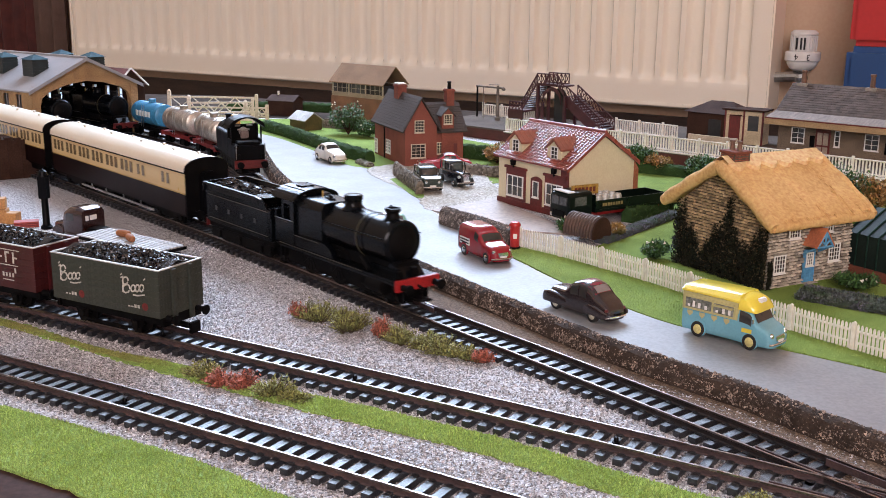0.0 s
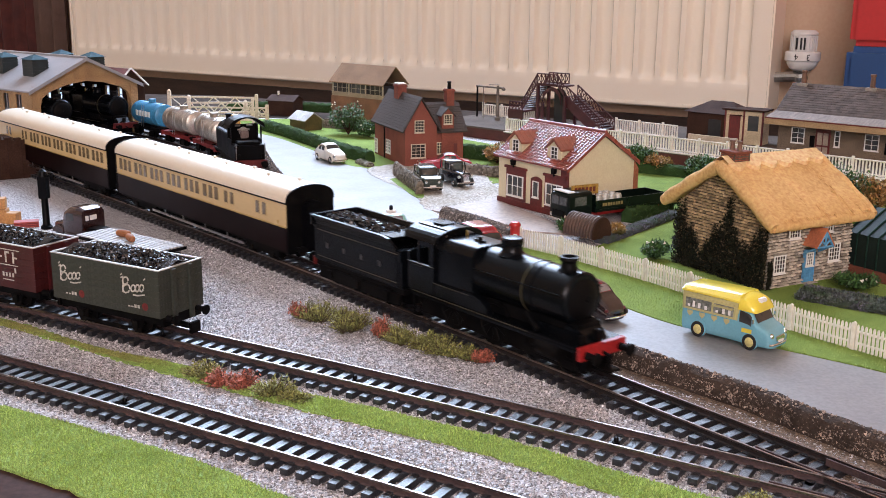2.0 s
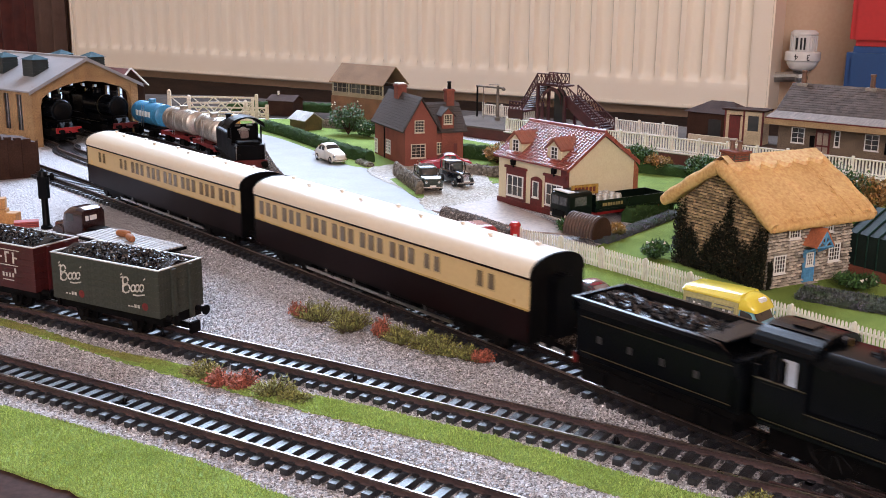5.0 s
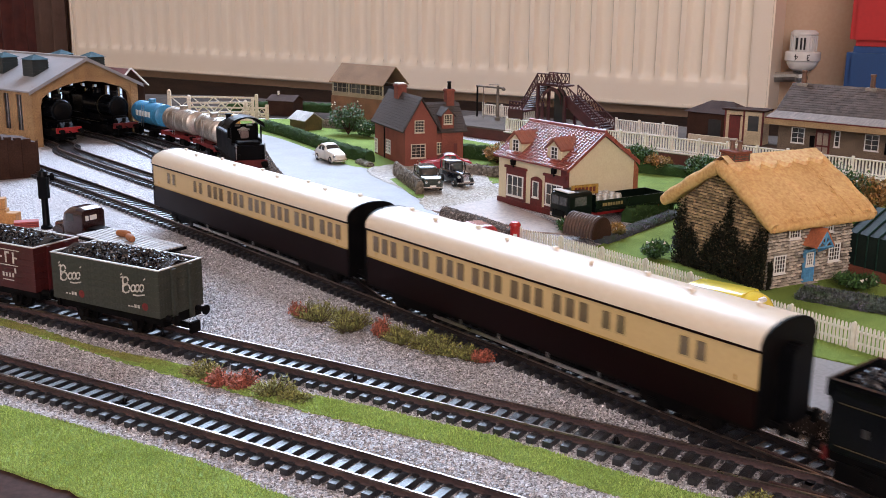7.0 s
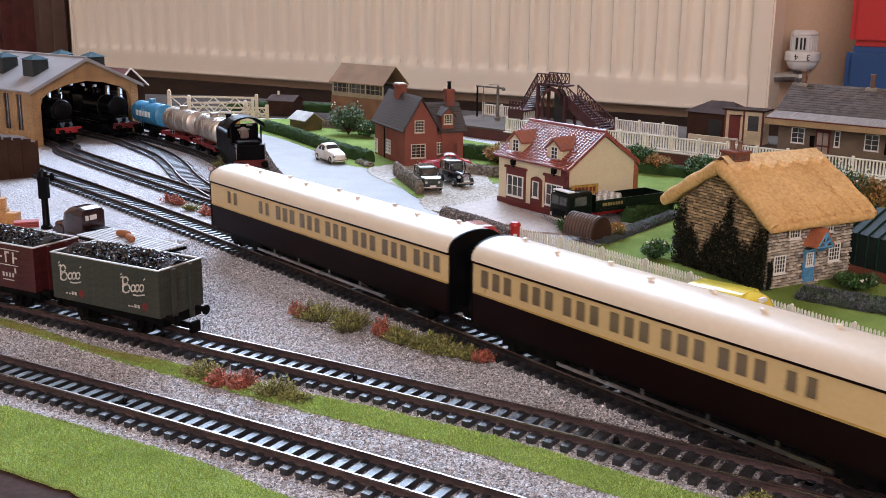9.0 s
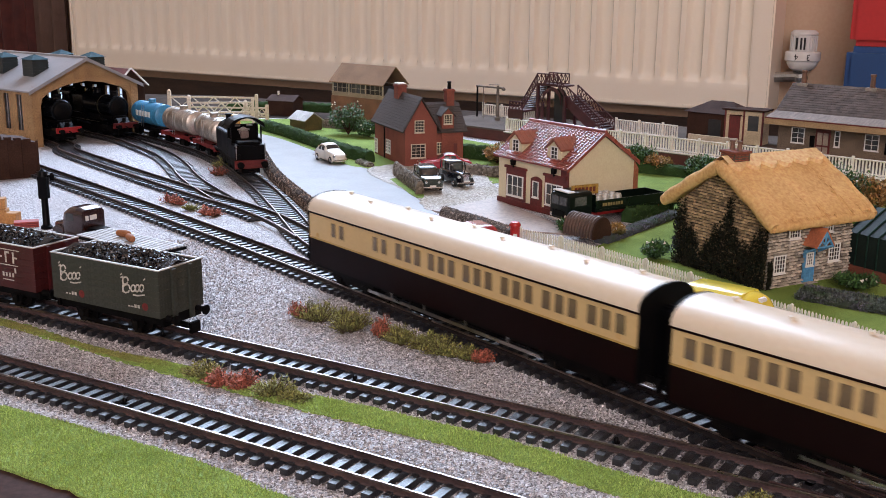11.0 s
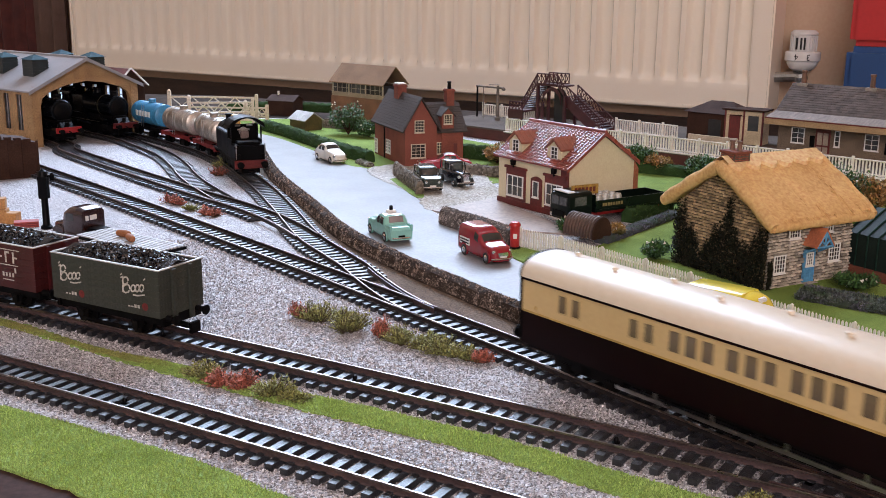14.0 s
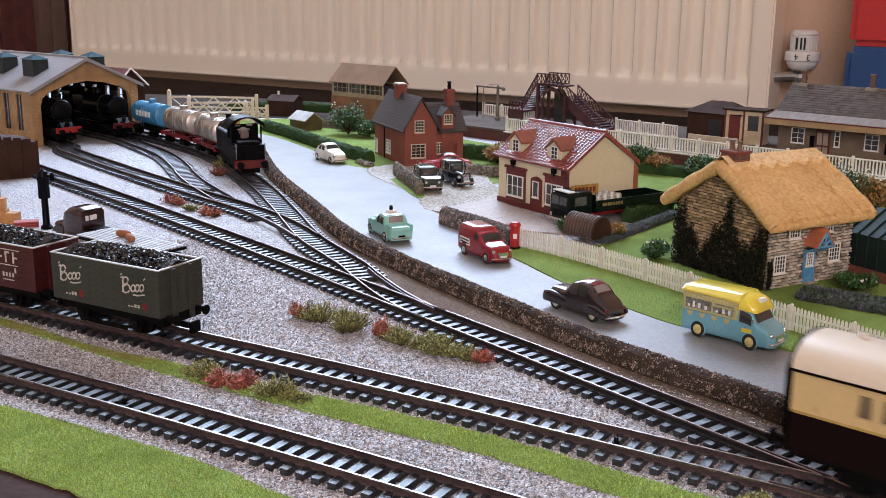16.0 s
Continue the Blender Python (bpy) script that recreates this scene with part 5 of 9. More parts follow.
def tile_slope(parent, p0, p1, up, length, rows, tile_w, material, thick=0.7, name="tile", lap=1.25, jitter=0.0, roll=False, limit=400, taper=None):
    """Courses of single tiles on a roof slope; past the limit, one joined part."""
    p0, p1 = Vector(p0), Vector(p1)
    a = (p1 - p0).normalized()
    L = (p1 - p0).length
    m = slope_pose(p0, a, up)
    step = length / rows
    n = max(1, round(L / tile_w))
    tw = L / n
    joined = n * rows > limit
    big = Form()
    t = Form()
    if roll:
        t.loft([[(x, -0.05 * step, z), (x, step * lap, z * 0.6 - 0.5)] for x, z in ((0.03 * tw, 0.5), (0.2 * tw, thick + 0.9), (0.45 * tw, thick + 1.0), (0.62 * tw, 0.5), (0.97 * tw, 0.3))], closed=False, caps=False)
        t.add([(0.03 * tw, -0.05 * step, 0), (0.97 * tw, -0.05 * step, 0), (0.97 * tw, -0.05 * step, 0.3), (0.62 * tw, -0.05 * step, 0.5), (0.45 * tw, -0.05 * step, thick + 1.0), (0.2 * tw, -0.05 * step, thick + 0.9), (0.03 * tw, -0.05 * step, 0.5)], [(0, 1, 2, 3, 4, 5, 6)])
    else:
        q = [(0.04, -0.02 * step), (tw - 0.04, -0.02 * step), (tw - 0.04, step * lap), (0.04, step * lap)]
        t.add([(q[0][0], q[0][1], 0), (q[1][0], q[1][1], 0), (q[2][0], q[2][1], -0.3), (q[3][0], q[3][1], -0.3), (q[0][0], q[0][1], thick), (q[1][0], q[1][1], thick), (q[2][0], q[2][1], 0.05), (q[3][0], q[3][1], 0.05)], [(0, 1, 2, 3), (4, 5, 6, 7), (0, 1, 5, 4), (1, 2, 6, 5), (2, 3, 7, 6), (3, 0, 4, 7)])
    me = None if joined else mesh_of(name, t, material)
    for r in range(rows):
        for i in range(n + 1):
            x = (i - (0.5 if r % 2 and not roll else 0)) * tw
            if x < -0.05 * tw or x > L - 0.95 * tw:
                continue
            if taper and not taper(x + tw / 2, (r + 0.5) * step):
                continue
            dz = RND.uniform(-jitter, jitter)
            if joined:
                big.add([(px_ + x, py_ + r * step, pz_ + 0.2 + dz) for px_, py_, pz_ in t.v], t.f)
            else:
                part(name, me, None, parent, at=m @ mm(x, r * step, 0.2 + dz))
    if joined:
        ob = part("tiling", big, material, parent, at=m)
        ob["kind"] = "stuff"


def brick_face(parent, at, x0, x1, z0, z1, material, bw, bh, holes=(), name="stone", limit=300, depth=0.8, gable=None, uneven=0.35):
    """Courses of single stones on a wall plane (x along, -y out)."""
    rnd = random.Random(int(x1 * 31 + z1))
    variants = []
    for k in range(6):
        w = bw * (0.7 + 0.13 * k)
        f = Form()
        e = 0.18
        f.loft([[(0, 0.2, 0.12), (w - 0.4, 0.2, 0.12), (w - 0.4, 0.2, bh - 0.32), (0, 0.2, bh - 0.32)], [(e, -depth, 0.12 + e + rnd.uniform(0, 0.15)), (w - 0.4 - e, -depth * rnd.uniform(0.6, 1), 0.12 + e + rnd.uniform(0, 0.3)), (w - 0.4 - e, -depth, bh - 0.32 - e - rnd.uniform(0, 0.3)), (e, -depth * rnd.uniform(0.6, 1), bh - 0.32 - e)]])
        variants.append((w, f))
    meshes = [mesh_of(name, f, material) for w, f in variants]
    rest, count = Form(), 0
    z = z0
    while z < z1 - bh * 0.5:
        lo, hi = (x0, x1) if gable is None else gable(z + bh)
        x = lo + rnd.uniform(-0.3, 0)
        while x < hi - bw * 0.3:
            k = rnd.randrange(6)
            w = variants[k][0]
            if x + w > hi + 0.4:
                k = 0
                w = variants[0][0]
                if x + w > hi + 0.8:
                    break
            if not any(a - w * 0.75 < x < b - w * 0.25 and c - bh * 0.7 < z < d - bh * 0.3 for a, b, c, d in holes):
                out = rnd.uniform(0, uneven)
                if count < limit:
                    part(name, meshes[k], None, parent, at=at @ mm(x, -out, z + rnd.uniform(-0.12, 0.12) * bh))
                else:
                    dz_ = rnd.uniform(-0.12, 0.12) * bh
                    rest.add([(px_ + x, py_ - out, pz_ + z + dz_) for px_, py_, pz_ in variants[k][1].v], variants[k][1].f)
                count += 1
            x += w
        z += bh
    if rest.v:
        ob = part(name + "work", rest, material, parent, at=at)
        ob["kind"] = "stuff"


I4 = Matrix.Identity(4)
SIDE_L = mm(0, 0, 0, -90)       # the wall on the plane x = 0: local x runs towards -y

# ---- thatched stone cottage ----
# Front stone is painted paler for its light, gable stone darker for shade.
STONE = paint("cottage_stone_lit", (0.60, 0.53, 0.44), 0.85, 0, (0.34, 0.29, 0.235), 260, 900, 0.4, 0.9, 0.3, vary=0.5)
STONE_I = paint("cottage_stone_shaded", (0.50, 0.36, 0.20), 0.85, 0, (0.27, 0.19, 0.115), 260, 900, 0.4, 0.9, 0.3, vary=0.45, island=True)
MORTAR = paint("dark_mortar", (0.11, 0.085, 0.062), 0.9, 0, None, 100, 900, 0.3)
THATCH = paint("straw_thatch", (0.76, 0.49, 0.21), 0.85, 0, (0.52, 0.30, 0.115), 38, 420, 0.8, 1.0, 0.2, fine_mix=0.2, rel=0.0013, stretch=(1, 1, 1))
REDBRICK = paint("red_brick", (0.24, 0.075, 0.045), 0.8, 0, (0.17, 0.055, 0.035), 70, 900, 0.3, 0.8, 0.3, vary=0.25)
BLUEDOOR = paint("sky_blue_paint", (0.10, 0.30, 0.50), 0.4, 0, (0.085, 0.26, 0.44), 60, 700, 0.05)
TERRA = paint("terracotta_tile", (0.42, 0.14, 0.06), 0.55, 0, (0.32, 0.10, 0.05), 60, 800, 0.15, vary=0.2)
IVY = paint("dark_ivy", (0.014, 0.018, 0.009), 0.85, 0, (0.022, 0.02, 0.012), 90, 900, 0.3, vary=0.5, island=True, gloss=0.2)

cot = thing("cottage", "stone cottage with a straw thatched roof and blue door", "house", mm(204, 639, 0, 29.4))
W_, D_, ZE, ZR = 77.0, 83.0, 45.0, 74.0
part("wall", gable_block(0.8, W_ - 0.8, 0.8, D_ - 0.8, ZE, ZR - 2), MORTAR, cot, "rough stone walling")
holes = [(17.5, 28, 31, 45), (47.5, 58, 32, 45), (6, 17, 9.5, 22.5), (55.5, 67, 12, 25), (33, 43, 0, 24)]
wall_front = part("wall_front", Form().box(0.9, W_ - 0.9, 0.75, 0.9, 0.2, ZE - 1), MORTAR, cot, "coursed grey-brown stone front, painted paler for its light")
brick_face(wall_front, mm(0, 0.8), 0, W_, 0, ZE, STONE, 3.4, 2.05, holes, depth=1.2, uneven=0.7)
wall_gable = part("wall_gable", Form().box(0.75, 0.9, 0.9, D_ - 0.9, 0.2, ZE - 1), MORTAR, cot, "coursed golden stone gable end, painted darker for its shade")
gm = mm(0.8, D_, 0, -90)
brick_face(wall_gable, gm, 0, D_, 0, ZR - 2, STONE_I, 3.3, 2.05, (), limit=0, depth=1.2, uneven=0.7, gable=lambda z: (0, D_) if z < ZE else (D_ / 2 * (z - ZE) / (ZR - ZE) + 0.5, D_ - D_ / 2 * (z - ZE) / (ZR - ZE) - 0.5))
for x, z, w, h in ((18.2, 32, 9.2, 11.5), (48.2, 33.3, 9.2, 10.8), (6.8, 10.4, 9.4, 11), (56.2, 13, 9.8, 11)):
    wall_window(cot, x, z, w, h, mm(0, 0.3), 4, 4)
    part("window_hood", Form().box(x - 1.5, x + w + 1.5, -0.7, 0.6, z + h + 0.6, z + h + 2.2), STONE, cot, "", 0.2)
dr = part("door", Form().box(34, 42, -0.1, 0.9, 1.2, 22), BLUEDOOR, cot, "sky blue panelled door", 0.2)
part("door_panel", Form().box(35, 37.7, -0.4, -0.08, 3, 9.5).box(38.3, 41, -0.4, -0.08, 3, 9.5), BLUEDOOR, dr)
part("door_frame", Form().box(33, 34, -0.5, 0.9, 0.4, 23).box(42, 43, -0.5, 0.9, 0.4, 23).box(34, 42, -0.5, 0.9, 22, 23), BLUEDOOR, dr)
wall_window(dr, 35.3, 12.5, 5.4, 8, mm(0, -0.25), 3, 4)
part("doorstep", Form().box(32, 44, -4, 0.5, 0, 1.2), STONE, cot, "", 0.3)
porch = part("porch_roof", Form().add([(30.5, -12, 26.5), (30.5, 0.6, 26.5), (38.5, 0.6, 37.5), (38.5, -12, 37.5), (30.5, -12, 27.8), (30.5, 0.6, 27.8), (38.5, 0.6, 38.9), (38.5, -12, 38.9)], [(0, 1, 2, 3), (4, 5, 6, 7), (0, 1, 5, 4), (1, 2, 6, 5), (2, 3, 7, 6), (3, 0, 4, 7)]).add([(46.5, -12, 26.5), (46.5, 0.6, 26.5), (38.5, 0.6, 37.5), (38.5, -12, 37.5), (46.5, -12, 27.8), (46.5, 0.6, 27.8), (38.5, 0.6, 38.9), (38.5, -12, 38.9)], [(0, 1, 2, 3), (4, 5, 6, 7), (0, 1, 5, 4), (1, 2, 6, 5), (2, 3, 7, 6), (3, 0, 4, 7)]), TERRA, cot, "terracotta tiled porch hood")
fr = Form()
for a, b in (((31.5, 26.6), (38.5, 36.4)), ((45.5, 26.6), (38.5, 36.4)), ((31.5, 26.8), (45.5, 26.8)), ((38.5, 26.8), (38.5, 36)), ((38.5, 28), (34.6, 31)), ((38.5, 28), (42.4, 31))):
    fr.rod((a[0], -11.4, a[1]), (b[0], -11.4, b[1]), 0.75, n=6)
fr.rod((32, -11.4, 26.8), (32, 0.4, 20.5), 0.7, n=6).rod((45, -11.4, 26.8), (45, 0.4, 20.5), 0.7, n=6)
part("porch_truss", fr, BLUEDOOR, porch, "blue timber porch truss")
# thatch: a thick soft shell with a scalloped ridge
rings = []
for i in range(25):
    x = -7 + (W_ + 14) * i / 24
    sag = 0.8 * math.sin(i * 0.9) + 0.5 * math.sin(i * 2.3)
    k = 0.93 if i in (0, 24) else 1.0
    sec = []
    outer = [(-9.5, 40.0), (-10.5, 43.5), (-8, 47.5), (8, 57.5), (24, 67.5), (36, 75.5), (41.5, 78.0), (47, 75.5), (59, 67.5), (75, 57.5), (91, 47.5), (93.5, 43.5), (92.5, 40.0)]
    inner = [(88, 44.0), (60, 62), (41.5, 72), (23, 62), (-5, 44.0)]
    for y, z in outer + inner:
        sec.append((x, 41.5 + (y - 41.5) * (0.97 + 0.03 * k) + RND.uniform(-0.35, 0.35), z * k + (3 if i in (0, 24) else 0) + sag * 0.4 + RND.uniform(-0.35, 0.35)))
    rings.append(sec)
th = part("thatched_roof", Form().loft(rings), THATCH, cot, "golden straw thatch with a scalloped ridge", smooth=True)
rg = Form()
for s in (-1, 1):
    edge = []
    for i in range(40):
        x = -5 + (W_ + 10) * i / 39
        drop = 7.0 + 4.4 * abs(math.sin(i * math.pi / 6.5))
        edge.append((x, drop))
    top = [(x, 41.5, 80.6 + RND.uniform(-0.2, 0.2)) for x, d in edge]
    low = [(x, 41.5 + s * d, 80.4 - d * 0.62 + 0.8) for x, d in edge]
    low2 = [(x, y, z - 3.4) for x, y, z in low]
    rg.loft([top, low, low2], caps=False, closed=False)
part("ridge_cap", rg, paint("pale_ridge_straw", (0.84, 0.60, 0.33), 0.85, 0, (0.62, 0.40, 0.18), 45, 420, 0.8, 1.0, 0.2), th, "raised pale scalloped straw ridge")
for x_ in (-6.2, W_ + 6.2):
    roll = Form()
    for s_ in (-1, 1):
        pts = [(41.5 + s_ * 51 * q, 74.2 - 31.8 * q + 1.2 * math.sin(q * 3)) for q in [k / 10 for k in range(11)]]
        rings = []
        for k, (y, z) in enumerate(pts):
            a = math.atan2(-31.8, s_ * 51)
            rr_ = 4.3 + 0.5 * math.sin(k * 1.7)
            rings.append([(x_ + rr_ * 0.8 * math.cos(t), y - math.sin(a) * rr_ * math.sin(t) * (1 if s_ > 0 else -1), z + abs(math.cos(a)) * rr_ * math.sin(t)) for t in [j * math.tau / 12 for j in range(12)]])
        roll.loft(rings)
    part("gable_roll", roll, THATCH, th, "thick rolled thatch edge", smooth=True)
part("eaves_roll", Form().loft([[(-6 + (W_ + 12) * k / 16, -9.0 + 2.4 * math.cos(t), 43.0 + (3.2 + 0.3 * math.sin(k * 1.9)) * math.sin(t)) for t in [j * math.tau / 12 for j in range(12)]] for k in range(17)]), THATCH, th, "rounded thatch eaves", smooth=True)
st = Form()
for i in range(3200):
    x, q, s = RND.uniform(-7, W_ + 7), RND.random(), RND.choice((-1, 1, -1))
    y = 41.5 + s * (5 + 46 * q)
    z = 77.6 - (5 + 46 * q) * 0.615
    st.rod((x, y, z), (x + RND.uniform(-0.4, 0.4), y + s * 2.6, z - 1.35), 0.17, 0.1, 3)
so = part("loose_straw", st, THATCH, th)
so["kind"] = "stuff"
ch = part("chimney", Form().box(1, 14, 35, 48, 66, 82), MORTAR, cot, "red brick chimney stack")
brick_face(ch, mm(1, 35), 0, 13, 66, 82, REDBRICK, 3.2, 1.6, name="brick", depth=0.4, uneven=0.1)
brick_face(ch, mm(1, 48, 0, -90), 0, 13, 66, 82, REDBRICK, 3.2, 1.6, name="brick", depth=0.4, uneven=0.1)
part("chimney_cap", Form().box(0, 15, 34, 49, 82, 83.6), REDBRICK, ch, "", 0.3)
for y in (38.2, 44.8):
    part("chimney_pot", Form().lathe((7.5, y, 83.6), (0, 0, 1), [(2.0, 0), (1.6, 1), (1.5, 5), (1.9, 5.4), (1.9, 6.4), (1.2, 6.5)], 12), paint("sooty_clay_pot", (0.17, 0.09, 0.06), 0.7), ch, "sooty clay chimney pot")
iv = Form()
ri = random.Random(8)
# three ragged growths: how high the ivy climbs, from the back corner to the front one
IVY_S = [0, 0.1, 0.13, 0.25, 0.31, 0.36, 0.46, 0.54, 0.58, 0.63, 0.67, 0.76, 0.82, 0.88, 0.93, 1.0]
IVY_Z = [44, 44, 31, 27, 9, 22, 34, 37, 57, 55, 36, 27, 25, 34, 41, 41]
for i in range(14000):
    y, z = ri.uniform(-1, D_ + 1), ri.random() ** 1.1 * 58
    s = D_ - y
    top = float(np.interp(s / D_, IVY_S, IVY_Z)) + 2.5 * math.sin(s * 0.9) + 1.5 * math.sin(s * 2.3)
    if z < top * ri.uniform(0.75, 1.03):
        iv.leaf((-1.2 - ri.uniform(0, 4.0) * (1 - z / 70), y, z), 1.5, ri, 0.4)
for i in range(500):
    iv.leaf((ri.uniform(0, 3), -1 - ri.uniform(0, 1), ri.uniform(0, 18)), 1.4, ri, 0.4)
tagged(part("ivy", iv, IVY, at=mm(204, 639, 0, 29.4)), "dark ivy climbing the cottage gable", "ivy", kind="stuff")

# ---- cream pub with a red tiled roof ----
PUBC = paint("cream_render", (0.66, 0.59, 0.40), 0.7, 0, (0.62, 0.55, 0.37), 30, 700, 0.15, fine_mix=0.08)
MAROON = paint("maroon_paint", (0.14, 0.022, 0.018), 0.45, 0, (0.10, 0.016, 0.014), 40, 700, 0.05)
PUBTILE = paint("glazed_red_tile", (0.27, 0.065, 0.045), 0.28, 0, (0.20, 0.045, 0.035), 60, 700, 0.05, vary=0.15, gloss=0.7)
PUBTILE_I = paint("glazed_red_tile_run", (0.27, 0.065, 0.045), 0.2, 0, (0.20, 0.045, 0.035), 60, 700, 0.05, vary=0.15, gloss=0.9, island=True)
pub = thing("pub", "cream rendered pub with maroon trim and red tiled roof", "house", mm(49, 920, 0, -54.9))
PW, PD, PE, PR = 92.0, 74.0, 44.0, 69.0
part("wall", gable_block(0, PW, 0, PD, PE, PR - 1.5), PUBC, pub, "cream rendered walls")
part("plinth", Form().box(-1, PW + 0.8, -1, PD + 0.8, 0.3, 5.5), MAROON, pub, "maroon painted plinth", 0.2)
part("corner_trim", Form().box(PW - 9, PW + 0.4, -0.6, 0.5, 5.6, 43), MAROON, pub, "maroon corner panel")
for x, w in ((14, 21), (66, 20)):
    part("window_surround", Form().box(x - 3, x + w + 3, -0.7, 0.2, 5.6, 33).box(x - 4.5, x + w + 4.5, -1.8, 0.2, 33, 35.2), MAROON, pub, "maroon shop-style window surround", 0.2)
    wall_window(pub, x, 9.5, w, 17.5, mm(0, -0.9), 3, 2, None, 1.0)
dp_ = part("door", Form().box(45, 59.5, -0.9, 0.3, 0.5, 28).prism([(45 + 14.5 * i / 10, 28 + 2.4 * math.sin(math.pi * i / 10)) for i in range(11)], -0.9, 0.3, "y"), MAROON, pub, "maroon door under a shallow arch", 0.2)
wall_window(dp_, 48.7, 13, 7, 13, mm(0, -1.0), 1, 1)
for x in (23.5, 77.0):
    lm = part("wall_lantern", Form().prism([(x - 1.6, 36.5), (x + 1.6, 36.5), (x + 2.4, 41), (x - 2.4, 41)], -4.6, -1.6, "y").rod((x, -3, 41), (x, -3, 43.5), 1.7, 0.3, 6).rod((x, -3, 34.5), (x, -3, 36.5), 0.6, n=6).rod((x, -3, 35), (x, 0.2, 35), 0.5, n=6), FRAMES, pub, "black wall lantern")
OH = 4.0
sl = math.hypot(PD / 2 + OH, PR - PE + OH * (PR - PE) / (PD / 2))
ze = PE - OH * (PR - PE) / (PD / 2)
roof = part("roof", Form().add([(-3, -OH, ze), (PW + 3, -OH, ze), (PW + 3, PD / 2, PR), (-3, PD / 2, PR), (-3, PD + OH, ze), (PW + 3, PD + OH, ze), (-3, -OH, ze + 1.2), (PW + 3, -OH, ze + 1.2), (PW + 3, PD / 2, PR + 1.2), (-3, PD / 2, PR + 1.2), (-3, PD + OH, ze + 1.2), (PW + 3, PD + OH, ze + 1.2)], [(0, 1, 2, 3), (3, 2, 5, 4), (6, 7, 8, 9), (9, 8, 11, 10), (0, 1, 7, 6), (4, 5, 11, 10), (0, 3, 9, 6), (3, 4, 10, 9), (1, 2, 8, 7), (2, 5, 11, 8)]), PUBTILE, pub, "roof of red glazed pantiles")
dorm = ((9, 27), (60, 78))


def not_dormer(x, y):
    return not any(a + 2 < x - 3 < b + 1 and 7 < y < 24 for a, b in dorm)


tile_slope(roof, (-3, -OH, ze + 1.2), (PW + 3, -OH, ze + 1.2), (0, PD / 2 + OH, PR - ze), sl, 15, 4.1, PUBTILE_I, 0.5, "pantile", roll=True, limit=300, taper=not_dormer)
tile_slope(roof, (PW + 3, PD + OH, ze + 1.2), (-3, PD + OH, ze + 1.2), (0, -(PD / 2 + OH), PR - ze), sl, 15, 4.1, PUBTILE_I, 0.5, "pantile", roll=True, limit=100)
part("ridge_tile", Form().rod((-3, PD / 2, PR + 1.6), (PW + 3, PD / 2, PR + 1.6), 1.7, n=12), PUBTILE, roof)
part("verge_board", Form().add([(PW + 2.2, -OH, ze - 1.5), (PW + 3.2, -OH, ze - 1.5), (PW + 3.2, -OH, ze + 1.6), (PW + 2.2, -OH, ze + 1.6), (PW + 2.2, PD / 2, PR - 1.5), (PW + 3.2, PD / 2, PR - 1.5), (PW + 3.2, PD / 2, PR + 1.8), (PW + 2.2, PD / 2, PR + 1.8)], [(0, 1, 2, 3), (4, 5, 6, 7), (0, 1, 5, 4), (1, 2, 6, 5), (2, 3, 7, 6), (3, 0, 4, 7)]).add([(PW + 2.2, PD + OH, ze - 1.5), (PW + 3.2, PD + OH, ze - 1.5), (PW + 3.2, PD + OH, ze + 1.6), (PW + 2.2, PD + OH, ze + 1.6), (PW + 2.2, PD / 2, PR - 1.5), (PW + 3.2, PD / 2, PR - 1.5), (PW + 3.2, PD / 2, PR + 1.8), (PW + 2.2, PD / 2, PR + 1.8)], [(0, 1, 2, 3), (4, 5, 6, 7), (0, 1, 5, 4), (1, 2, 6, 5), (2, 3, 7, 6), (3, 0, 4, 7)]), PUBTILE, roof, "dark red tiled verge")
DORMT = paint("dull_red_tile", (0.30, 0.10, 0.06), 0.4, 0, (0.22, 0.07, 0.045), 60, 800, 0.15, vary=0.2, island=True)
for a, b in dorm:
    md = (a + b) / 2
    dm = part("dormer", Form().prism([(a, 44), (b, 44), (b, 56), (md, 63), (a, 56)], 4, 30, "y"), PUBC, pub, "cream dormer with a tiled roof")
    wall_window(dm, md - 4, 47.5, 8, 10, mm(0, 4), 2, 3)
    rf = Form()
    for s in (-1, 1):
        e0 = (md + s * (9 + 1.6), 54.9)
        rf.add([(e0[0], 1.5, e0[1]), (md, 1.5, 63.6), (md, 32, 63.6), (e0[0], 32, e0[1]), (e0[0], 1.5, e0[1] + 1.5), (md, 1.5, 65.4), (md, 32, 65.4), (e0[0], 32, e0[1] + 1.5)], [(0, 1, 2, 3), (4, 5, 6, 7), (0, 1, 5, 4), (1, 2, 6, 5), (2, 3, 7, 6), (3, 0, 4, 7)])
    dr_ = part("dormer_roof", rf, DORMT, dm, "dull red tiled dormer roof")
    for s in (-1, 1):
        for k in range(6):
            part("tile_roll", Form().rod((md + s * 10.4, 2.2 + k * 4.8, 56.2), (md + s * 0.4, 2.2 + k * 4.8, 65.2), 0.5, n=5), DORMT, dr_)
part("rear_porch", gable_block(60, 84, PD, PD + 14, 34, 50, "y"), TERRA, pub, "tiled rear porch")
sg = thing("pub_sign", "yellow hanging board on a low post beside the pub", "sign", mm(114, 833, 0, 28))
part("post", Form().rod((-11, 0, 0), (-11, 0, 27), 0.7).rod((11, 0, 0), (11, 0, 24), 0.7), MAROON, sg)
part("board", Form().box(-13, 13, -0.7, 0.7, 24, 32), paint("sign_yellow", (0.42, 0.26, 0.05), 0.5, 0, (0.25, 0.14, 0.03), 150, 700, 0.1), sg, "yellow board with dark bars", 0.2)
bars = Form()
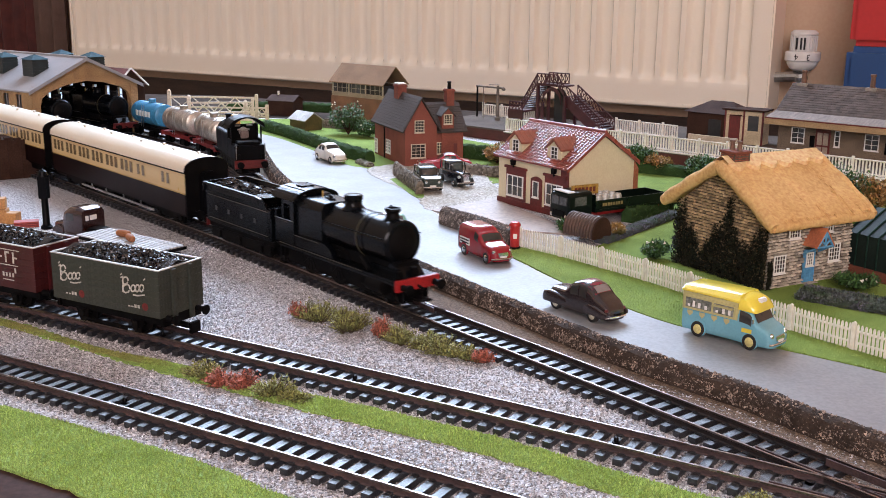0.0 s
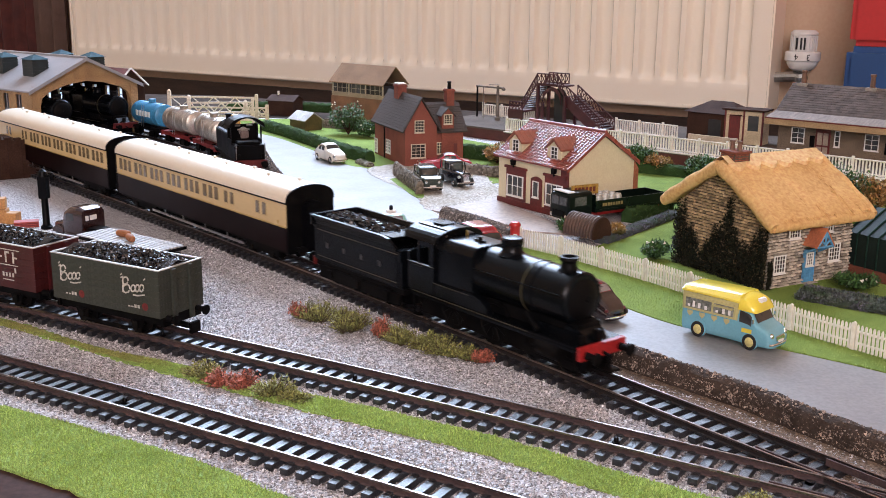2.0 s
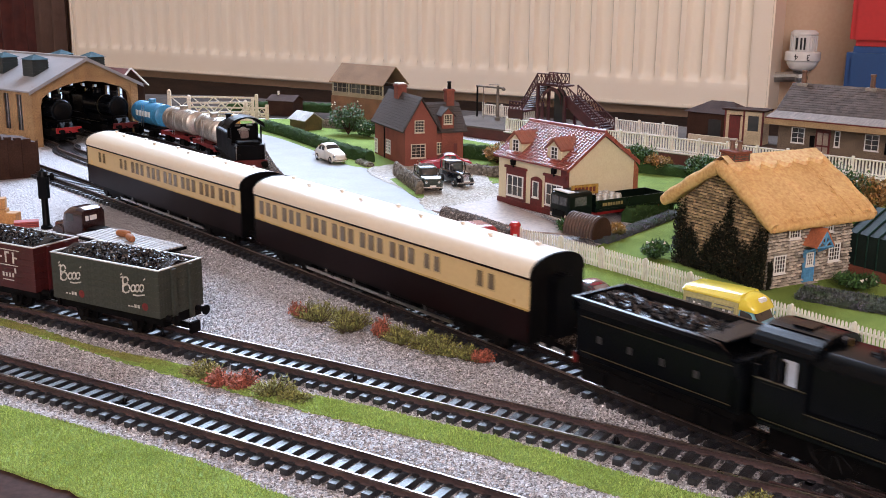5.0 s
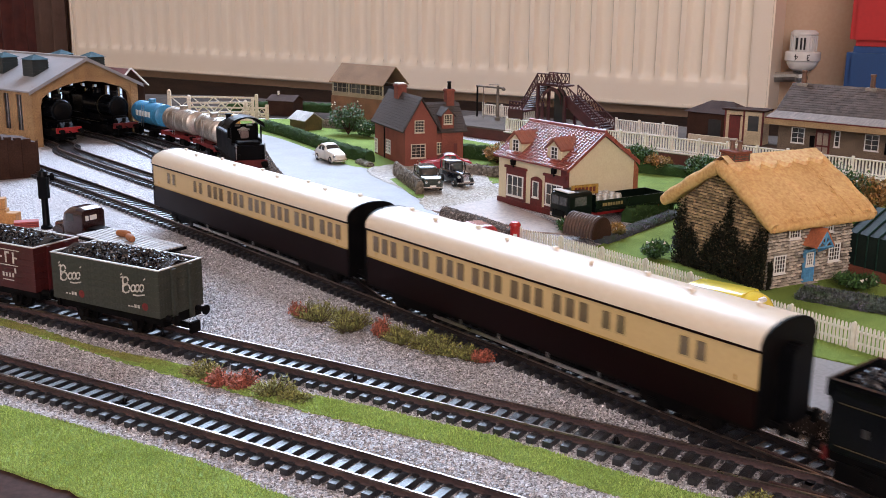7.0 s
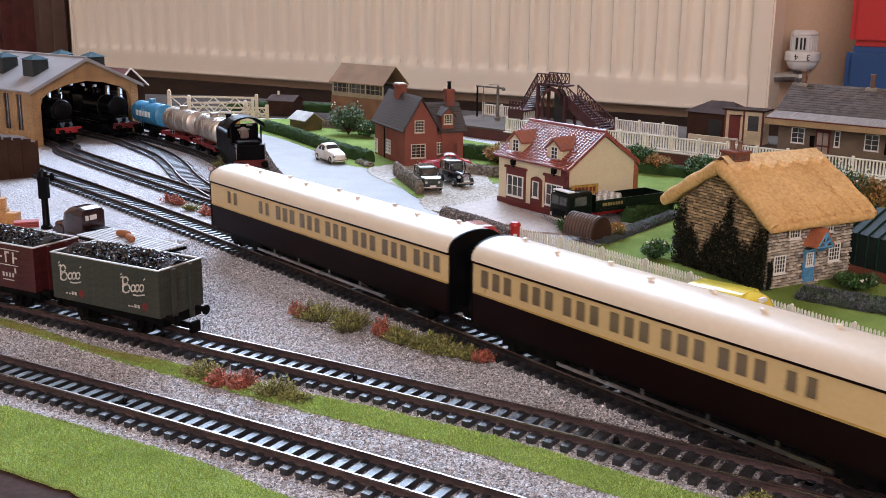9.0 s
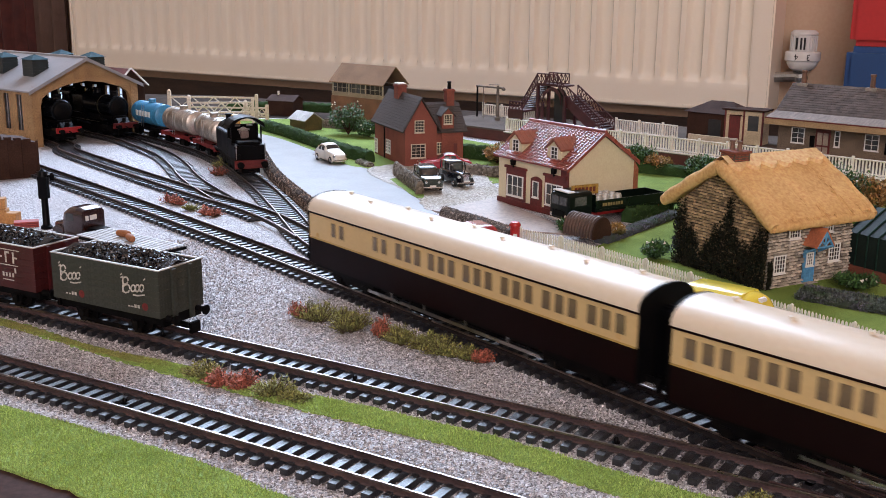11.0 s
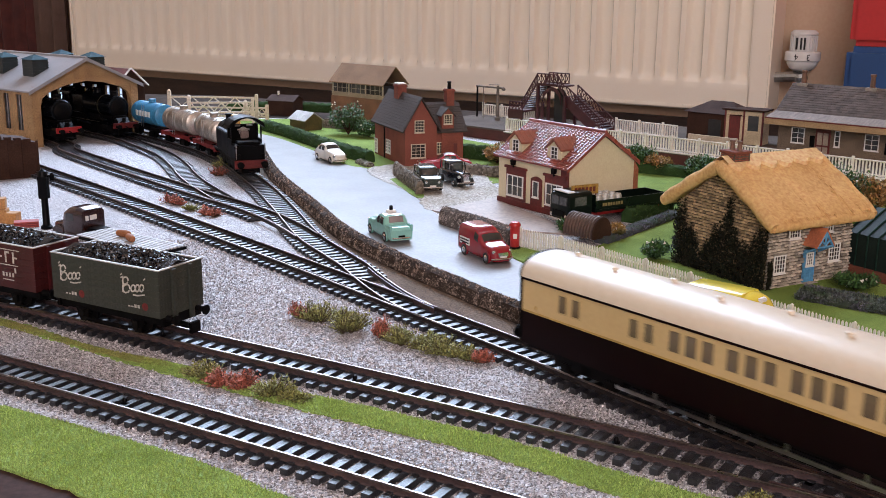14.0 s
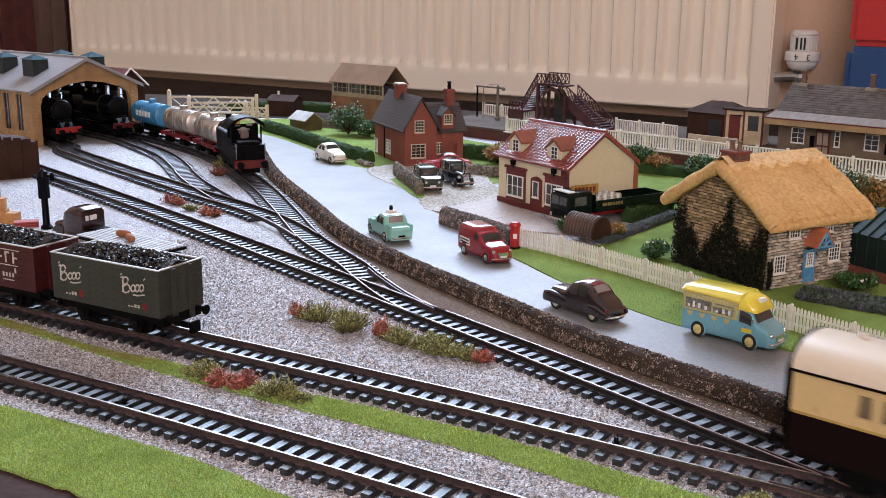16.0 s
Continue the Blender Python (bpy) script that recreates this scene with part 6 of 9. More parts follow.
for i in range(6):
    bars.box(-10.5 + i * 3.6, -8.2 + i * 3.6, -0.95, -0.65, 26, 30)
part("letter_bars", bars, MAROON, sg)

# ---- red brick house with slate roofs ----
BRICKR = paint("brick_house_wall", (0.25, 0.078, 0.052), 0.8, 0, (0.18, 0.055, 0.04), 60, 1200, 0.4, 0.8, 0.3, fine_mix=0.35)
SLATE = paint("dark_slate", (0.075, 0.06, 0.053), 0.75, 0, (0.05, 0.04, 0.036), 60, 900, 0.2, 0.8, 0.2, vary=0.3)
SLATE_I = paint("dark_slate_run", (0.075, 0.06, 0.053), 0.75, 0, (0.05, 0.04, 0.036), 60, 900, 0.2, 0.8, 0.2, vary=0.3, island=True)
red = thing("brick_house", "red brick house with dark slate gabled roofs", "house", mm(-41.2, 1103, 0, 22.3))
part("wall", gable_block(0, 36, 0, 100, 42, 70, "y"), BRICKR, red, "red brick main wing")
part("wing_wall", gable_block(35.5, 72, 12, 58, 37, 60, "x"), BRICKR, red, "red brick side wing")


def pitched(x0, x1, y0, y1, ze, zr, axis, over=3.5, th=1.3):
    f = Form()
    if axis == "y":
        xm = (x0 + x1) / 2
        k = (zr - ze) / (xm - x0)
        for s, e in ((1, x0 - over), (-1, x1 + over)):
            z = ze - over * k
            f.add([(e, y0 - over, z), (xm, y0 - over, zr), (xm, y1 + over, zr), (e, y1 + over, z), (e, y0 - over, z + th), (xm, y0 - over, zr + th), (xm, y1 + over, zr + th), (e, y1 + over, z + th)], [(0, 1, 2, 3), (4, 5, 6, 7), (0, 1, 5, 4), (1, 2, 6, 5), (2, 3, 7, 6), (3, 0, 4, 7)])
    else:
        ym = (y0 + y1) / 2
        k = (zr - ze) / (ym - y0)
        for e in (y0 - over, y1 + over):
            z = ze - over * k
            f.add([(x0 - over, e, z), (x0 - over, ym, zr), (x1 + over, ym, zr), (x1 + over, e, z), (x0 - over, e, z + th), (x0 - over, ym, zr + th), (x1 + over, ym, zr + th), (x1 + over, e, z + th)], [(0, 1, 2, 3), (4, 5, 6, 7), (0, 1, 5, 4), (1, 2, 6, 5), (2, 3, 7, 6), (3, 0, 4, 7)])
    return f


rr_ = part("roof", pitched(0, 36, 0, 100, 42, 71.5, "y"), SLATE, red, "dark slate main roof")
k = 29.5 / 18
zl = 42 - 3.5 * k
tile_slope(rr_, (-3.5, 103.5, zl + 1.3), (-3.5, -3.5, zl + 1.3), (21.5, 0, 71.5 - zl), math.hypot(21.5, 71.5 - zl), 13, 5.2, SLATE_I, 0.5, "slate", limit=300, jitter=0.05)
rw = part("wing_roof", pitched(37, 72, 12, 58, 37, 62, "x"), SLATE, red, "dark slate side roof")
k = 25 / 23
zl = 37 - 3.5 * k
tile_slope(rw, (33.5, 8.5, zl + 1.3), (75.5, 8.5, zl + 1.3), (0, 26.5, 62 - zl), math.hypot(26.5, 62 - zl), 12, 5.2, SLATE_I, 0.5, "slate", limit=300, jitter=0.05)
dm = part("dormer", gable_block(46, 60, 10.5, 30, 52, 59, "y"), BRICKR, red, "small brick dormer")
part("dormer_roof", pitched(46, 60, 10.5, 30, 52, 59, "y", 1.6), SLATE, dm)
for (x, z, w, h, y) in ((11, 36.5, 10, 12, 0), (7, 9.5, 15.5, 14, 0), (41, 10.5, 8.5, 12, 12), (48.5, 43, 9, 9.5, 10.5)):
    wall_window(red, x, z, w, h, mm(0, y - 0.1), 3, 4, paint("cream_window_frame", (0.66, 0.58, 0.44), 0.5), 0.7)
part("door", Form().box(56, 65, 11.5, 12.4, 0.5, 21), MAROON, red, "dark red door", 0.2)
for y, z, w in ((60, 8, 13), (99, 4, 9)):
    wall_window(red, 0, z, w, 14, mm(-0.1, y, 0, -90), 3, 4, None, 0.7)
part("drainpipe", Form().rod((-0.8, 65, 0.3), (-0.8, 65, 40), 0.8, n=8), FRAMES, red)
for x0, x1, y0, y1, z0, z1 in ((13, 23, 58, 72, 62, 82), (60, 69, 31, 40, 55, 78)):
    cb = part("chimney", Form().box(x0, x1, y0, y1, z0, z1).box(x0 - 0.8, x1 + 0.8, y0 - 0.8, y1 + 0.8, z1 - 3, z1 - 1), BRICKR, red, "brick chimney stack", 0.2)
    part("chimney_pot" if x0 > 40 else "flaunching", Form().box(x0 + 0.5, x1 - 0.5, y0 + 0.5, y1 - 0.5, z1, z1 + 1.2) if x0 < 40 else Form().lathe(((x0 + x1) / 2, (y0 + y1) / 2, z1), (0, 0, 1), [(2.2, 0), (1.9, 6), (2.3, 6.5), (2.2, 8), (1.4, 8)], 10), FRAMES if x0 > 40 else WHITE, cb)

# ---- white picket fences ----
FENCEW = paint("fence_white", (0.82, 0.79, 0.73), 0.5, 0, (0.66, 0.61, 0.53), 80, 700, 0.1, vary=0.08)


def picket_fence(name, line, z, h, pitch, label, post_every=12, slim=1.5):
    c = thing(name, label, "fence", mm(0, 0))
    line = smooth_line(line, 2.0)
    arc = [0.0]
    for (x0, y0), (x1, y1) in zip(line, line[1:]):
        arc.append(arc[-1] + math.hypot(x1 - x0, y1 - y0))
    pk = mesh_of("picket", Form().prism([(-slim / 2, 0.5), (slim / 2, 0.5), (slim / 2, h - 1), (0, h), (-slim / 2, h - 1)], -0.35, 0.35, "y"), FENCEW)
    po = mesh_of("post", Form().box(-1.05, 1.05, -0.8, 0.8, 0, h + 0.4).prism([(-1.05, h + 0.4), (1.05, h + 0.4), (0, h + 1.2)], -0.8, 0.8, "y"), FENCEW)
    n = int(arc[-1] / pitch)
    for i in range(n):
        s = i * pitch
        x, y, a = along(line, max(s, 0.01))
        part("post" if i % post_every == 0 else "picket", po if i % post_every == 0 else pk, None, c, at=mm(x, y, z, a + RND.uniform(-1, 1)))
    for zz in (0.28, 0.72):
        a_, b_ = offset_line(line, 0.4), offset_line(line, 1.1)
        part("rail", Form().loft([[(*p, z + h * zz - 0.6), (*q, z + h * zz - 0.6), (*q, z + h * zz + 0.6), (*p, z + h * zz + 0.6)] for p, q in zip(a_, b_)]), FENCEW, c)
    return c


picket_fence("picket_fence", [(56, 746), (86, 714), (131, 656), (149, 629), (194, 556), (228, 510), (262, 466)], 0.8, 14.5, 2.3, "white picket fence along the grass verge", 17, 1.2)
pbx = thing("pillar_box", "small red pillar box at the end of the fence", "post box", mm(52, 741))
part("body", Form().lathe((0, 0, 0.5), (0, 0, 1), [(4.0, 0), (4.0, 1.5), (3.5, 2), (3.5, 17), (4.2, 17.4), (4.2, 18.6), (3.0, 20.2), (0, 20.8)], 16), paint("post_red", (0.45, 0.02, 0.02), 0.4), pbx, smooth=True)
part("base", Form().lathe((0, 0, 0), (0, 0, 1), [(4.3, 0), (4.3, 2.5), (4.0, 2.6)], 16), FRAMES, pbx)
part("notice", Form().box(-1.4, 1.4, -3.9, -3.4, 9, 12.5), WHITE, pbx)

# ---- engine shed with two engines inside ----
SHEDBRICK = paint("golden_brick", (0.45, 0.28, 0.13), 0.8, 0, (0.27, 0.165, 0.085), 70, 900, 0.5, 0.8, 0.3, fine_mix=0.5)
SHEDROOF = paint("pale_sheet_roof", (0.34, 0.33, 0.34), 0.35, 0, (0.26, 0.25, 0.26), 25, 500, 0.08, 0.8, 0.5, fine_mix=0.1)
LOUVRE = paint("dark_louvre", (0.018, 0.026, 0.026), 0.5, 0, (0.012, 0.018, 0.018), 60, 600, 0.1)
LOUVCAP = paint("blue_grey_cap", (0.045, 0.085, 0.10), 0.85, 0, (0.035, 0.065, 0.08), 60, 600, 0.05, gloss=0.1)
FROST = bpy.data.materials.new("frosted_glazing")
FROST.use_nodes = True
tl = FROST.node_tree.nodes.new("ShaderNodeBsdfTranslucent")
tl.inputs[0].default_value = (0.8, 0.84, 0.9, 1)
FROST.node_tree.links.new(tl.outputs[0], FROST.node_tree.nodes["Material Output"].inputs[0])
shed = thing("engine_shed", "golden brick engine shed with roof ventilators", "shed", mm(-476, 1212, 0, 52.3))
SW, SL, SE, SR = 146.0, 230.0, 66.0, 99.0
for x0, x1 in ((0, 11), (SW - 11, SW)):
    part("pillar", Form().box(x0, x1, -1, 7, 0, SE), SHEDBRICK, shed, "brick corner pillar", 0.5)
pts = [(11, 46), (14, 56), (24, 63), (48, 70), (73, 73), (98, 70), (122, 63), (132, 56), (135, 46)]
f = Form()
top = [(x, SE + (SR - SE) * (1 - abs(x - 73) / 73)) for x, z in pts]
f.loft([[(x, 0, z), (x, 5, z), (x, 5, tz), (x, 0, tz)] for (x, z), (_, tz) in zip(pts, top)])
f.box(4, 11, 0, 5, 46, SE + 4).box(135, 142, 0, 5, 46, SE + 4)
part("gable", f, SHEDBRICK, shed, "brick gable over the wide entrance")
for x0, x1 in ((0.5, 5), (SW - 5, SW - 0.5)):
    f = Form()
    y = 7
    while y < SL:
        f.box(x0, x1, y, y + 15, 0, SE)
        f.box(x0, x1, y + 15, y + 27, 0, 18)
        f.box(x0, x1, y + 15, y + 27, 60, SE)
        y += 27
    part("side_wall", f, SHEDBRICK, shed, "brick side wall with arched windows")
y = 7 + 15
while y < SL:
    for x in (2, SW - 2):
        part("window", Form().box(x - 0.2, x + 0.2, y, y + 12, 18, 60), FROST, shed, "tall shed window")
        b_ = Form().box(x - 0.7, x + 0.7, y + 5.6, y + 6.4, 18, 60)
        for z in (26, 34, 42, 50):
            b_.box(x - 0.7, x + 0.7, y, y + 12, z - 0.3, z + 0.3)
        part("window_bars", b_, SHEDROOF, shed)
    y += 27
sroof = pitched(0, SW, 0, SL, SE, SR, "y", 5.0, 1.8)
sr_ = part("roof", sroof, SHEDROOF, shed, "pale grey sheeted roof")
f = Form()
for s, e in ((1, -5.5), (-1, SW + 5.5)):
    z = SE - 5.5 * (SR - SE) / 73
    f.add([(e, -5.6, z - 2), (73, -5.6, SR - 2), (73, -4.9, SR - 2), (e, -4.9, z - 2), (e, -5.6, z + 2), (73, -5.6, SR + 2.2), (73, -4.9, SR + 2.2), (e, -4.9, z + 2)], [(0, 1, 2, 3), (4, 5, 6, 7), (0, 1, 5, 4), (1, 2, 6, 5), (2, 3, 7, 6), (3, 0, 4, 7)])
part("bargeboard", f, SHEDROOF, sr_, "grey bargeboard")
part("ridge", Form().rod((73, -5, SR + 2), (73, SL + 5, SR + 2), 1.4, n=8), SHEDROOF, sr_)
for x, yy in ((34, 42), (34, 108), (112, 42), (112, 108)):
    zb = SE + (SR - SE) * (1 - abs(x - 73) / 73)
    lv = part("ventilator", Form().box(x - 10, x + 10, yy - 11, yy + 11, zb - 8, zb + 17), LOUVRE, shed, "dark louvred roof ventilator")
    part("cap", Form().add([(x - 12, yy - 13, zb + 17), (x + 12, yy - 13, zb + 17), (x + 12, yy + 13, zb + 17), (x - 12, yy + 13, zb + 17), (x, yy, zb + 23)], [(0, 1, 4), (1, 2, 4), (2, 3, 4), (3, 0, 4), (3, 2, 1, 0)]), LOUVCAP, lv, "blue-grey pyramid cap")
    sl_ = Form()
    for k in range(5):
        sl_.box(x - 10.6, x + 10.6, yy - 11.6, yy - 10.9, zb + k * 3.2, zb + k * 3.2 + 1.2).box(x - 10.6, x - 9.9, yy - 11, yy + 11, zb + k * 3.2, zb + k * 3.2 + 1.2)
    part("slats", sl_, LOUVRE, lv)
part("rear_wall", Form().box(5, SW - 5, SL - 5, SL, 0, 40), SHEDBRICK, shed)
# Lining added in dark maroon; its colour carries the shed's inner shade.
INNER = paint("shaded_inner_boards", (0.028, 0.012, 0.010), 0.85, 0, (0.018, 0.008, 0.007), 40, 700, 0.3, gloss=0.1)
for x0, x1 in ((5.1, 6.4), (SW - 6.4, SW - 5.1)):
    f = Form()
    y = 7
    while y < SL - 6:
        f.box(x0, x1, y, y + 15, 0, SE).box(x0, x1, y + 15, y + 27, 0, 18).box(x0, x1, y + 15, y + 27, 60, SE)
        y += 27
    part("wall_lining", f, INNER, shed, "dark maroon boarding added for the shed's inside shade")
part("roof_lining", Form().add([(6, 1, SE), (73, 1, SR - 2.4), (140, 1, SE), (6, SL, SE), (73, SL, SR - 2.4), (140, SL, SE), (6, 1, SE - 1.2), (73, 1, SR - 3.8), (140, 1, SE - 1.2), (6, SL, SE - 1.2), (73, SL, SR - 3.8), (140, SL, SE - 1.2)], [(0, 1, 4, 3), (1, 2, 5, 4), (6, 9, 10, 7), (7, 10, 11, 8), (0, 6, 7, 1), (1, 7, 8, 2), (3, 4, 10, 9), (4, 5, 11, 10), (0, 3, 9, 6), (2, 8, 11, 5)]), INNER, shed, "roof underside darkened for the shed's inside shade")


def line_at_y(line, y):
    """How far along a line its first point lies that is nearer than y."""
    g = 0.0
    for (x0, y0), (x1, y1) in zip(line, line[1:]):
        if y1 < y:
            return g
        g += math.hypot(x1 - x0, y1 - y0)
    return g


sh1 = engine("black locomotive with a red beam in the shed mouth")
sh1.matrix_basis = on_track(LINE_F, line_at_y(LINE_F, 1208) - 72)
# Darker copy of the beam red, with the shed's shade painted in.
SHADED_BEAM = paint("shaded_red_beam", (0.12, 0.012, 0.012), 0.5)
sh2 = engine("black locomotive inside the shed, its red beam darkened for shade", beam=SHADED_BEAM)
sh2.matrix_basis = on_track(LINE_E, line_at_y(LINE_E, 1256) - 72)

# ---- tank engine and tank wagons on the siding ----
def tank_engine(at):
    c = thing("tank_locomotive", "black tank locomotive standing bunker first with a red beam", "locomotive", at)
    part("frames", Form().box(-52, 52, -9, 9, 9, 20).box(-54, 54, -15, 15, 20, 22), FRAMES, c)
    part("bunker", Form().box(30, 53, -15, 15, 22, 36).box(34, 50, -11, 11, 36, 39), BLACKPL, c, "black coal bunker", 0.8)
    f = Form().box(18, 19.2, -15, 15, 22, 53)
    for s in (-1, 1):
        f.box(18, 38, min(s * 15, s * 14), max(s * 15, s * 14), 22, 40).box(18, 22, min(s * 15, s * 14), max(s * 15, s * 14), 40, 53).box(35, 38, min(s * 15, s * 14), max(s * 15, s * 14), 40, 53)
    part("cab", f, BLACKPL, c, "open-backed black cab", 0.3)
    roof = Form().prism([(17.5 * math.cos(math.pi * i / 12), 52 + 10 * math.sin(math.pi * i / 12)) for i in range(13)] + [(-16.7 + 33.4 * i / 12, 51.6 + 9.3 * math.sin(math.pi * i / 12)) for i in range(13)], 14, 42, "x")
    part("cab_roof", roof, BLACKPL, c, "arched black cab roof", 0.3)
    part("boiler", Form().lathe((18, 0, 38), (-1, 0, 0), [(12, 0), (12, 50), (12.6, 50.1), (12.6, 68), (0, 69)], 22), BLACKPL, c, smooth=True)
    part("side_tank", Form().box(-40, 18, -15, -8, 22, 44).box(-40, 18, 8, 15, 22, 44), BLACKPL, c, "", 0.8)
    part("chimney", Form().lathe((-44, 0, 49), (0, 0, 1), [(5, 0), (3.6, 2), (3.5, 5), (4.4, 6), (4.2, 7.5), (3, 7.6)], 14), BLACKPL, c, smooth=True)
    part("dome", Form().lathe((-14, 0, 49), (0, 0, 1), [(6, 0), (5, 2), (5, 7), (3.5, 9.4), (0, 10)], 14), BRASS, c, smooth=True)
    part("backhead_fittings", Form().lathe((22, 0, 46), (1, 0, 0), [(4.4, 0), (4.4, 2), (0, 2.1)], 14).rod((24, -6, 48), (24, 6, 48), 0.8).rod((24, -8, 52), (24, -3, 52), 0.9).rod((24, 3, 52), (24, 9, 52), 0.9), STEEL, c, "bright cab fittings")
    part("crew_seat_box", Form().box(26, 30, -4, 4, 40, 47), paint("pale_cab_box", (0.22, 0.16, 0.14), 0.7), c, "", 0.8)
    part("buffer_beam", Form().box(53, 55, -16, 16, 14, 22), paint("worn_red_beam", (0.14, 0.012, 0.012), 0.5), c, "red buffer beam", 0.3)
    for y in (-11.5, 11.5):
        part("buffer", Form().lathe((55, y, 18.5), (1, 0, 0), [(2.2, 0), (1.8, 4), (1.1, 4.1), (1.1, 7), (3.4, 7.1), (3.4, 8), (0, 8.2)], 12), FRAMES, c)
    part("lamp", Form().box(53.5, 56, -13, -10, 23, 28).box(53.5, 56, 10, 13, 23, 28), FRAMES, c, "black lamp irons", 0.4)
    part("handrail", Form().rod((54, -14, 23), (54, -14, 38), 0.5, n=6).rod((54, 14, 23), (54, 14, 38), 0.5, n=6), STEEL, c)
    part("coupling", Form().box(54, 63, -3.5, 3.5, 11, 12.4), FRAMES, c)
    for x in (-34, -8, 20):
        wheelset(c, x, 10)
    return c


dd = line_at_y(LINE_D, 992)
tank_engine(on_track(LINE_D, dd - 60))


def tanker(m, sole, label, at, band):
    c = thing("tank_wagon", label, "wagon", at, "tank wagons on the siding")
    part("underframe", Form().box(-37, 37, -12, 12, 14, 18.5).box(-38, -36, -14, 14, 13.5, 19).box(36, 38, -14, 14, 13.5, 19), sole, c, "", 0.3)
    part("tank", Form().lathe((-35, 0, 33), (1, 0, 0), [(0, 0), (11, 0.6), (13.4, 2.5), (13.6, 4), (13.6, 66), (13.4, 67.5), (11, 69.4), (0, 70)], 26), m, c, "cylindrical tank", smooth=True)
    f = Form()
    for x in (-22, 0, 22):
        f.lathe((x - 0.8, 0, 33), (1, 0, 0), [(13.5, 0), (14.0, 0.01), (14.0, 1.6), (13.5, 1.61)], 26)
    part("strap", f, m, c)
    part("filler", Form().lathe((0, 0, 46), (0, 0, 1), [(4.5, 0), (4.5, 3.4), (4.9, 3.5), (4.9, 4.6), (0, 5)], 14), m, c, smooth=True)
    part("ladder", Form().rod((-3, -14.5, 18), (-3, -13, 44), 0.4, n=5).rod((3, -14.5, 18), (3, -13, 44), 0.4, n=5).rod((-3, -14.3, 22), (3, -14.3, 22), 0.3, n=5).rod((-3, -14.1, 27), (3, -14.1, 27), 0.3, n=5).rod((-3, -13.9, 32), (3, -13.9, 32), 0.3, n=5).rod((-3, -13.6, 38), (3, -13.6, 38), 0.3, n=5), STEEL, c)
    if band:
        f = Form()
        for k in range(5):
            f.box(-18 + k * 8, -13 + k * 8, -14.2, -13.5, 30.5, 37)
        part("letter_bars", f, band, c, "pale lettering bars")
    for x in (-20, 20):
        wheelset(c, x, 6.8)
        part("axle_guard", Form().box(x - 5, x + 5, -14, -12.4, 8, 15).box(x - 5, x + 5, 12.4, 14, 8, 15), FRAMES, c)
    for s in (-1, 1):
        for y in (-11, 11):
            part("buffer", Form().lathe((s * 38, y, 17.5), (s, 0, 0), [(1.8, 0), (1.0, 4), (2.6, 4.1), (2.6, 5), (0, 5.2)], 10), FRAMES, c)
    return c


SILVER = paint("weathered_silver", (0.66, 0.63, 0.58), 0.34, 0.7, (0.22, 0.17, 0.12), 45, 700, 0.1)
SKYBLUE = paint("bright_blue_tank", (0.05, 0.26, 0.46), 0.35, 0, (0.04, 0.2, 0.36), 50, 600, 0.05)
REDSOLE = paint("red_solebar", (0.22, 0.02, 0.02), 0.5)
tanker(SILVER, REDSOLE, "weathered silver tank wagon on a red frame", on_track(LINE_D, dd - 164), None)
tanker(SILVER, REDSOLE, "weathered silver tank wagon on a red frame", on_track(LINE_D, dd - 252), None)
tanker(SKYBLUE, FRAMES, "bright blue tank wagon with pale lettering bars", on_track(LINE_D, dd - 340), WHITE)

# ---- platform, station, shelter, footbridge ----
DQ, NQ = Vector((0.735, -0.678)), Vector((0.678, 0.735))
AQ = -42.7


def plat(s, off):
    """Along the platform's front edge, and back from it."""
    p = Vector((213, 1158)) + DQ * s + NQ * off
    return p.x, p.y


PLATF = paint("platform_asphalt", (0.13, 0.105, 0.09), 0.9, 0, (0.09, 0.072, 0.062), 25, 700, 0.2, 0.8, gloss=0.12)
PLATW = paint("maroon_platform_brick", (0.10, 0.025, 0.02), 0.6, 0, (0.07, 0.02, 0.016), 60, 900, 0.3)
pf = tagged(new("platform"), "grey station platform with a maroon brick face", "platform", kind="structure")
part("surface", Form().prism([plat(-190, 0.5), plat(420, 0.5), plat(420, 210), plat(-190, 210)], 12.8, 15), PLATF, pf)
part("face_wall", Form().prism([plat(-190, 1), plat(420, 1), plat(420, 209), plat(-190, 209)], 0, 12.8), PLATW, pf, "maroon brick platform wall")
part("edge_coping", Form().prism([plat(-190, -1), plat(420, -1), plat(420, 4), plat(-190, 4)], 14.2, 15.4), FENCEW, pf, "pale platform coping")
pf2 = tagged(new("platform"), "far platform with a maroon face and pale coping", "platform", kind="structure")
part("face_wall", Form().prism([plat(-330, 14), plat(-197, 14), plat(-197, 120), plat(-330, 120)], 0, 12.8), PLATW, pf2, "maroon brick platform wall")
part("surface", Form().prism([plat(-332, 12), plat(-195, 12), plat(-195, 122), plat(-332, 122)], 12.9, 15), PLATF, pf2)


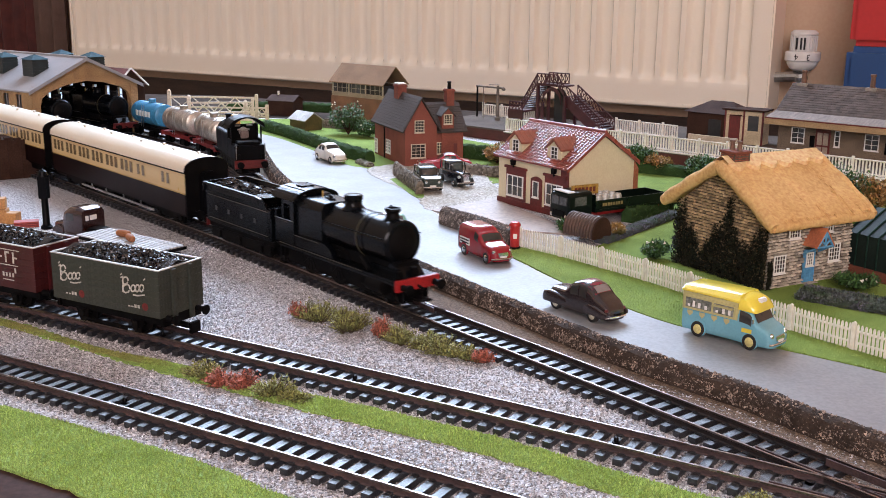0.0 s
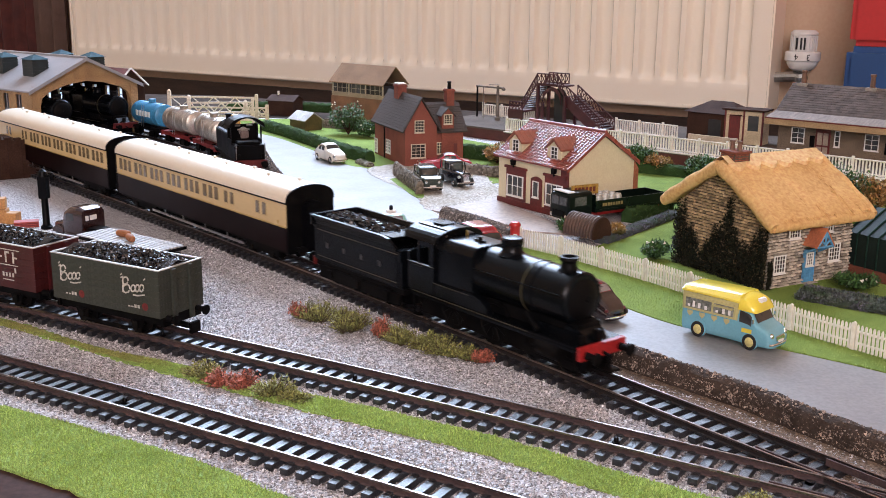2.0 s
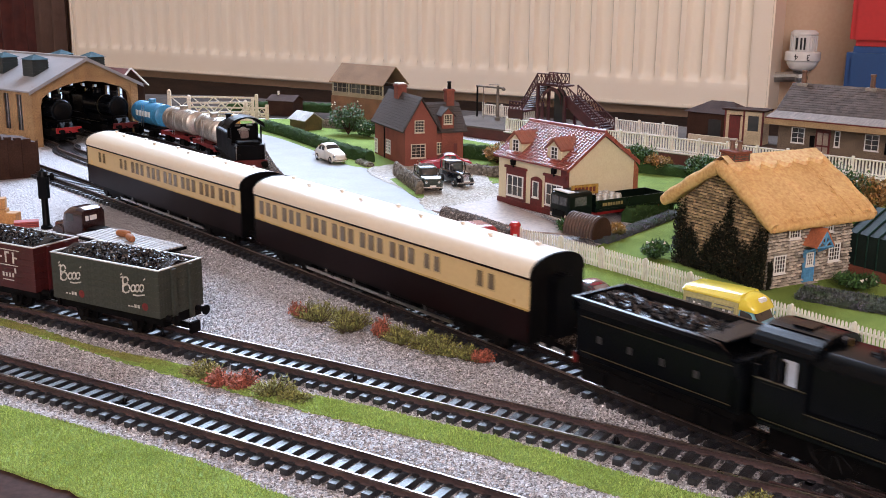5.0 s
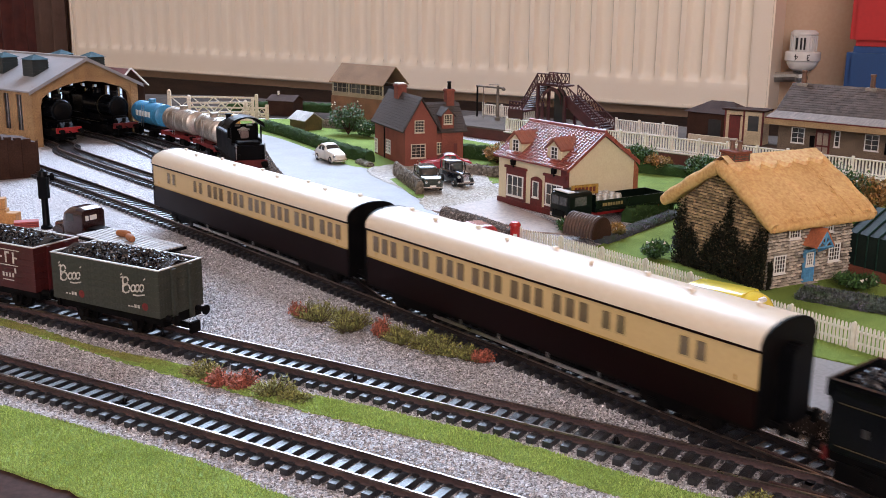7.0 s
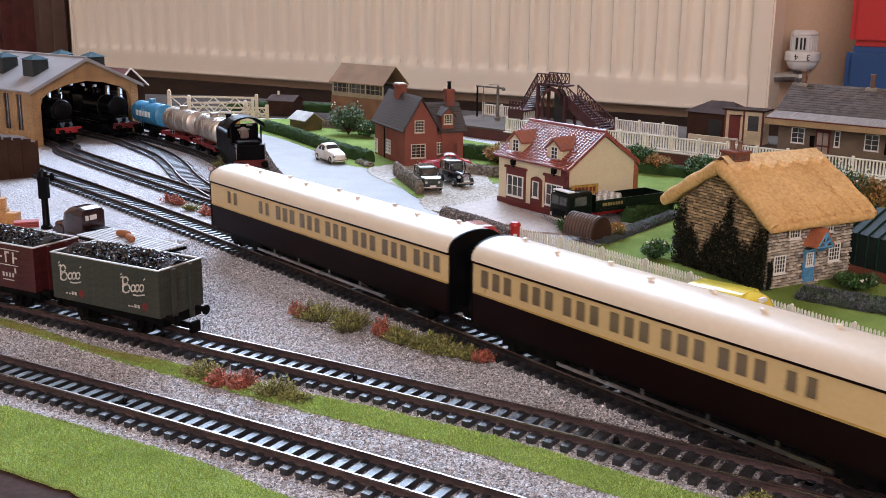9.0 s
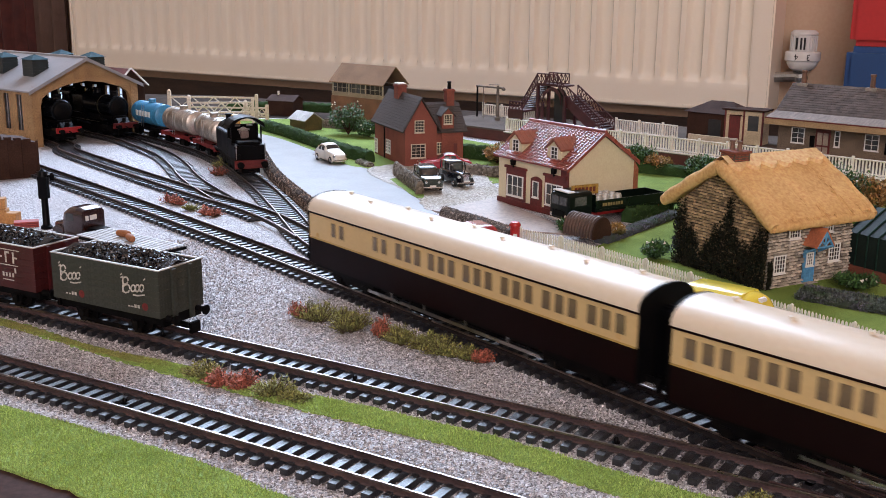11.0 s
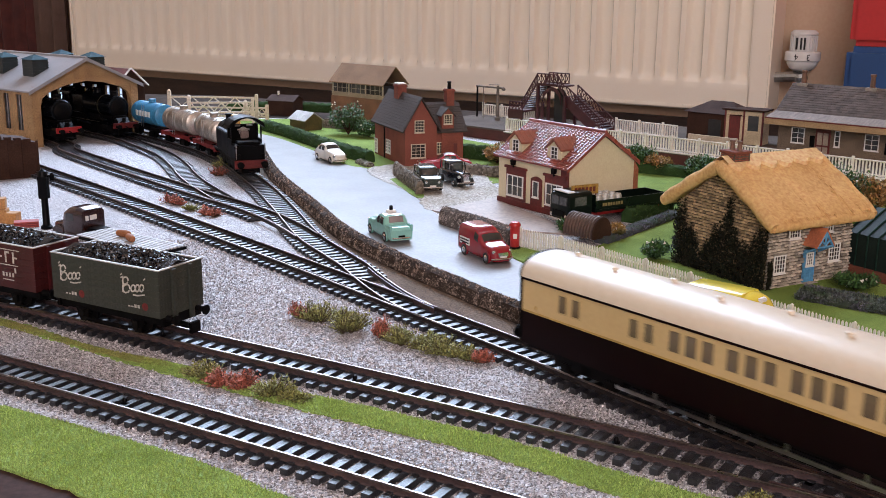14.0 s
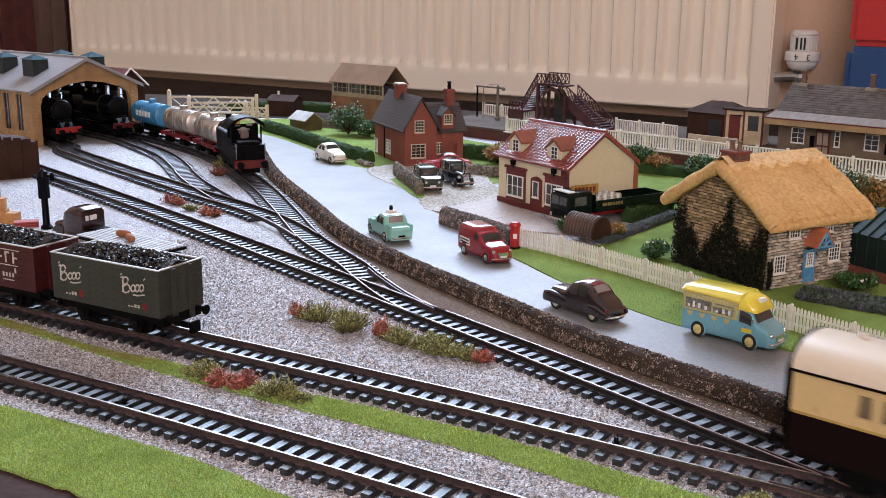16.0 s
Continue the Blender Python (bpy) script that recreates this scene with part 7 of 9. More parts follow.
def rail_fence(name, s0, s1, off, label, h=17.0, z=15.0, pitch=3.3):
    c = thing(name, label, "fence", mm(0, 0))
    n = int((s1 - s0) / pitch)
    pk = mesh_of("picket", Form().box(-0.75, 0.75, -0.35, 0.35, 0.8, h - 1), FENCEW)
    po = mesh_of("post", Form().box(-1.3, 1.3, -1, 1, 0, h + 1), FENCEW)
    for i in range(n + 1):
        x, y = plat(s0 + i * pitch, off)
        part("post" if i % 10 == 0 else "picket", po if i % 10 == 0 else pk, None, c, at=mm(x, y, z, AQ))
    a, b = plat(s0, off), plat(s1, off)
    for zz in (2.0, h - 1.6):
        part("rail", Form().rod((*a, z + zz), (*b, z + zz), 0.9, n=6), FENCEW, c)


rail_fence("platform_fence", -188, 410, 3, "white railing along the platform edge")
rail_fence("platform_fence", -92, -6, 98, "white railing behind the platform")
rail_fence("platform_fence", -320, -230, 112, "white railing by the water gantry")

STSTONE = paint("station_stone", (0.21, 0.155, 0.105), 0.85, 0, (0.12, 0.09, 0.065), 70, 900, 0.4, 0.9, 0.3, fine_mix=0.4)
STSLATE = paint("station_slate", (0.11, 0.085, 0.072), 0.8, 0, (0.08, 0.06, 0.052), 60, 900, 0.2, 0.8, 0.15, vary=0.2, island=True)
BUFF = paint("buff_boarding", (0.36, 0.24, 0.12), 0.6, 0, (0.3, 0.2, 0.1), 60, 700, 0.1)
x, y = plat(118, 100)
stn = thing("station_building", "stone station building with slate roof and pale canopy", "station", mm(x, y, 15, AQ))
part("wall", gable_block(0, 260, 0, 70, 44, 68, "x"), STSTONE, stn, "rough stone walls")
rf = part("roof", pitched(0, 260, 0, 70, 44, 70, "x", 4), STSLATE, stn, "brown-grey slate roof")
k = 26 / 35
zl = 44 - 4 * k
tile_slope(rf, (-4, -4, zl + 1.3), (264, -4, zl + 1.3), (0, 39, 70 - zl), math.hypot(39, 70 - zl), 13, 6.0, STSLATE, 0.4, "slate", limit=200, jitter=0.1)
cn = part("canopy", Form().add([(-4, -26, 37.5), (264, -26, 37.5), (264, 0, 43), (-4, 0, 43), (-4, -26, 39), (264, -26, 39), (264, 0, 44.5), (-4, 0, 44.5)], [(0, 1, 2, 3), (4, 5, 6, 7), (0, 1, 5, 4), (1, 2, 6, 5), (2, 3, 7, 6), (3, 0, 4, 7)]), paint("pale_canopy_sheet", (0.26, 0.21, 0.18), 0.8, 0, (0.17, 0.14, 0.12), 80, 600, 0.3, stretch=(6, 1, 1)), stn, "pale ribbed platform canopy")
part("valance", Form().box(-4, 264, -27, -25.8, 31.5, 38.2), BUFF, cn, "buff boarded valance")
part("valance_trim", Form().box(-4, 264, -27.4, -26.9, 37.6, 38.8), MAROON, cn)
for x0 in (16, 96, 176):
    wall_window(stn, x0, 11, 14, 16, I4, 2, 3, None, 1.0)
    wall_window(stn, x0 + 48, 11, 5, 16, I4, 1, 3, None, 1.0)
    d_ = part("door", Form().box(x0 + 27, x0 + 43, -0.8, 0.4, 0.3, 29), MAROON, stn, "dark red panelled door")
    part("door_panel", Form().box(x0 + 29, x0 + 34.4, -1.2, -0.75, 2, 9).box(x0 + 35.6, x0 + 41, -1.2, -0.75, 2, 9).box(x0 + 29, x0 + 34.4, -1.2, -0.75, 11, 24).box(x0 + 35.6, x0 + 41, -1.2, -0.75, 11, 24), paint("pale_door_panel", (0.42, 0.34, 0.26), 0.5), d_)
    part("notice_board", Form().box(x0 + 21, x0 + 26, -1, 0.2, 8, 20), FRAMES, stn)
    part("fanlight", Form().box(x0 + 28, x0 + 42, -0.9, 0.2, 29.5, 33), WHITE, stn)
for x0 in (8, 84, 170):
    cs = part("chimney", Form().box(x0 - 6, x0 + 6, 31, 41, 60, 72), paint("pale_chimney", (0.34, 0.3, 0.26), 0.8), stn, "", 0.4)
    part("chimney_pot", Form().lathe((x0, 36, 72), (0, 0, 1), [(3.6, 0), (2.8, 1), (2.4, 11), (3.2, 12), (3.2, 14), (2, 14)], 12), paint("brown_clay_pot", (0.16, 0.085, 0.055), 0.7), cs, "tall clay chimney pot")
part("gutter", Form().rod((-4, -4.6, zl), (264, -4.6, zl), 0.9, n=6), MAROON, stn)

BROWNWOOD = paint("dark_brown_boards", (0.05, 0.024, 0.016), 0.8, 0, (0.034, 0.016, 0.011), 60, 700, 0.2, gloss=0.15)
x, y = plat(-4, 116)
hut = thing("platform_hut", "dark brown wooden waiting hut with a hipped roof", "hut", mm(x, y, 15, AQ))
part("wall", Form().box(0, 68, 0, 38, 0, 33), BROWNWOOD, hut, "dark boarded walls")
part("roof", Form().add([(-4, -4, 32), (72, -4, 32), (72, 42, 32), (-4, 42, 32), (20, 19, 45), (48, 19, 45)], [(0, 1, 5, 4), (1, 2, 5), (2, 3, 4, 5), (3, 0, 4), (3, 2, 1, 0)]), BROWNWOOD, hut, "hipped brown roof")
# The wall is solid; a dark plate paints the doorway's inner shade.
part("doorway", Form().box(28, 44, -0.5, 0.3, 0.5, 25), DARKSLOT, hut, "dark plate painted as the shade of an open doorway")
x, y = plat(47, 112)
kio = thing("platform_kiosk", "cream and maroon kiosk beside the station", "kiosk", mm(x, y, 15, AQ + 8))
part("wall", Form().box(0, 44, 0, 24, 0, 38), paint("kiosk_cream", (0.62, 0.5, 0.32), 0.5), kio, "cream boarded walls", 0.3)
part("corner_post", Form().box(-0.7, 1.2, -0.7, 1, 0, 38.5).box(21, 23, -0.7, 1, 0, 38.5).box(42.8, 44.7, -0.7, 1, 0, 38.5), MAROON, kio)
part("door", Form().box(5, 18, -0.6, 0.3, 4, 33), MAROON, kio, "maroon door")
part("window", Form().box(27, 39, -0.6, 0.3, 16, 33), PANE, kio, "dark kiosk window")
part("roof", Form().box(-3, 47, -4, 27, 38.2, 40), BROWNWOOD, kio, "flat brown roof", 0.3)
x, y = plat(16, 84)
bn = thing("low_wall", "cream painted low platform screen", "screen", mm(x, y, 15, AQ))
part("panel", Form().box(0, 62, 0, 3, 0, 10), paint("cream_panel", (0.6, 0.5, 0.36), 0.6), bn, "", 0.4)

BRIDGE = paint("maroon_bridge_metal", (0.075, 0.022, 0.028), 0.45, 0, (0.05, 0.016, 0.02), 60, 700, 0.1)
x, y = plat(-207, 38)
br = thing("footbridge", "dark maroon lattice footbridge with two stairs", "footbridge", mm(x, y, 15, AQ))


def lattice(x0, z0, x1, z1, h, y, n):
    f = Form()
    f.rod((x0, y, z0), (x1, y, z1), 0.9, n=6).rod((x0, y, z0 + h), (x1, y, z1 + h), 0.9, n=6)
    for i in range(n):
        a, b = i / n, (i + 1) / n
        xa, xb, za, zb = x0 + (x1 - x0) * a, x0 + (x1 - x0) * b, z0 + (z1 - z0) * a, z0 + (z1 - z0) * b
        f.rod((xa, y, za), (xb, y, zb + h), 0.5, n=5).rod((xa, y, za + h), (xb, y, zb), 0.5, n=5).rod((xa, y, za), (xa, y, za + h), 0.5, n=5)
    f.rod((x1, y, z1), (x1, y, z1 + h), 0.5, n=5)
    return f


for y0 in (0, 24):
    part("deck_truss", lattice(37, 58, 68, 58, 12, y0, 5), BRIDGE, br, "lattice side of the bridge deck")
    part("stair_truss", lattice(37, 58, 15, 25, 11, y0, 6), BRIDGE, br, "lattice side of the near stair")
    part("landing_rail", lattice(-6, 23, 15, 23, 10, y0, 4), BRIDGE, br)
    part("stair_truss", lattice(78, 46, 134, 8, 11, y0 + 4, 9), BRIDGE, br, "lattice side of the long stair")
    part("stair_side", Form().prism([(78, 46), (134, 8), (134, 2), (122, 2), (78, 33)], y0 + 3.4, y0 + 4.6, "y"), BRIDGE, br, "solid maroon stair side")
part("deck", Form().box(37, 76, 0, 24, 55.5, 57.5), BRIDGE, br)
part("deck_end", lattice(68, 58, 78, 46, 11, 0, 2), BRIDGE, br)
part("landing", Form().box(-8, 16, -1, 25, 20.5, 23).box(-8, 16, -0.6, 0.6, 12, 21).box(-8, -4, -0.6, 0.6, 0, 12).box(12, 16, -0.6, 0.6, 0, 12), BRIDGE, br)
step_me = mesh_of("stair_step", Form().box(-2.2, 2.2, 0.6, 23.4, 0, 0.9), paint("grey_tread", (0.20, 0.20, 0.23), 0.5))
for i in range(11):
    part("stair_step", step_me, None, br, at=mm(17 + i * 2.0, 0, 26 + i * 2.95))
for i in range(14):
    part("stair_step", step_me, None, br, at=mm(80 + i * 3.9, 4, 44 - i * 2.65))
for xx, hh in ((38, 57), (79, 45), (133, 9)):
    for y0 in (1, 23):
        part("leg", Form().box(xx - 1.6, xx + 1.6, y0 - 1.6, y0 + 1.6, 0, hh), BRIDGE, br)
ARCH = [(46 + 14 - 14 * math.cos(math.pi * i / 14), 34 + 16 * math.sin(math.pi * i / 14)) for i in range(15)]
part("arch_brace", Form().loft([[(x_, -0.8, z_), (x_, 0.8, z_), (x_, 0.8, z_ + 5), (x_, -0.8, z_ + 5)] for x_, z_ in ARCH]).box(44, 48, -0.8, 0.8, 0, 36), BRIDGE, br, "dark arched brace")
part("screen", Form().prism([(60, 0.5), (78, 0.5), (78, 44), (74, 52), (66, 54), (60, 50)], 5.2, 6.4, "y"), DARKSLOT, br, "dark panel below the deck")

x, y = plat(-306, 83)
ga = thing("water_gantry", "grey metal water crane gantry on the platform", "gantry", mm(x, y, 15, AQ))
GREYM = paint("weathered_grey_metal", (0.19, 0.165, 0.14), 0.6, 0.1, (0.12, 0.10, 0.085), 70, 700, 0.1)
part("column", Form().rod((36, 0, 0), (36, 0, 46), 2.6, 1.8).lathe((36, 0, 0), (0, 0, 1), [(4, 0), (4, 4), (2.6, 5)], 12), GREYM, ga, "", smooth=True)
part("arm", Form().rod((-2, 0, 43), (44, 0, 43), 1.2).rod((44, 0, 43), (47, 0, 41), 2.4, 2.0).rod((20, 0, 46), (38, 0, 47), 0.5, n=5), GREYM, ga)
part("hose", Form().rod((0, 0, 43), (0, 0, 2), 1.3), FRAMES, ga, "black hanging hose")
part("stay", Form().rod((11, 0, 42), (11, 0, 0), 0.6, n=6), GREYM, ga)

# ---- signal box and small far buildings ----
SBRICK = paint("signal_box_brick", (0.24, 0.11, 0.06), 0.8, 0, (0.14, 0.07, 0.04), 60, 900, 0.3)
SROOF = paint("brown_slate", (0.30, 0.19, 0.12), 0.9, 0, (0.20, 0.13, 0.085), 40, 900, 0.3, 0.9, gloss=0.1)
sb = thing("signal_box", "brick signal box with glazed upper storey and brown roof", "signal box", mm(-167, 1541, 0, -41.4))
part("base_wall", Form().box(2, 108, 0, 48, 0, 33), SBRICK, sb, "brown brick base")
part("upper_wall", Form().box(3, 107, 1, 47, 33, 39), paint("signal_cream", (0.34, 0.27, 0.19), 0.5), sb, "cream boarded band")
part("glazing", Form().box(4, 106, 2, 46, 39, 52), PANE, sb, "dark glazing")
f = Form()
for i in range(11):
    f.box(4 + i * 9.6, 4.5 + i * 9.6, 1.4, 2.2, 39, 52)
for xx in (3, 37, 71, 105):
    f.box(xx, xx + 2, 0.8, 2.4, 36, 53)
f.box(4, 106, 1.4, 2.2, 45.0, 45.5)
part("glazing_bars", f, paint("signal_bars", (0.45, 0.38, 0.28), 0.5), sb)
part("roof", pitched(2, 108, 0, 48, 54, 77, "x", 2.2, 1.4), SROOF, sb, "brown slate roof")

g = thing("garden_shed", "small brown garden shed with a pale roof", "shed", mm(-208, 1412, 0, -50))
part("wall", gable_block(0, 38, 0, 26, 14, 22, "x"), paint("shed_boards", (0.11, 0.075, 0.025), 0.7, 0, (0.07, 0.05, 0.018), 60, 700, 0.2), g)
part("roof", pitched(0, 38, 0, 26, 14, 23, "x", 2, 1), paint("pale_felt", (0.5, 0.49, 0.48), 0.5), g, "pale grey roof")
g = thing("platelayer_hut", "dark brown lineside hut with a chimney", "hut", mm(-262, 1560, 0, -20))
part("wall", gable_block(0, 42, 0, 30, 22, 28, "x"), BROWNWOOD, g)
part("roof", pitched(0, 42, 0, 30, 22, 29, "x", 2, 1), BROWNWOOD, g)
part("chimney", Form().rod((10, 15, 24), (10, 15, 35), 1.6), WHITE, g)
g = thing("back_shed", "maroon roofed building behind the engine shed", "building", mm(-526, 1500, 0, -35))
part("wall", gable_block(0, 90, 0, 50, 52, 70, "x"), BROWNWOOD, g)
part("roof", pitched(0, 90, 0, 50, 52, 72, "x", 4, 1.2), paint("maroon_roof", (0.16, 0.045, 0.04), 0.6), g, "dull maroon roof")
part("bargeboard", Form().rod((94, -4, 49), (94, 25, 74), 1.2, n=6).rod((94, 54, 49), (94, 25, 74), 1.2, n=6), WHITE, g)

GATEW = paint("gate_white", (0.66, 0.56, 0.46), 0.5, 0, (0.58, 0.48, 0.38), 60, 600, 0.05)


def crossing_gate(at, w, h, label):
    c = thing("crossing_gate", label, "gate", at)
    part("post", Form().box(-2.4, 2.4, -2.4, 2.4, 0, h + 8).lathe((0, 0, h + 8), (0, 0, 1), [(3, 0), (1.5, 2), (0, 3)], 8), GATEW, c)
    part("post", Form().box(w - 2, w + 2, -2, 2, 0, h + 5), GATEW, c)
    for z in (6, h * 0.55, h):
        part("bar", Form().box(2, w, -0.8, 0.8, z - 1.2, z + 1.2), GATEW, c)
    n = 4
    for i in range(n):
        a, b = 2 + (w - 2) * i / n, 2 + (w - 2) * (i + 1) / n
        part("brace", Form().rod((a, 0, 6), (b, 0, h), 0.7, n=5).rod((a, 0, h), (b, 0, 6), 0.7, n=5), GATEW, c)
    return c


crossing_gate(mm(-392, 1500, 0, -2), 125, 32, "white braced level crossing gate")
crossing_gate(mm(-350, 1440, 0, 8), 86, 30, "white braced level crossing gate nearer the siding")
crossing_gate(mm(-284, 1500, 0, -18), 34, 18, "short white wicket gate")

# ---- road vehicles ----
TYRE = paint("tyre_rubber", (0.015, 0.015, 0.015), 0.7)
CHROME = paint("chrome", (0.75, 0.75, 0.75), 0.15, 1.0, (0.65, 0.65, 0.65), 60, 500, 0.02)


def gloss_paint(name, c, rough=0.22):
    return paint(name, c, rough, 0, tuple(v * 0.85 for v in c), 60, 900, 0.02, gloss=0.6, fine_mix=0.05, coat=0.5)


def slab_ring(x, w, z0, z1, r=0.35, n=4):
    """A rounded upright section at x: half width w, from z0 to z1."""
    pts, rr_ = [], r * min(w, (z1 - z0) / 2) * 1.3
    for cy, cz, a0 in ((w - rr_, z1 - rr_, 0), (-w + rr_, z1 - rr_, 90), (-w + rr_ * 0.5, z0 + rr_ * 0.5, 180), (w - rr_ * 0.5, z0 + rr_ * 0.5, 270)):
        q = rr_ if a0 < 180 else rr_ * 0.5
        for i in range(n + 1):
            a = radians(a0 + 90 * i / n)
            pts.append((x, cy + q * math.cos(a), cz + q * math.sin(a)))
    return pts


def road_car(name, label, category, at, body, roof, stations, cabin, wheels, lights, rim=CHROME, r=3.9, wide=10, extra=None):
    """stations: (x, half width, z0, z1) nose to tail; cabin: (x, half width, z) rings from belt to roof."""
    c = thing(name, label, category, at)
    part("body", Form().loft([slab_ring(*s) for s in stations]), body, c, "painted body shell", smooth=True)
    # cabin: belt ring then roof ring
    (bx0, bx1, bw, bz), (tx0, tx1, tw, tz) = cabin
    def plan(x0, x1, w, z, n=28):
        """A soft-cornered outline seen from above."""
        out, cx, hx = [], (x0 + x1) / 2, abs(x0 - x1) / 2
        for i in range(n):
            a = math.tau * i / n
            ca, sa = math.cos(a), math.sin(a)
            out.append((cx + hx * math.copysign(abs(ca) ** 0.5, ca), w * math.copysign(abs(sa) ** 0.5, sa), z))
        return out

    def level(k):
        """The outline part-way up, bulging a little outward."""
        o = 0.35 * math.sin(math.pi * k)
        return plan(bx0 + (tx0 - bx0) * k + o, bx1 + (tx1 - bx1) * k - o, bw + (tw - bw) * k + o, bz + (tz - bz) * k)

    part("cabin", Form().loft([level(k) for k in (0, 0.35, 0.7, 0.95)]), PANE, c, "dark car windows", smooth=True)
    cx_ = (tx0 + tx1) / 2
    hx_ = abs(tx0 - tx1) / 2
    part("roof", Form().loft([plan(cx_ - hx_ * k - 0.3, cx_ + hx_ * k + 0.3, tw * k2, tz + h) for k, k2, h in ((1.02, 1.04, -1.6), (1.02, 1.03, -0.6), (0.94, 0.92, 0.5), (0.72, 0.68, 1.3), (0.3, 0.3, 1.7))]), roof, c, "rounded roof", smooth=True)
    pil = Form()
    for a, b in (((bx0, bw, bz), (tx0, tw, tz)), ((bx1, bw, bz), (tx1, tw, tz)), (((bx0 + bx1) / 2, bw, bz), ((tx0 + tx1) / 2, tw, tz))):
        for s in (-1, 1):
            pil.rod((a[0], s * (a[1] + 0.05), a[2]), (b[0], s * (b[1] + 0.05), b[2]), 0.65, n=6)
    part("pillar", pil, roof, c)
    for wx in wheels:
        for s in (-1, 1):
            y0 = s * (wide - 2.2)
            wh = part("wheel", Form().lathe((wx, y0, r + 0.7), (0, s, 0), [(0, 0), (r, 0.01), (r, 2.2), (r * 0.8, 2.6), (r * 0.62, 2.4), (0, 2.4)], 16), TYRE, c, smooth=True)
            part("hub_cap", Form().lathe((wx, y0 + s * 2.3, r + 0.7), (0, s, 0), [(r * 0.6, 0), (r * 0.5, 0.5), (0, 0.8)], 12), rim, wh, smooth=True)
    x0, z0, y0 = lights
    for s in (-1, 1):
        part("headlight", Form().lathe((x0, s * y0, z0), (1, 0, 0), [(1.5, -1.5), (1.7, 0), (1.3, 0.6), (0, 0.8)], 12), CHROME, c, "round headlight", smooth=True)
    xs = [s[0] for s in stations]
    for x_, s in ((max(xs) + 0.5, 1), (min(xs) - 0.5, -1)):
        part("bumper", Form().rod((x_, -wide + 1, 5.2), (x_ + s * 0.6, 0, 5.2), 0.7, n=6).rod((x_ + s * 0.6, 0, 5.2), (x_, wide - 1, 5.2), 0.7, n=6), CHROME, c, "chrome bumper")
        part("number_plate", Form().box(x_ + (0.4 if s > 0 else -0.8), x_ + (0.8 if s > 0 else -0.4), -3, 3, 5.9, 7.3), WHITE if s > 0 else FRAMES, c, "plain plate bar")
    if extra:
        extra(c)
    return c


class Shell:
    """A car body in one smooth skin: profile rows are (x, top, half width, belt height), nose to tail."""

    def __init__(self, rows, e=0.55, sill=2.6):
        rows = sorted(rows)
        cols = [np.array(c, float) for c in zip(*rows)]
        self.x = np.linspace(cols[0][0], cols[0][-1], 61)
        self.e, self.sill = e, sill
        soft = lambda v: np.convolve(np.pad(v, 1, "edge"), [0.25, 0.5, 0.25], "valid")
        self.top, self.w, self.belt = (soft(np.interp(self.x, cols[0], c)) for c in cols[1:])

    def at(self, x):
        return tuple(float(np.interp(x, self.x, v)) for v in (self.top, self.w, self.belt))

    def body(self):
        rings = []
        for x in self.x:
            top, w, belt = self.at(x)
            half = [(w * 0.88, self.sill), (w * 0.98, self.sill + 1.2), (w, min(belt, self.sill + 3))]
            half += [(w * math.cos(a) ** self.e, belt + (top - belt) * math.sin(a) ** self.e) for a in [i * math.pi / 20 for i in range(10)]]
            half.append((0.0, top))
            rings.append([(x, y, z) for y, z in half] + [(x, -y, z) for y, z in reversed(half[:-1])])
        return Form().loft(rings)

    def side(self, x0, x1, k0, k1, s, off=0.12):
        """A panel on one flank between two heights, as shares from belt to roof."""
        rows = []
        for i in range(7):
            x = x0 + (x1 - x0) * i / 6
            top, w, belt = self.at(x)
            row = []
            for j in range(6):
                k = k0 + (k1 - k0) * j / 5
                a = math.asin(min(1, k) ** (1 / self.e))
                row.append((x, s * (w * math.cos(a) ** self.e + off), belt + (top - belt) * k))
            rows.append(row)
        return Form().loft(rows, caps=False, closed=False)

    def over(self, x0, x1, q, off=0.12, lean=0.0):
        """A panel across the top, out to a share q of the width."""
        rows = []
        for i in range(8):
            x = x0 + (x1 - x0) * i / 7
            top, w, belt = self.at(x)
            row = []
            for j in range(11):
                t = -q + 2 * q * j / 10
                a = math.acos(min(1, abs(t)) ** (1 / self.e))
                row.append((x + lean, w * t, belt + (top - belt) * math.sin(a) ** self.e + off))
            rows.append(row)
        return Form().loft(rows, caps=False, closed=False)


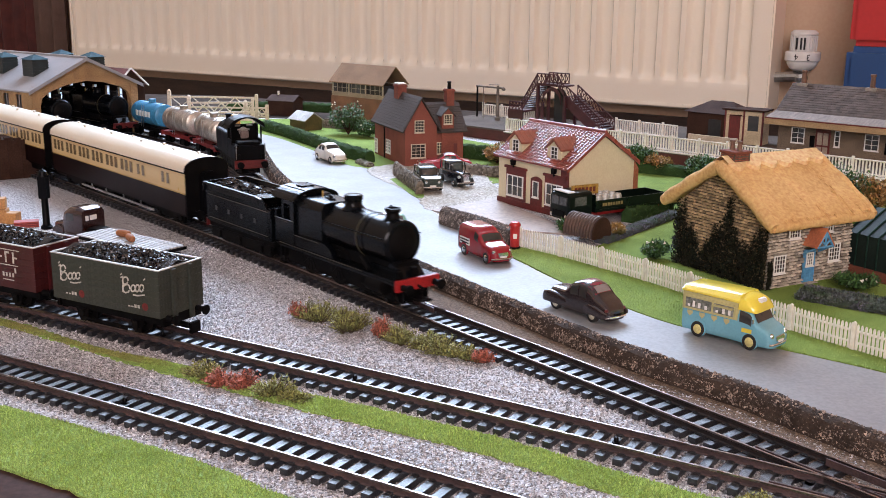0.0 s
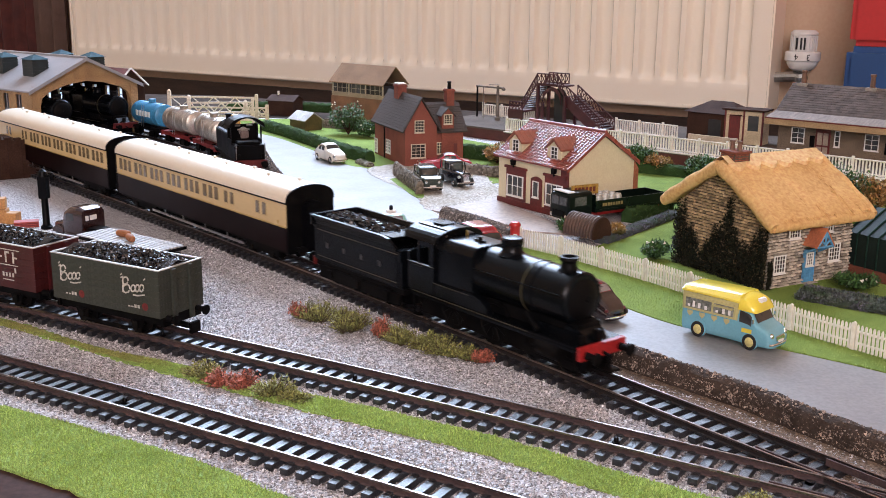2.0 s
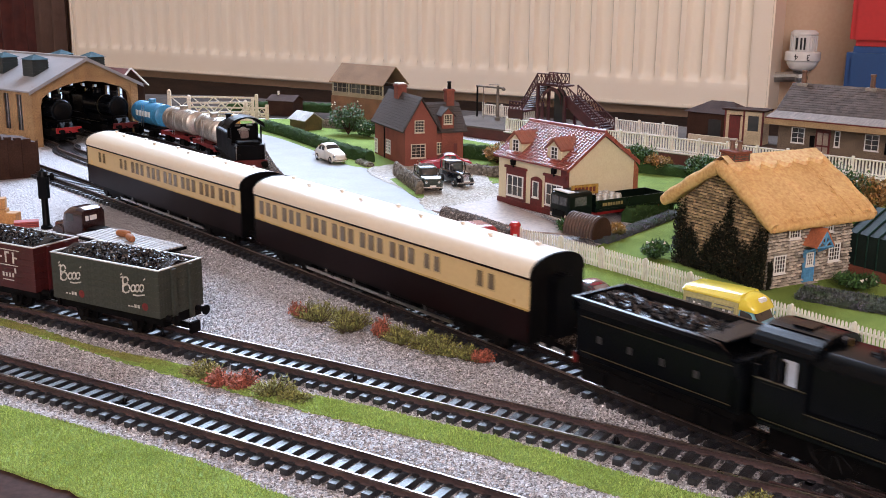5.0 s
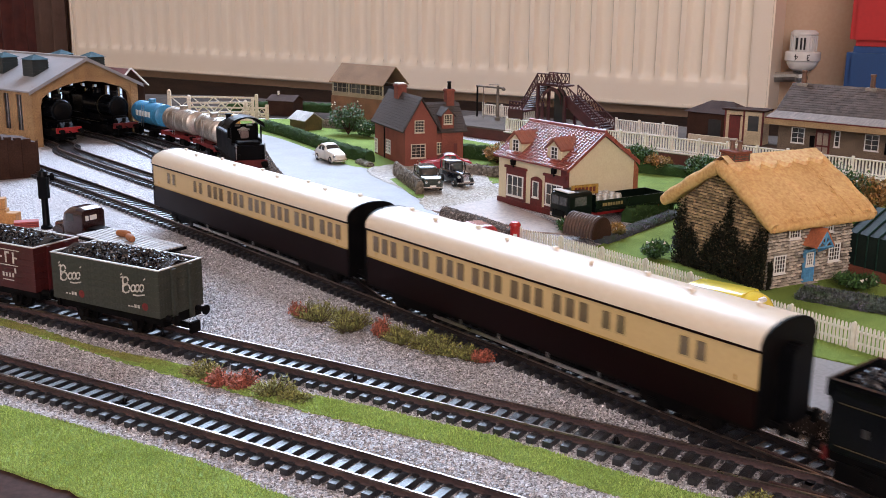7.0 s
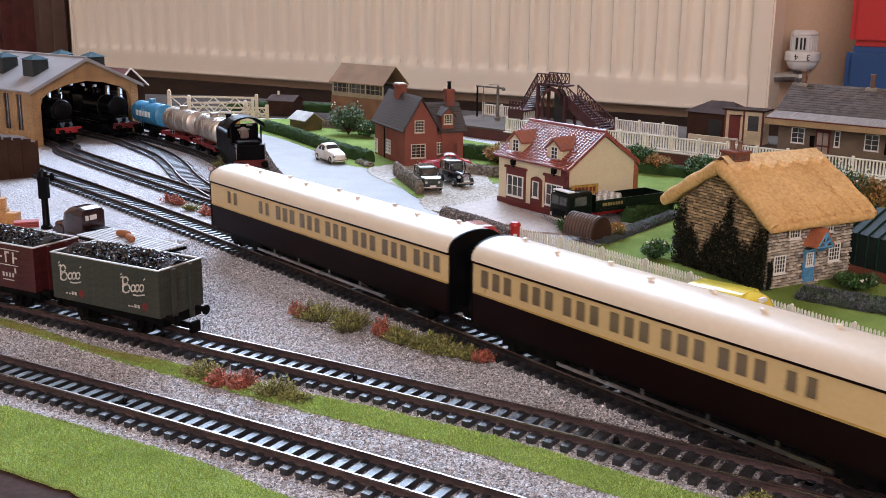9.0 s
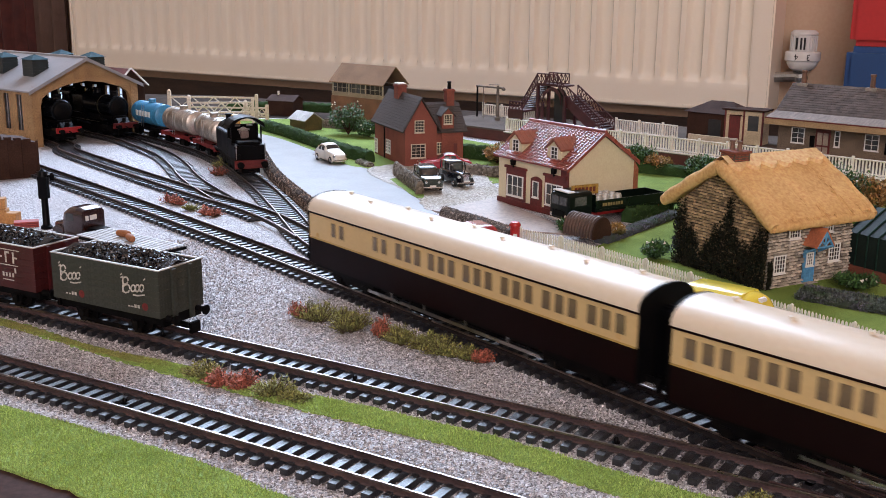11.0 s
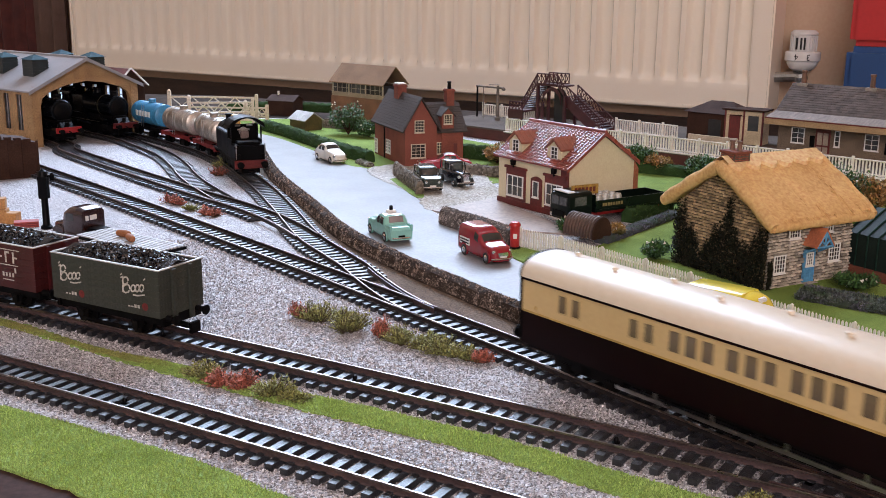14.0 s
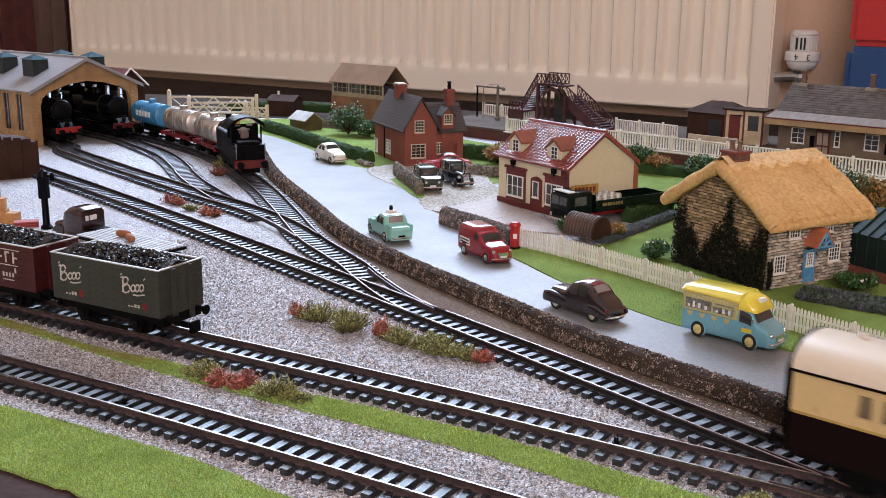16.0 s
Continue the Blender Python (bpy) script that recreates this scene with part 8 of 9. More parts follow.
def saloon(name, label, category, at, body, rows, sides, screens, wheels, lights, roof=None, e=0.55, r=3.9, rim=CHROME, glazing=None, arch_m=None, extra=None):
    """A smooth-skinned car; sides are window spans in x, screens the front and rear glass."""
    c = thing(name, label, category, at)
    sh = Shell(rows, e)
    gl = glazing or PANE
    part("body", sh.body(), body, c, "smooth painted body shell", smooth=True)
    if roof:
        part("roof", sh.over(roof[0], roof[1], 0.965, 0.06), roof[2], c, "painted roof", smooth=True)
    for x0, x1 in sides:
        for s in (-1, 1):
            part("side_window", sh.side(x0, x1, 0.2, 0.78, s), gl, c, "", smooth=True)
    for n_, (x0, x1) in enumerate(screens):
        part("windscreen" if n_ == 0 else "rear_window", sh.over(x0, x1, 0.78 if n_ == 0 else 0.6, 0.14, 0.25 if n_ == 0 else -0.25), gl if n_ == 0 else SHINY, c, "", smooth=True)
    for wx in wheels:
        top, w, belt = sh.at(wx)
        for s in (-1, 1):
            part("wheel_arch", Form().lathe((wx, s * (w - 1.2), r + 0.9), (0, s, 0), [(r * 1.22, 0), (r * 1.2, 1.45), (r * 1.08, 1.5), (0, 1.5)], 18), arch_m or body, c, smooth=True)
            wh = part("wheel", Form().lathe((wx, s * (w - 1.4), r + 0.0), (0, s, 0), [(0, 0), (r, 0.01), (r, 1.8), (r * 0.85, 2.1), (r * 0.6, 1.9), (0, 1.9)], 18), TYRE, c, smooth=True)
            part("hub_cap", Form().lathe((wx, s * (w + 0.5), r), (0, s, 0), [(r * 0.62, 0), (r * 0.5, 0.4), (0, 0.7)], 12), rim, wh, smooth=True)
    x0, z0, y0 = lights
    for s in (-1, 1):
        part("headlight", Form().lathe((x0, s * y0, z0), (1, 0, 0), [(1.3, -1.5), (1.5, 0), (1.1, 0.6), (0, 0.8)], 12), CHROME, c, "round headlight", smooth=True)
        xr = min(sh.x)
        part("tail_light", Form().lathe((xr + 1.6, s * (y0 - 0.4), z0), (-1, 0, 0), [(0.9, -1.0), (0.9, 0.4), (0, 0.6)], 8), MAROON, c, "small red lamp")
    for x_, s in ((max(sh.x) + 0.3, 1), (min(sh.x) - 0.3, -1)):
        b = Form()
        pts = [(x_ - s * 1.8, -8.6), (x_ - s * 0.3, -6.5), (x_ + s * 0.4, 0), (x_ - s * 0.3, 6.5), (x_ - s * 1.8, 8.6)]
        for (xa, ya), (xb, yb) in zip(pts, pts[1:]):
            b.rod((xa, ya, 4.4), (xb, yb, 4.4), 0.6, n=6)
        part("bumper", b, CHROME, c, "chrome bumper")
        part("number_plate", Form().box(min(x_, x_ + s * 0.4), max(x_, x_ + s * 0.4), -2.6, 2.6, 5.2, 6.4), WHITE if s > 0 else FRAMES, c, "plain plate bar")
    if extra:
        extra(c)
    return c


SHINY = paint("bright_rear_glass", (0.45, 0.45, 0.5), 0.12, 0.7, (0.33, 0.33, 0.38), 60, 500, 0.02, gloss=0.8, fine_mix=0.05)
BEETLE = gloss_paint("cream_car_paint", (0.80, 0.77, 0.69))
saloon("car", "cream rounded beetle-shaped car parked on the lane", "car", mm(-124, 1134, 0.7, -58), BEETLE,
       [(26, 6, 3, 5.5), (25, 9, 6, 6.5), (20, 12, 8, 8), (13, 13.5, 9, 9.5), (8, 14.2, 9.3, 10.2), (3, 19, 8.8, 11), (-2, 20.3, 8.8, 11), (-9, 19.2, 8.8, 11), (-16, 15.5, 8.6, 10.5), (-22, 11.5, 8, 9), (-26, 8, 6, 7), (-27.5, 6, 4, 5.5)],
       ((3.5, -2.5), (-3.5, -10)), ((7.6, 3.6), (-10.5, -15)), (17, -15), (23.5, 8.6, 6.6))
TURQ = gloss_paint("pale_turquoise_paint", (0.25, 0.55, 0.47))


def police(c):
    part("roof_sign", Form().box(-6, -2, -3.5, 3.5, 19.5, 21.6), WHITE, c, "white roof sign", 0.3)
    part("beacon", Form().lathe((-4, 0, 21.6), (0, 0, 1), [(1.4, 0), (1.4, 2.6), (1.0, 3.4), (0, 3.6)], 10), FRAMES, c, "dark roof beacon")
    for s in (-1, 1):
        part("rear_fin", Form().loft([slab_ring(x, 0.8, 9, z1) for x, z1 in ((-12, 12.6), (-18, 13.4), (-25.2, 13.8))]), TURQ, c, "raised tail fin", smooth=True, at=mm(0, s * 8.3))


saloon("car", "pale turquoise and white police saloon with a roof beacon", "car", mm(-41, 776, 0.7, 114), TURQ,
       [(25.5, 8, 6, 7), (24.5, 11, 8.5, 8), (20, 12.3, 9.3, 9), (9, 13, 9.6, 9.6), (6, 14, 9.6, 9.8), (1, 18.6, 9.3, 10.2), (-3, 19.6, 9.3, 10.5), (-11, 19.5, 9.3, 10.5), (-13, 18.6, 9.3, 10.4), (-15, 13.4, 9.5, 10), (-16, 12.6, 9.5, 9.8), (-23, 12.2, 9.3, 9.5), (-25.5, 10, 8.6, 8.5)],
       ((1, -4.5), (-5.5, -11.5)), ((6, 1.6), (-12.8, -15)), (16, -15), (24.2, 9.4, 7), (2, -12.5, gloss_paint("white_car_roof", (0.72, 0.74, 0.72))), e=0.45, extra=police)
REDV = gloss_paint("red_van_paint", (0.28, 0.008, 0.016))


def van_box(c):
    for s in (-1, 1):
        part("side_panel", Form().box(-20, -6, min(s * 9.65, s * 9.95), max(s * 9.65, s * 9.95), 8, 13), WHITE, c, "white side notice")
        b = Form()
        for z in (9.0, 11.0):
            b.box(-19, -7, min(s * 9.95, s * 10.1), max(s * 9.95, s * 10.1), z, z + 0.9)
        part("letter_bars", b, FRAMES, c)
    part("grille", Form().box(23.2, 24.3, -4, 4, 5.6, 8.6), CHROME, c, "chrome grille", 0.3)


saloon("van", "small red delivery van with a white side notice", "van", mm(30, 715, 0.7, -62), REDV,
       [(24, 7, 4.5, 6), (23, 9.8, 7, 7), (19, 12.2, 8.4, 8.5), (12, 13.4, 9.2, 9.5), (10, 14.2, 9.4, 10), (5.5, 19, 9.3, 11), (3, 20, 9.3, 11.4), (1, 21.6, 9.5, 12), (-2, 22.8, 9.7, 12), (-20, 22.6, 9.7, 12), (-23, 21.4, 9.5, 11.5), (-24, 18, 9, 10)],
       ((4.8, 0.2),), ((10, 5.8),), (15.5, -13.5), (22, 8.8, 6.2), e=0.45, extra=van_box)
BROWNC = gloss_paint("dark_brown_car_paint", (0.028, 0.018, 0.019))
MARC = gloss_paint("maroon_car_roof", (0.17, 0.012, 0.028))


def minor(c):
    for s in (-1, 1):
        part("front_wing", Form().loft([slab_ring(x, w, z0, z1, 0.6) for x, w, z0, z1 in ((26.2, 1.2, 4.5, 8), (24.6, 2.0, 4, 10.4), (20, 2.2, 4, 11.4), (13, 1.9, 4, 10.6), (6, 1.2, 4, 9), (1, 0.5, 4.5, 7.5))]), BROWNC, c, "dark front wing", smooth=True, at=mm(0, s * 7.9))
        part("rear_wing", Form().loft([slab_ring(x, w, z0, z1, 0.6) for x, w, z0, z1 in ((-7, 0.6, 4.5, 8), (-12, 1.6, 4, 10.4), (-18, 1.8, 4, 10), (-23, 1.3, 4, 8), (-25.5, 0.6, 5, 7))]), BROWNC, c, "dark rear wing", smooth=True, at=mm(0, s * 8.3))


saloon("car", "dark brown and maroon rounded saloon car on the lane", "car", mm(83, 585, 0.7, 128), BROWNC,
       [(26, 7, 3.5, 6), (25, 10.5, 5, 7), (21, 13.2, 6.6, 8.5), (14, 14, 8, 9.5), (9, 14.4, 8.9, 10), (7, 15.4, 9.2, 10.3), (3, 20.0, 9.1, 10.8), (-2, 21.6, 9.0, 11), (-8, 21.2, 9.0, 11), (-12, 19.4, 9.0, 10.8), (-16, 15.2, 8.8, 10.2), (-20, 13, 8.4, 9.5), (-24, 10, 7.2, 7.5), (-25.5, 6.8, 5.4, 6)],
       ((3.4, -2.6), (-3.6, -9.2)), ((7.2, 3.2), (-11, -14.6)), (16.5, -14.5), (25, 8.4, 7.4), (6.5, -14.8, MARC), rim=paint("cream_wheel_centre", (0.6, 0.56, 0.45), 0.35), extra=minor)

# ice cream van
ICEB = gloss_paint("sky_blue_van_paint", (0.17, 0.43, 0.53))
ICEY = gloss_paint("yellow_van_roof", (0.82, 0.66, 0.06))
ICEC = gloss_paint("cream_van_panel", (0.52, 0.48, 0.22))


ICEGLASS = paint("pale_shop_glass", (0.30, 0.31, 0.27), 0.2, 0, (0.08, 0.085, 0.07), 260, 900, 0.02, 0.5, gloss=0.6)


def ice_van(c):
    part("serving_body", Form().box(-26.3, 8.6, -10.95, 10.95, 13.2, 23.2), ICEC, c, "pale yellow serving body", 0.5)
    part("roof", Form().loft([[(x, y * w, z) for y, z in ((-1, z0), (1, z0), (1.02, z0 + 0.9), (0.8, z1 - 0.5), (0.7, z1), (-0.7, z1), (-0.8, z1 - 0.5), (-1.02, z0 + 0.9))] for x, w, z0, z1 in ((-26.8, 11.1, 23.0, 25.6), (-25.5, 11.2, 23.0, 26.0), (-2, 11.3, 23.0, 26.6), (8.6, 11.2, 22.6, 26.8))]), ICEY, c, "glossy yellow raised roof", 0.3, smooth=True)
    part("cab_roof", Form().loft([[(x, y * w, z0 + (z1 - z0) * q) for y, q in ((-1, 0), (-1.0, 0.3), (-0.86, 0.72), (-0.5, 0.95), (0, 1.0), (0.5, 0.95), (0.86, 0.72), (1.0, 0.3), (1, 0))] for x, w, z0, z1 in ((8.4, 11.0, 19.6, 26.6), (11, 10.9, 19.5, 26.4), (14.4, 10.6, 19.3, 25.4), (17, 9.9, 19.0, 23), (18.4, 8.8, 18.9, 20.2))]), ICEY, c, "domed yellow cab roof", smooth=True)
    c.scale = (0.98, 1.0, 1.06)
    part("roof_light", Form().box(14.2, 17.2, -3.6, 3.6, 22.4, 25.0), WHITE, c, "pale roof front panel", 0.7)
    for s in (-1, 1):
        lo_, hi_ = min(s * 10.9, s * 11.15), max(s * 10.9, s * 11.15)
        wn_ = part("serving_window", Form().box(-24, 6, lo_, hi_, 15.0, 20.2), ICEGLASS, c, "wide pale serving window")
        a, b = min(s * 10.95, s * 11.6), max(s * 10.95, s * 11.6)
        fr_ = Form().box(-25, 7, a, b, 14.0, 15.0).box(-25, 7, a, b, 20.2, 21.2)
        for x_ in (-25, -7.5, 6):
            fr_.box(x_, x_ + 1, a, b, 15, 20.2)
        part("window_frame", fr_, ICEC, wn_)
        it = Form()
        for i, x_ in enumerate((-22.5, -19.5, -16, -12, -5, -1, 2.6)):
            it.box(x_, x_ + 1.5, min(s * 11.15, s * 11.3), max(s * 11.15, s * 11.3), 15.4, 16.6 + (i * 7 % 4) * 0.7)
        part("goods_picture", it, WHITE, wn_, "pale goods behind glass")
        part("hatch", Form().box(-6.5, 5.8, min(s * 11.15, s * 13.2), max(s * 11.15, s * 13.2), 18.8, 19.4), ICEC, wn_, "small open serving shelf")
        for i in range(4):
            x_ = -22.6 + i * 7.6
            part("pennant", Form().prism([(x_, 13.2), (x_ + 3.4, 13.2), (x_ + 3.4, 11.8), (x_ + 1.7, 10.2), (x_, 11.8)], min(s * 10.85, s * 11.1), max(s * 10.85, s * 11.1), "y"), ICEC, c, "pale yellow pennant badge")
        part("badge", Form().box(11, 17, min(s * 10.7, s * 11.0), max(s * 10.7, s * 11.0), 8.6, 10.8), ICEY, c, "yellow badge", 0.3)
        part("wing_mirror", Form().rod((17, s * 10, 13), (18, s * 11.8, 15), 0.25, n=5).box(17.6, 18.3, min(s * 11.3, s * 12.5), max(s * 11.3, s * 12.5), 14.4, 16.4), CHROME, c)
    part("grille", Form().box(27.4, 28.4, -4.6, 4.6, 5.6, 8.4), CHROME, c, "chrome grille", 0.4)


saloon("ice_cream_van", "sky blue and yellow ice cream van parked by the fence", "van", mm(157.6, 541.4, 0.7, -45), ICEB,
       [(28, 6.5, 6.5, 6), (27.2, 9, 8.8, 7), (25, 11.4, 9.9, 8), (20.5, 13.0, 10.4, 9), (18.6, 13.8, 10.6, 9.6), (15.4, 20.0, 10.4, 11), (9, 21.6, 10.6, 11.5), (-24, 21.6, 10.7, 12), (-26, 21, 10.5, 12)],
       ((16.2, 9.2),), ((18.8, 15.4),), (16, -15.5), (27, 8.6, 7), e=0.4, r=4.2, rim=paint("cream_wheel_disc", (0.7, 0.62, 0.24), 0.4), extra=ice_van)

REDS = gloss_paint("red_saloon_paint", (0.36, 0.015, 0.03))
saloon("car", "red saloon car with a pale roof in the yard", "car", mm(0, 1082, 0.9, 186), REDS,
       [(28, 7, 5, 6), (26.5, 10, 8, 7.5), (20, 11.5, 9.4, 8.6), (10, 12, 9.6, 9), (7, 12.6, 9.6, 9.2), (0, 17.4, 9.2, 9.8), (-5, 18.3, 9.2, 10), (-11, 17.6, 9.2, 10), (-17, 13, 9.5, 9.4), (-20, 11.8, 9.4, 9), (-27, 10.5, 8.6, 8), (-29, 8, 6.5, 7)],
       ((0.5, -5), (-6, -12)), ((6.6, 1), (-12.6, -16.6)), (18, -17), (26.4, 8.4, 7), (0.5, -12, gloss_paint("silver_roof", (0.5, 0.5, 0.52))))
GREENC = gloss_paint("dark_green_car", (0.02, 0.03, 0.02))
road_car("car", "dark green boxy open car facing the lane", "car", mm(-15, 976, 0.9, -78), GREENC, GREENC,
         [(24, 8, 4, 13), (22, 10, 3, 14), (8, 10.2, 3, 14.4), (-22, 10.2, 3, 14.4), (-24, 9.6, 4, 13)], ((8, -20, 9.2, 14), (5, -19, 8.8, 20)), (15, -14), (23.6, 10, 6))
BLACKC = gloss_paint("black_car", (0.012, 0.012, 0.018))
road_car("car", "black upright vintage car with a bright radiator", "car", mm(12, 1000, 0.9, -66), BLACKC, BLACKC,
         [(23, 4, 4, 13), (22, 5, 3, 14.4), (6, 6.5, 3, 14.8), (0, 9, 3, 14.8), (-18, 9, 3, 14.8), (-22, 8, 4, 13)], ((3, -19, 8.2, 14), (2, -19, 7.8, 22)), (15, -14), (21, 10.5, 6.4), extra=lambda c: part("radiator_grille", Form().box(22.6, 23.8, -3.2, 3.2, 4.5, 13.5), CHROME, c, "bright upright radiator", 0.6))

# brewery lorry with barrels
SHEEN2 = paint("grey_cab_glass", (0.11, 0.115, 0.115), 0.15, 0, (0.05, 0.05, 0.05), 90, 500, 0.02, gloss=0.7)
LORRYG = paint("dark_green_lorry", (0.003, 0.007, 0.005), 0.3, 0, (0.002, 0.005, 0.004), 60, 900, 0.02, gloss=0.25)
lo = thing("lorry", "dark green dropside lorry carrying pale barrels", "lorry", mm(136, 850, 0.5, 213))
part("chassis", Form().box(-50, 50, -6, 6, 6, 9).box(-48, 20, -10, 10, 8, 10), BUFFRED, lo, "red chassis")
part("cab", Form().loft([slab_ring(*s, 0.2) for s in ((52, 11, 5, 17), (51, 12, 4, 26), (48, 12.2, 4, 27.5), (30, 12.2, 4, 28), (28, 12, 4.5, 27.5))]), LORRYG, lo, "dark green cab", smooth=True)
for y_ in (-9.6, 0.5):
    part("windscreen", Form().box(51.2, 52.3, y_, y_ + 9.1, 17, 24), SHEEN2, lo, "grey lorry windscreen", 0.3)
    part("headlight", Form().lathe((52.4, y_ + (0.6 if y_ < 0 else 8.5), 8.4), (1, 0, 0), [(1.7, -0.6), (1.7, 0.3), (0, 0.8)], 12), CHROME, lo)
for s in (-1, 1):
    part("cab_window", Form().box(34, 46, min(s * 12.1, s * 12.4), max(s * 12.1, s * 12.4), 17, 24), SHEEN2, lo)
part("roof_stripe", Form().box(44, 51, -10, 10, 27.4, 28.4), WHITE, lo, "pale roof front", 0.3)
part("grille", Form().box(51.6, 52.8, -7, 7, 8, 13), FRAMES, lo)
part("bumper", Form().box(52, 54, -12, 12, 4.5, 6.5), CHROME, lo, "", 0.3)
part("load_bed", Form().box(-53, 25, -13, 13, 10, 12), LORRYG, lo)
for a in ((-53, 25, -13, -12, 12, 19.5), (-53, 25, 12, 13, 12, 19.5), (-53, -52, -12, 12, 12, 19.5), (24, 25, -12, 12, 12, 24)):
    part("dropside", Form().box(*a), LORRYG, lo, "dark green dropside board", 0.2)
bars = Form()
for i in range(8):
    bars.box(-4 + i * 2.8, -2 + i * 2.8, 13.0, 13.2, 14.4, 17)
part("letter_bars", bars, paint("dull_gold_bars", (0.25, 0.2, 0.08), 0.5), lo)
for x_ in (40, -20, -34):
    for s in (-1, 1):
        wh = part("wheel", Form().lathe((x_, s * 9.5, 5.7), (0, s, 0), [(0, 0), (5.2, 0.01), (5.2, 2.4), (3.5, 3), (0, 2)], 16), TYRE, lo, smooth=True)
        part("hub_cap", Form().lathe((x_, s * 11.6, 5.7), (0, s, 0), [(2.6, 0), (2, 0.9), (0, 1)], 12), BUFFRED, wh)
kegm = mesh_of("barrel", Form().lathe((0, 0, 0), (0, 0, 1), [(2.6, 0), (3.1, 1), (3.2, 5), (3.1, 9), (2.6, 10.5), (2.3, 10.1), (0, 10.1)], 14), paint("pale_barrel", (0.55, 0.55, 0.52), 0.4, 0.3), smooth=True)
base = mm(136, 850, 0.5, 213)
for i in range(4):
    for j in range(3):
        keg = part("barrel", kegm, None, None, at=base @ mm(18 - i * 7, 8 - j * 7.2, 12.05))
        tagged(keg, "pale metal beer barrel standing on the lorry", "barrel", "barrels on the lorry")

# corrugated hut in the garden
nis = thing("corrugated_hut", "rusty brown corrugated barrel-roofed hut", "hut", mm(108, 771, 0.8, -48))
nis.scale = (0.88, 0.86, 0.9)
f = Form()
rings = []
for i in range(41):
    x_ = -16 + 32 * i / 40
    k = 0.55 * (1 if i % 4 < 2 else -1)
    rings.append([(x_, (12 + k) * math.cos(a), max(0, 8 + (14 + k) * math.sin(a))) for a in [math.pi * j / 14 * 1.16 - 0.25 for j in range(15)]])
f.loft(rings)
part("shell", f, paint("rusty_corrugated", (0.10, 0.055, 0.038), 0.5, 0.2, (0.06, 0.035, 0.026), 60, 700, 0.1), nis, "ribbed brown shell")
part("end_board", Form().prism([(12.4 * math.cos(math.pi * j / 14 * 1.16 - 0.25), max(0, 8 + 14.4 * math.sin(math.pi * j / 14 * 1.16 - 0.25))) for j in range(15)], 16.05, 17.2, "x"), BROWNWOOD, nis, "dark brown end board")

# flatbed lorry in the goods yard
fl = thing("flatbed_lorry", "dark brown lorry with a white slatted flat trailer", "lorry", mm(-272, 770, 0, 148))
DBRN = gloss_paint("dark_maroon_brown", (0.035, 0.014, 0.014))
part("cab", Form().loft([slab_ring(*s, 0.3) for s in ((22, 7, 3, 8.5), (20, 8.5, 3, 10.5), (10, 9.5, 3, 11.5), (7, 10.5, 3, 20), (2, 10.8, 3, 23.5), (-10, 10.8, 3, 24), (-13, 10.4, 3, 22.5))]), DBRN, fl, "rounded dark brown cab", smooth=True)
for s in (-1, 1):
    part("cab_window", Form().box(-4, 4, min(s * 10.6, s * 10.95), max(s * 10.6, s * 10.95), 13.5, 19), PANE, fl)
    part("front_wing", Form().loft([slab_ring(x_, 2, z0, z1) for x_, z0, z1 in ((21, 3, 6), (16, 3, 9), (9, 3, 7))]), DBRN, fl, smooth=True, at=mm(0, s * 8.5))
    wh = part("wheel", Form().lathe((15, s * 7.5, 4.2), (0, s, 0), [(0, 0), (4.2, 0.01), (4.2, 2.4), (0, 2.4)], 14), TYRE, fl)
part("rear_window", Form().box(-13.6, -12.9, -3, 3, 14.5, 18).box(-13.6, -12.9, 4.5, 7, 14.5, 18), WHITE, fl)
part("coupling_plate", Form().box(-24, -8, -6, 6, 6, 9), FRAMES, fl)
tb = thing("flat_trailer", "white slatted flat trailer with dark edges", "trailer", mm(-216, 704, 0, -37))
part("frame", Form().box(-44, 42, -14.5, 14.5, 10.5, 12.5).box(-40, 36, -5, 5, 7, 10.5), FRAMES, tb, "black trailer frame", 0.3)
slt = mesh_of("slat", Form().box(-43, 41, -1.0, 1.0, 12.5, 13.4), paint("white_slat", (0.5, 0.5, 0.5), 0.6, 0, (0.4, 0.4, 0.4), 80, 700, 0.1, vary=0.12))
for i in range(9):
    part("slat", slt, None, tb, at=mm(0, -12.4 + i * 3.1, 0))
for x_ in (26, 36):
    for s in (-1, 1):
        part("wheel", Form().lathe((x_, s * 9, 4.2), (0, s, 0), [(0, 0), (4.2, 0.01), (4.2, 3), (0, 3)], 14), TYRE, tb)
part("support_leg", Form().box(-30, -28, -8, -6, 0, 10.6).box(-30, -28, 6, 8, 0, 10.6), FRAMES, tb)
bl = mesh_of("sack", Form().lathe((-6, 0, 2.6), (1, 0, 0), [(0, 0), (2.0, 0.8), (2.6, 4), (2.6, 8), (2.0, 11.2), (0, 12)], 12), paint("orange_sack", (0.36, 0.13, 0.045), 0.7), smooth=True)
for x_, y_, a in ((-10, 2, 12), (4, -3, -20)):
    tagged(part("sack", bl, None, None, at=mm(-216, 704, 13.4, -37) @ mm(x_, y_, 0, a)), "orange-brown sack lying on the slatted trailer", "sack")

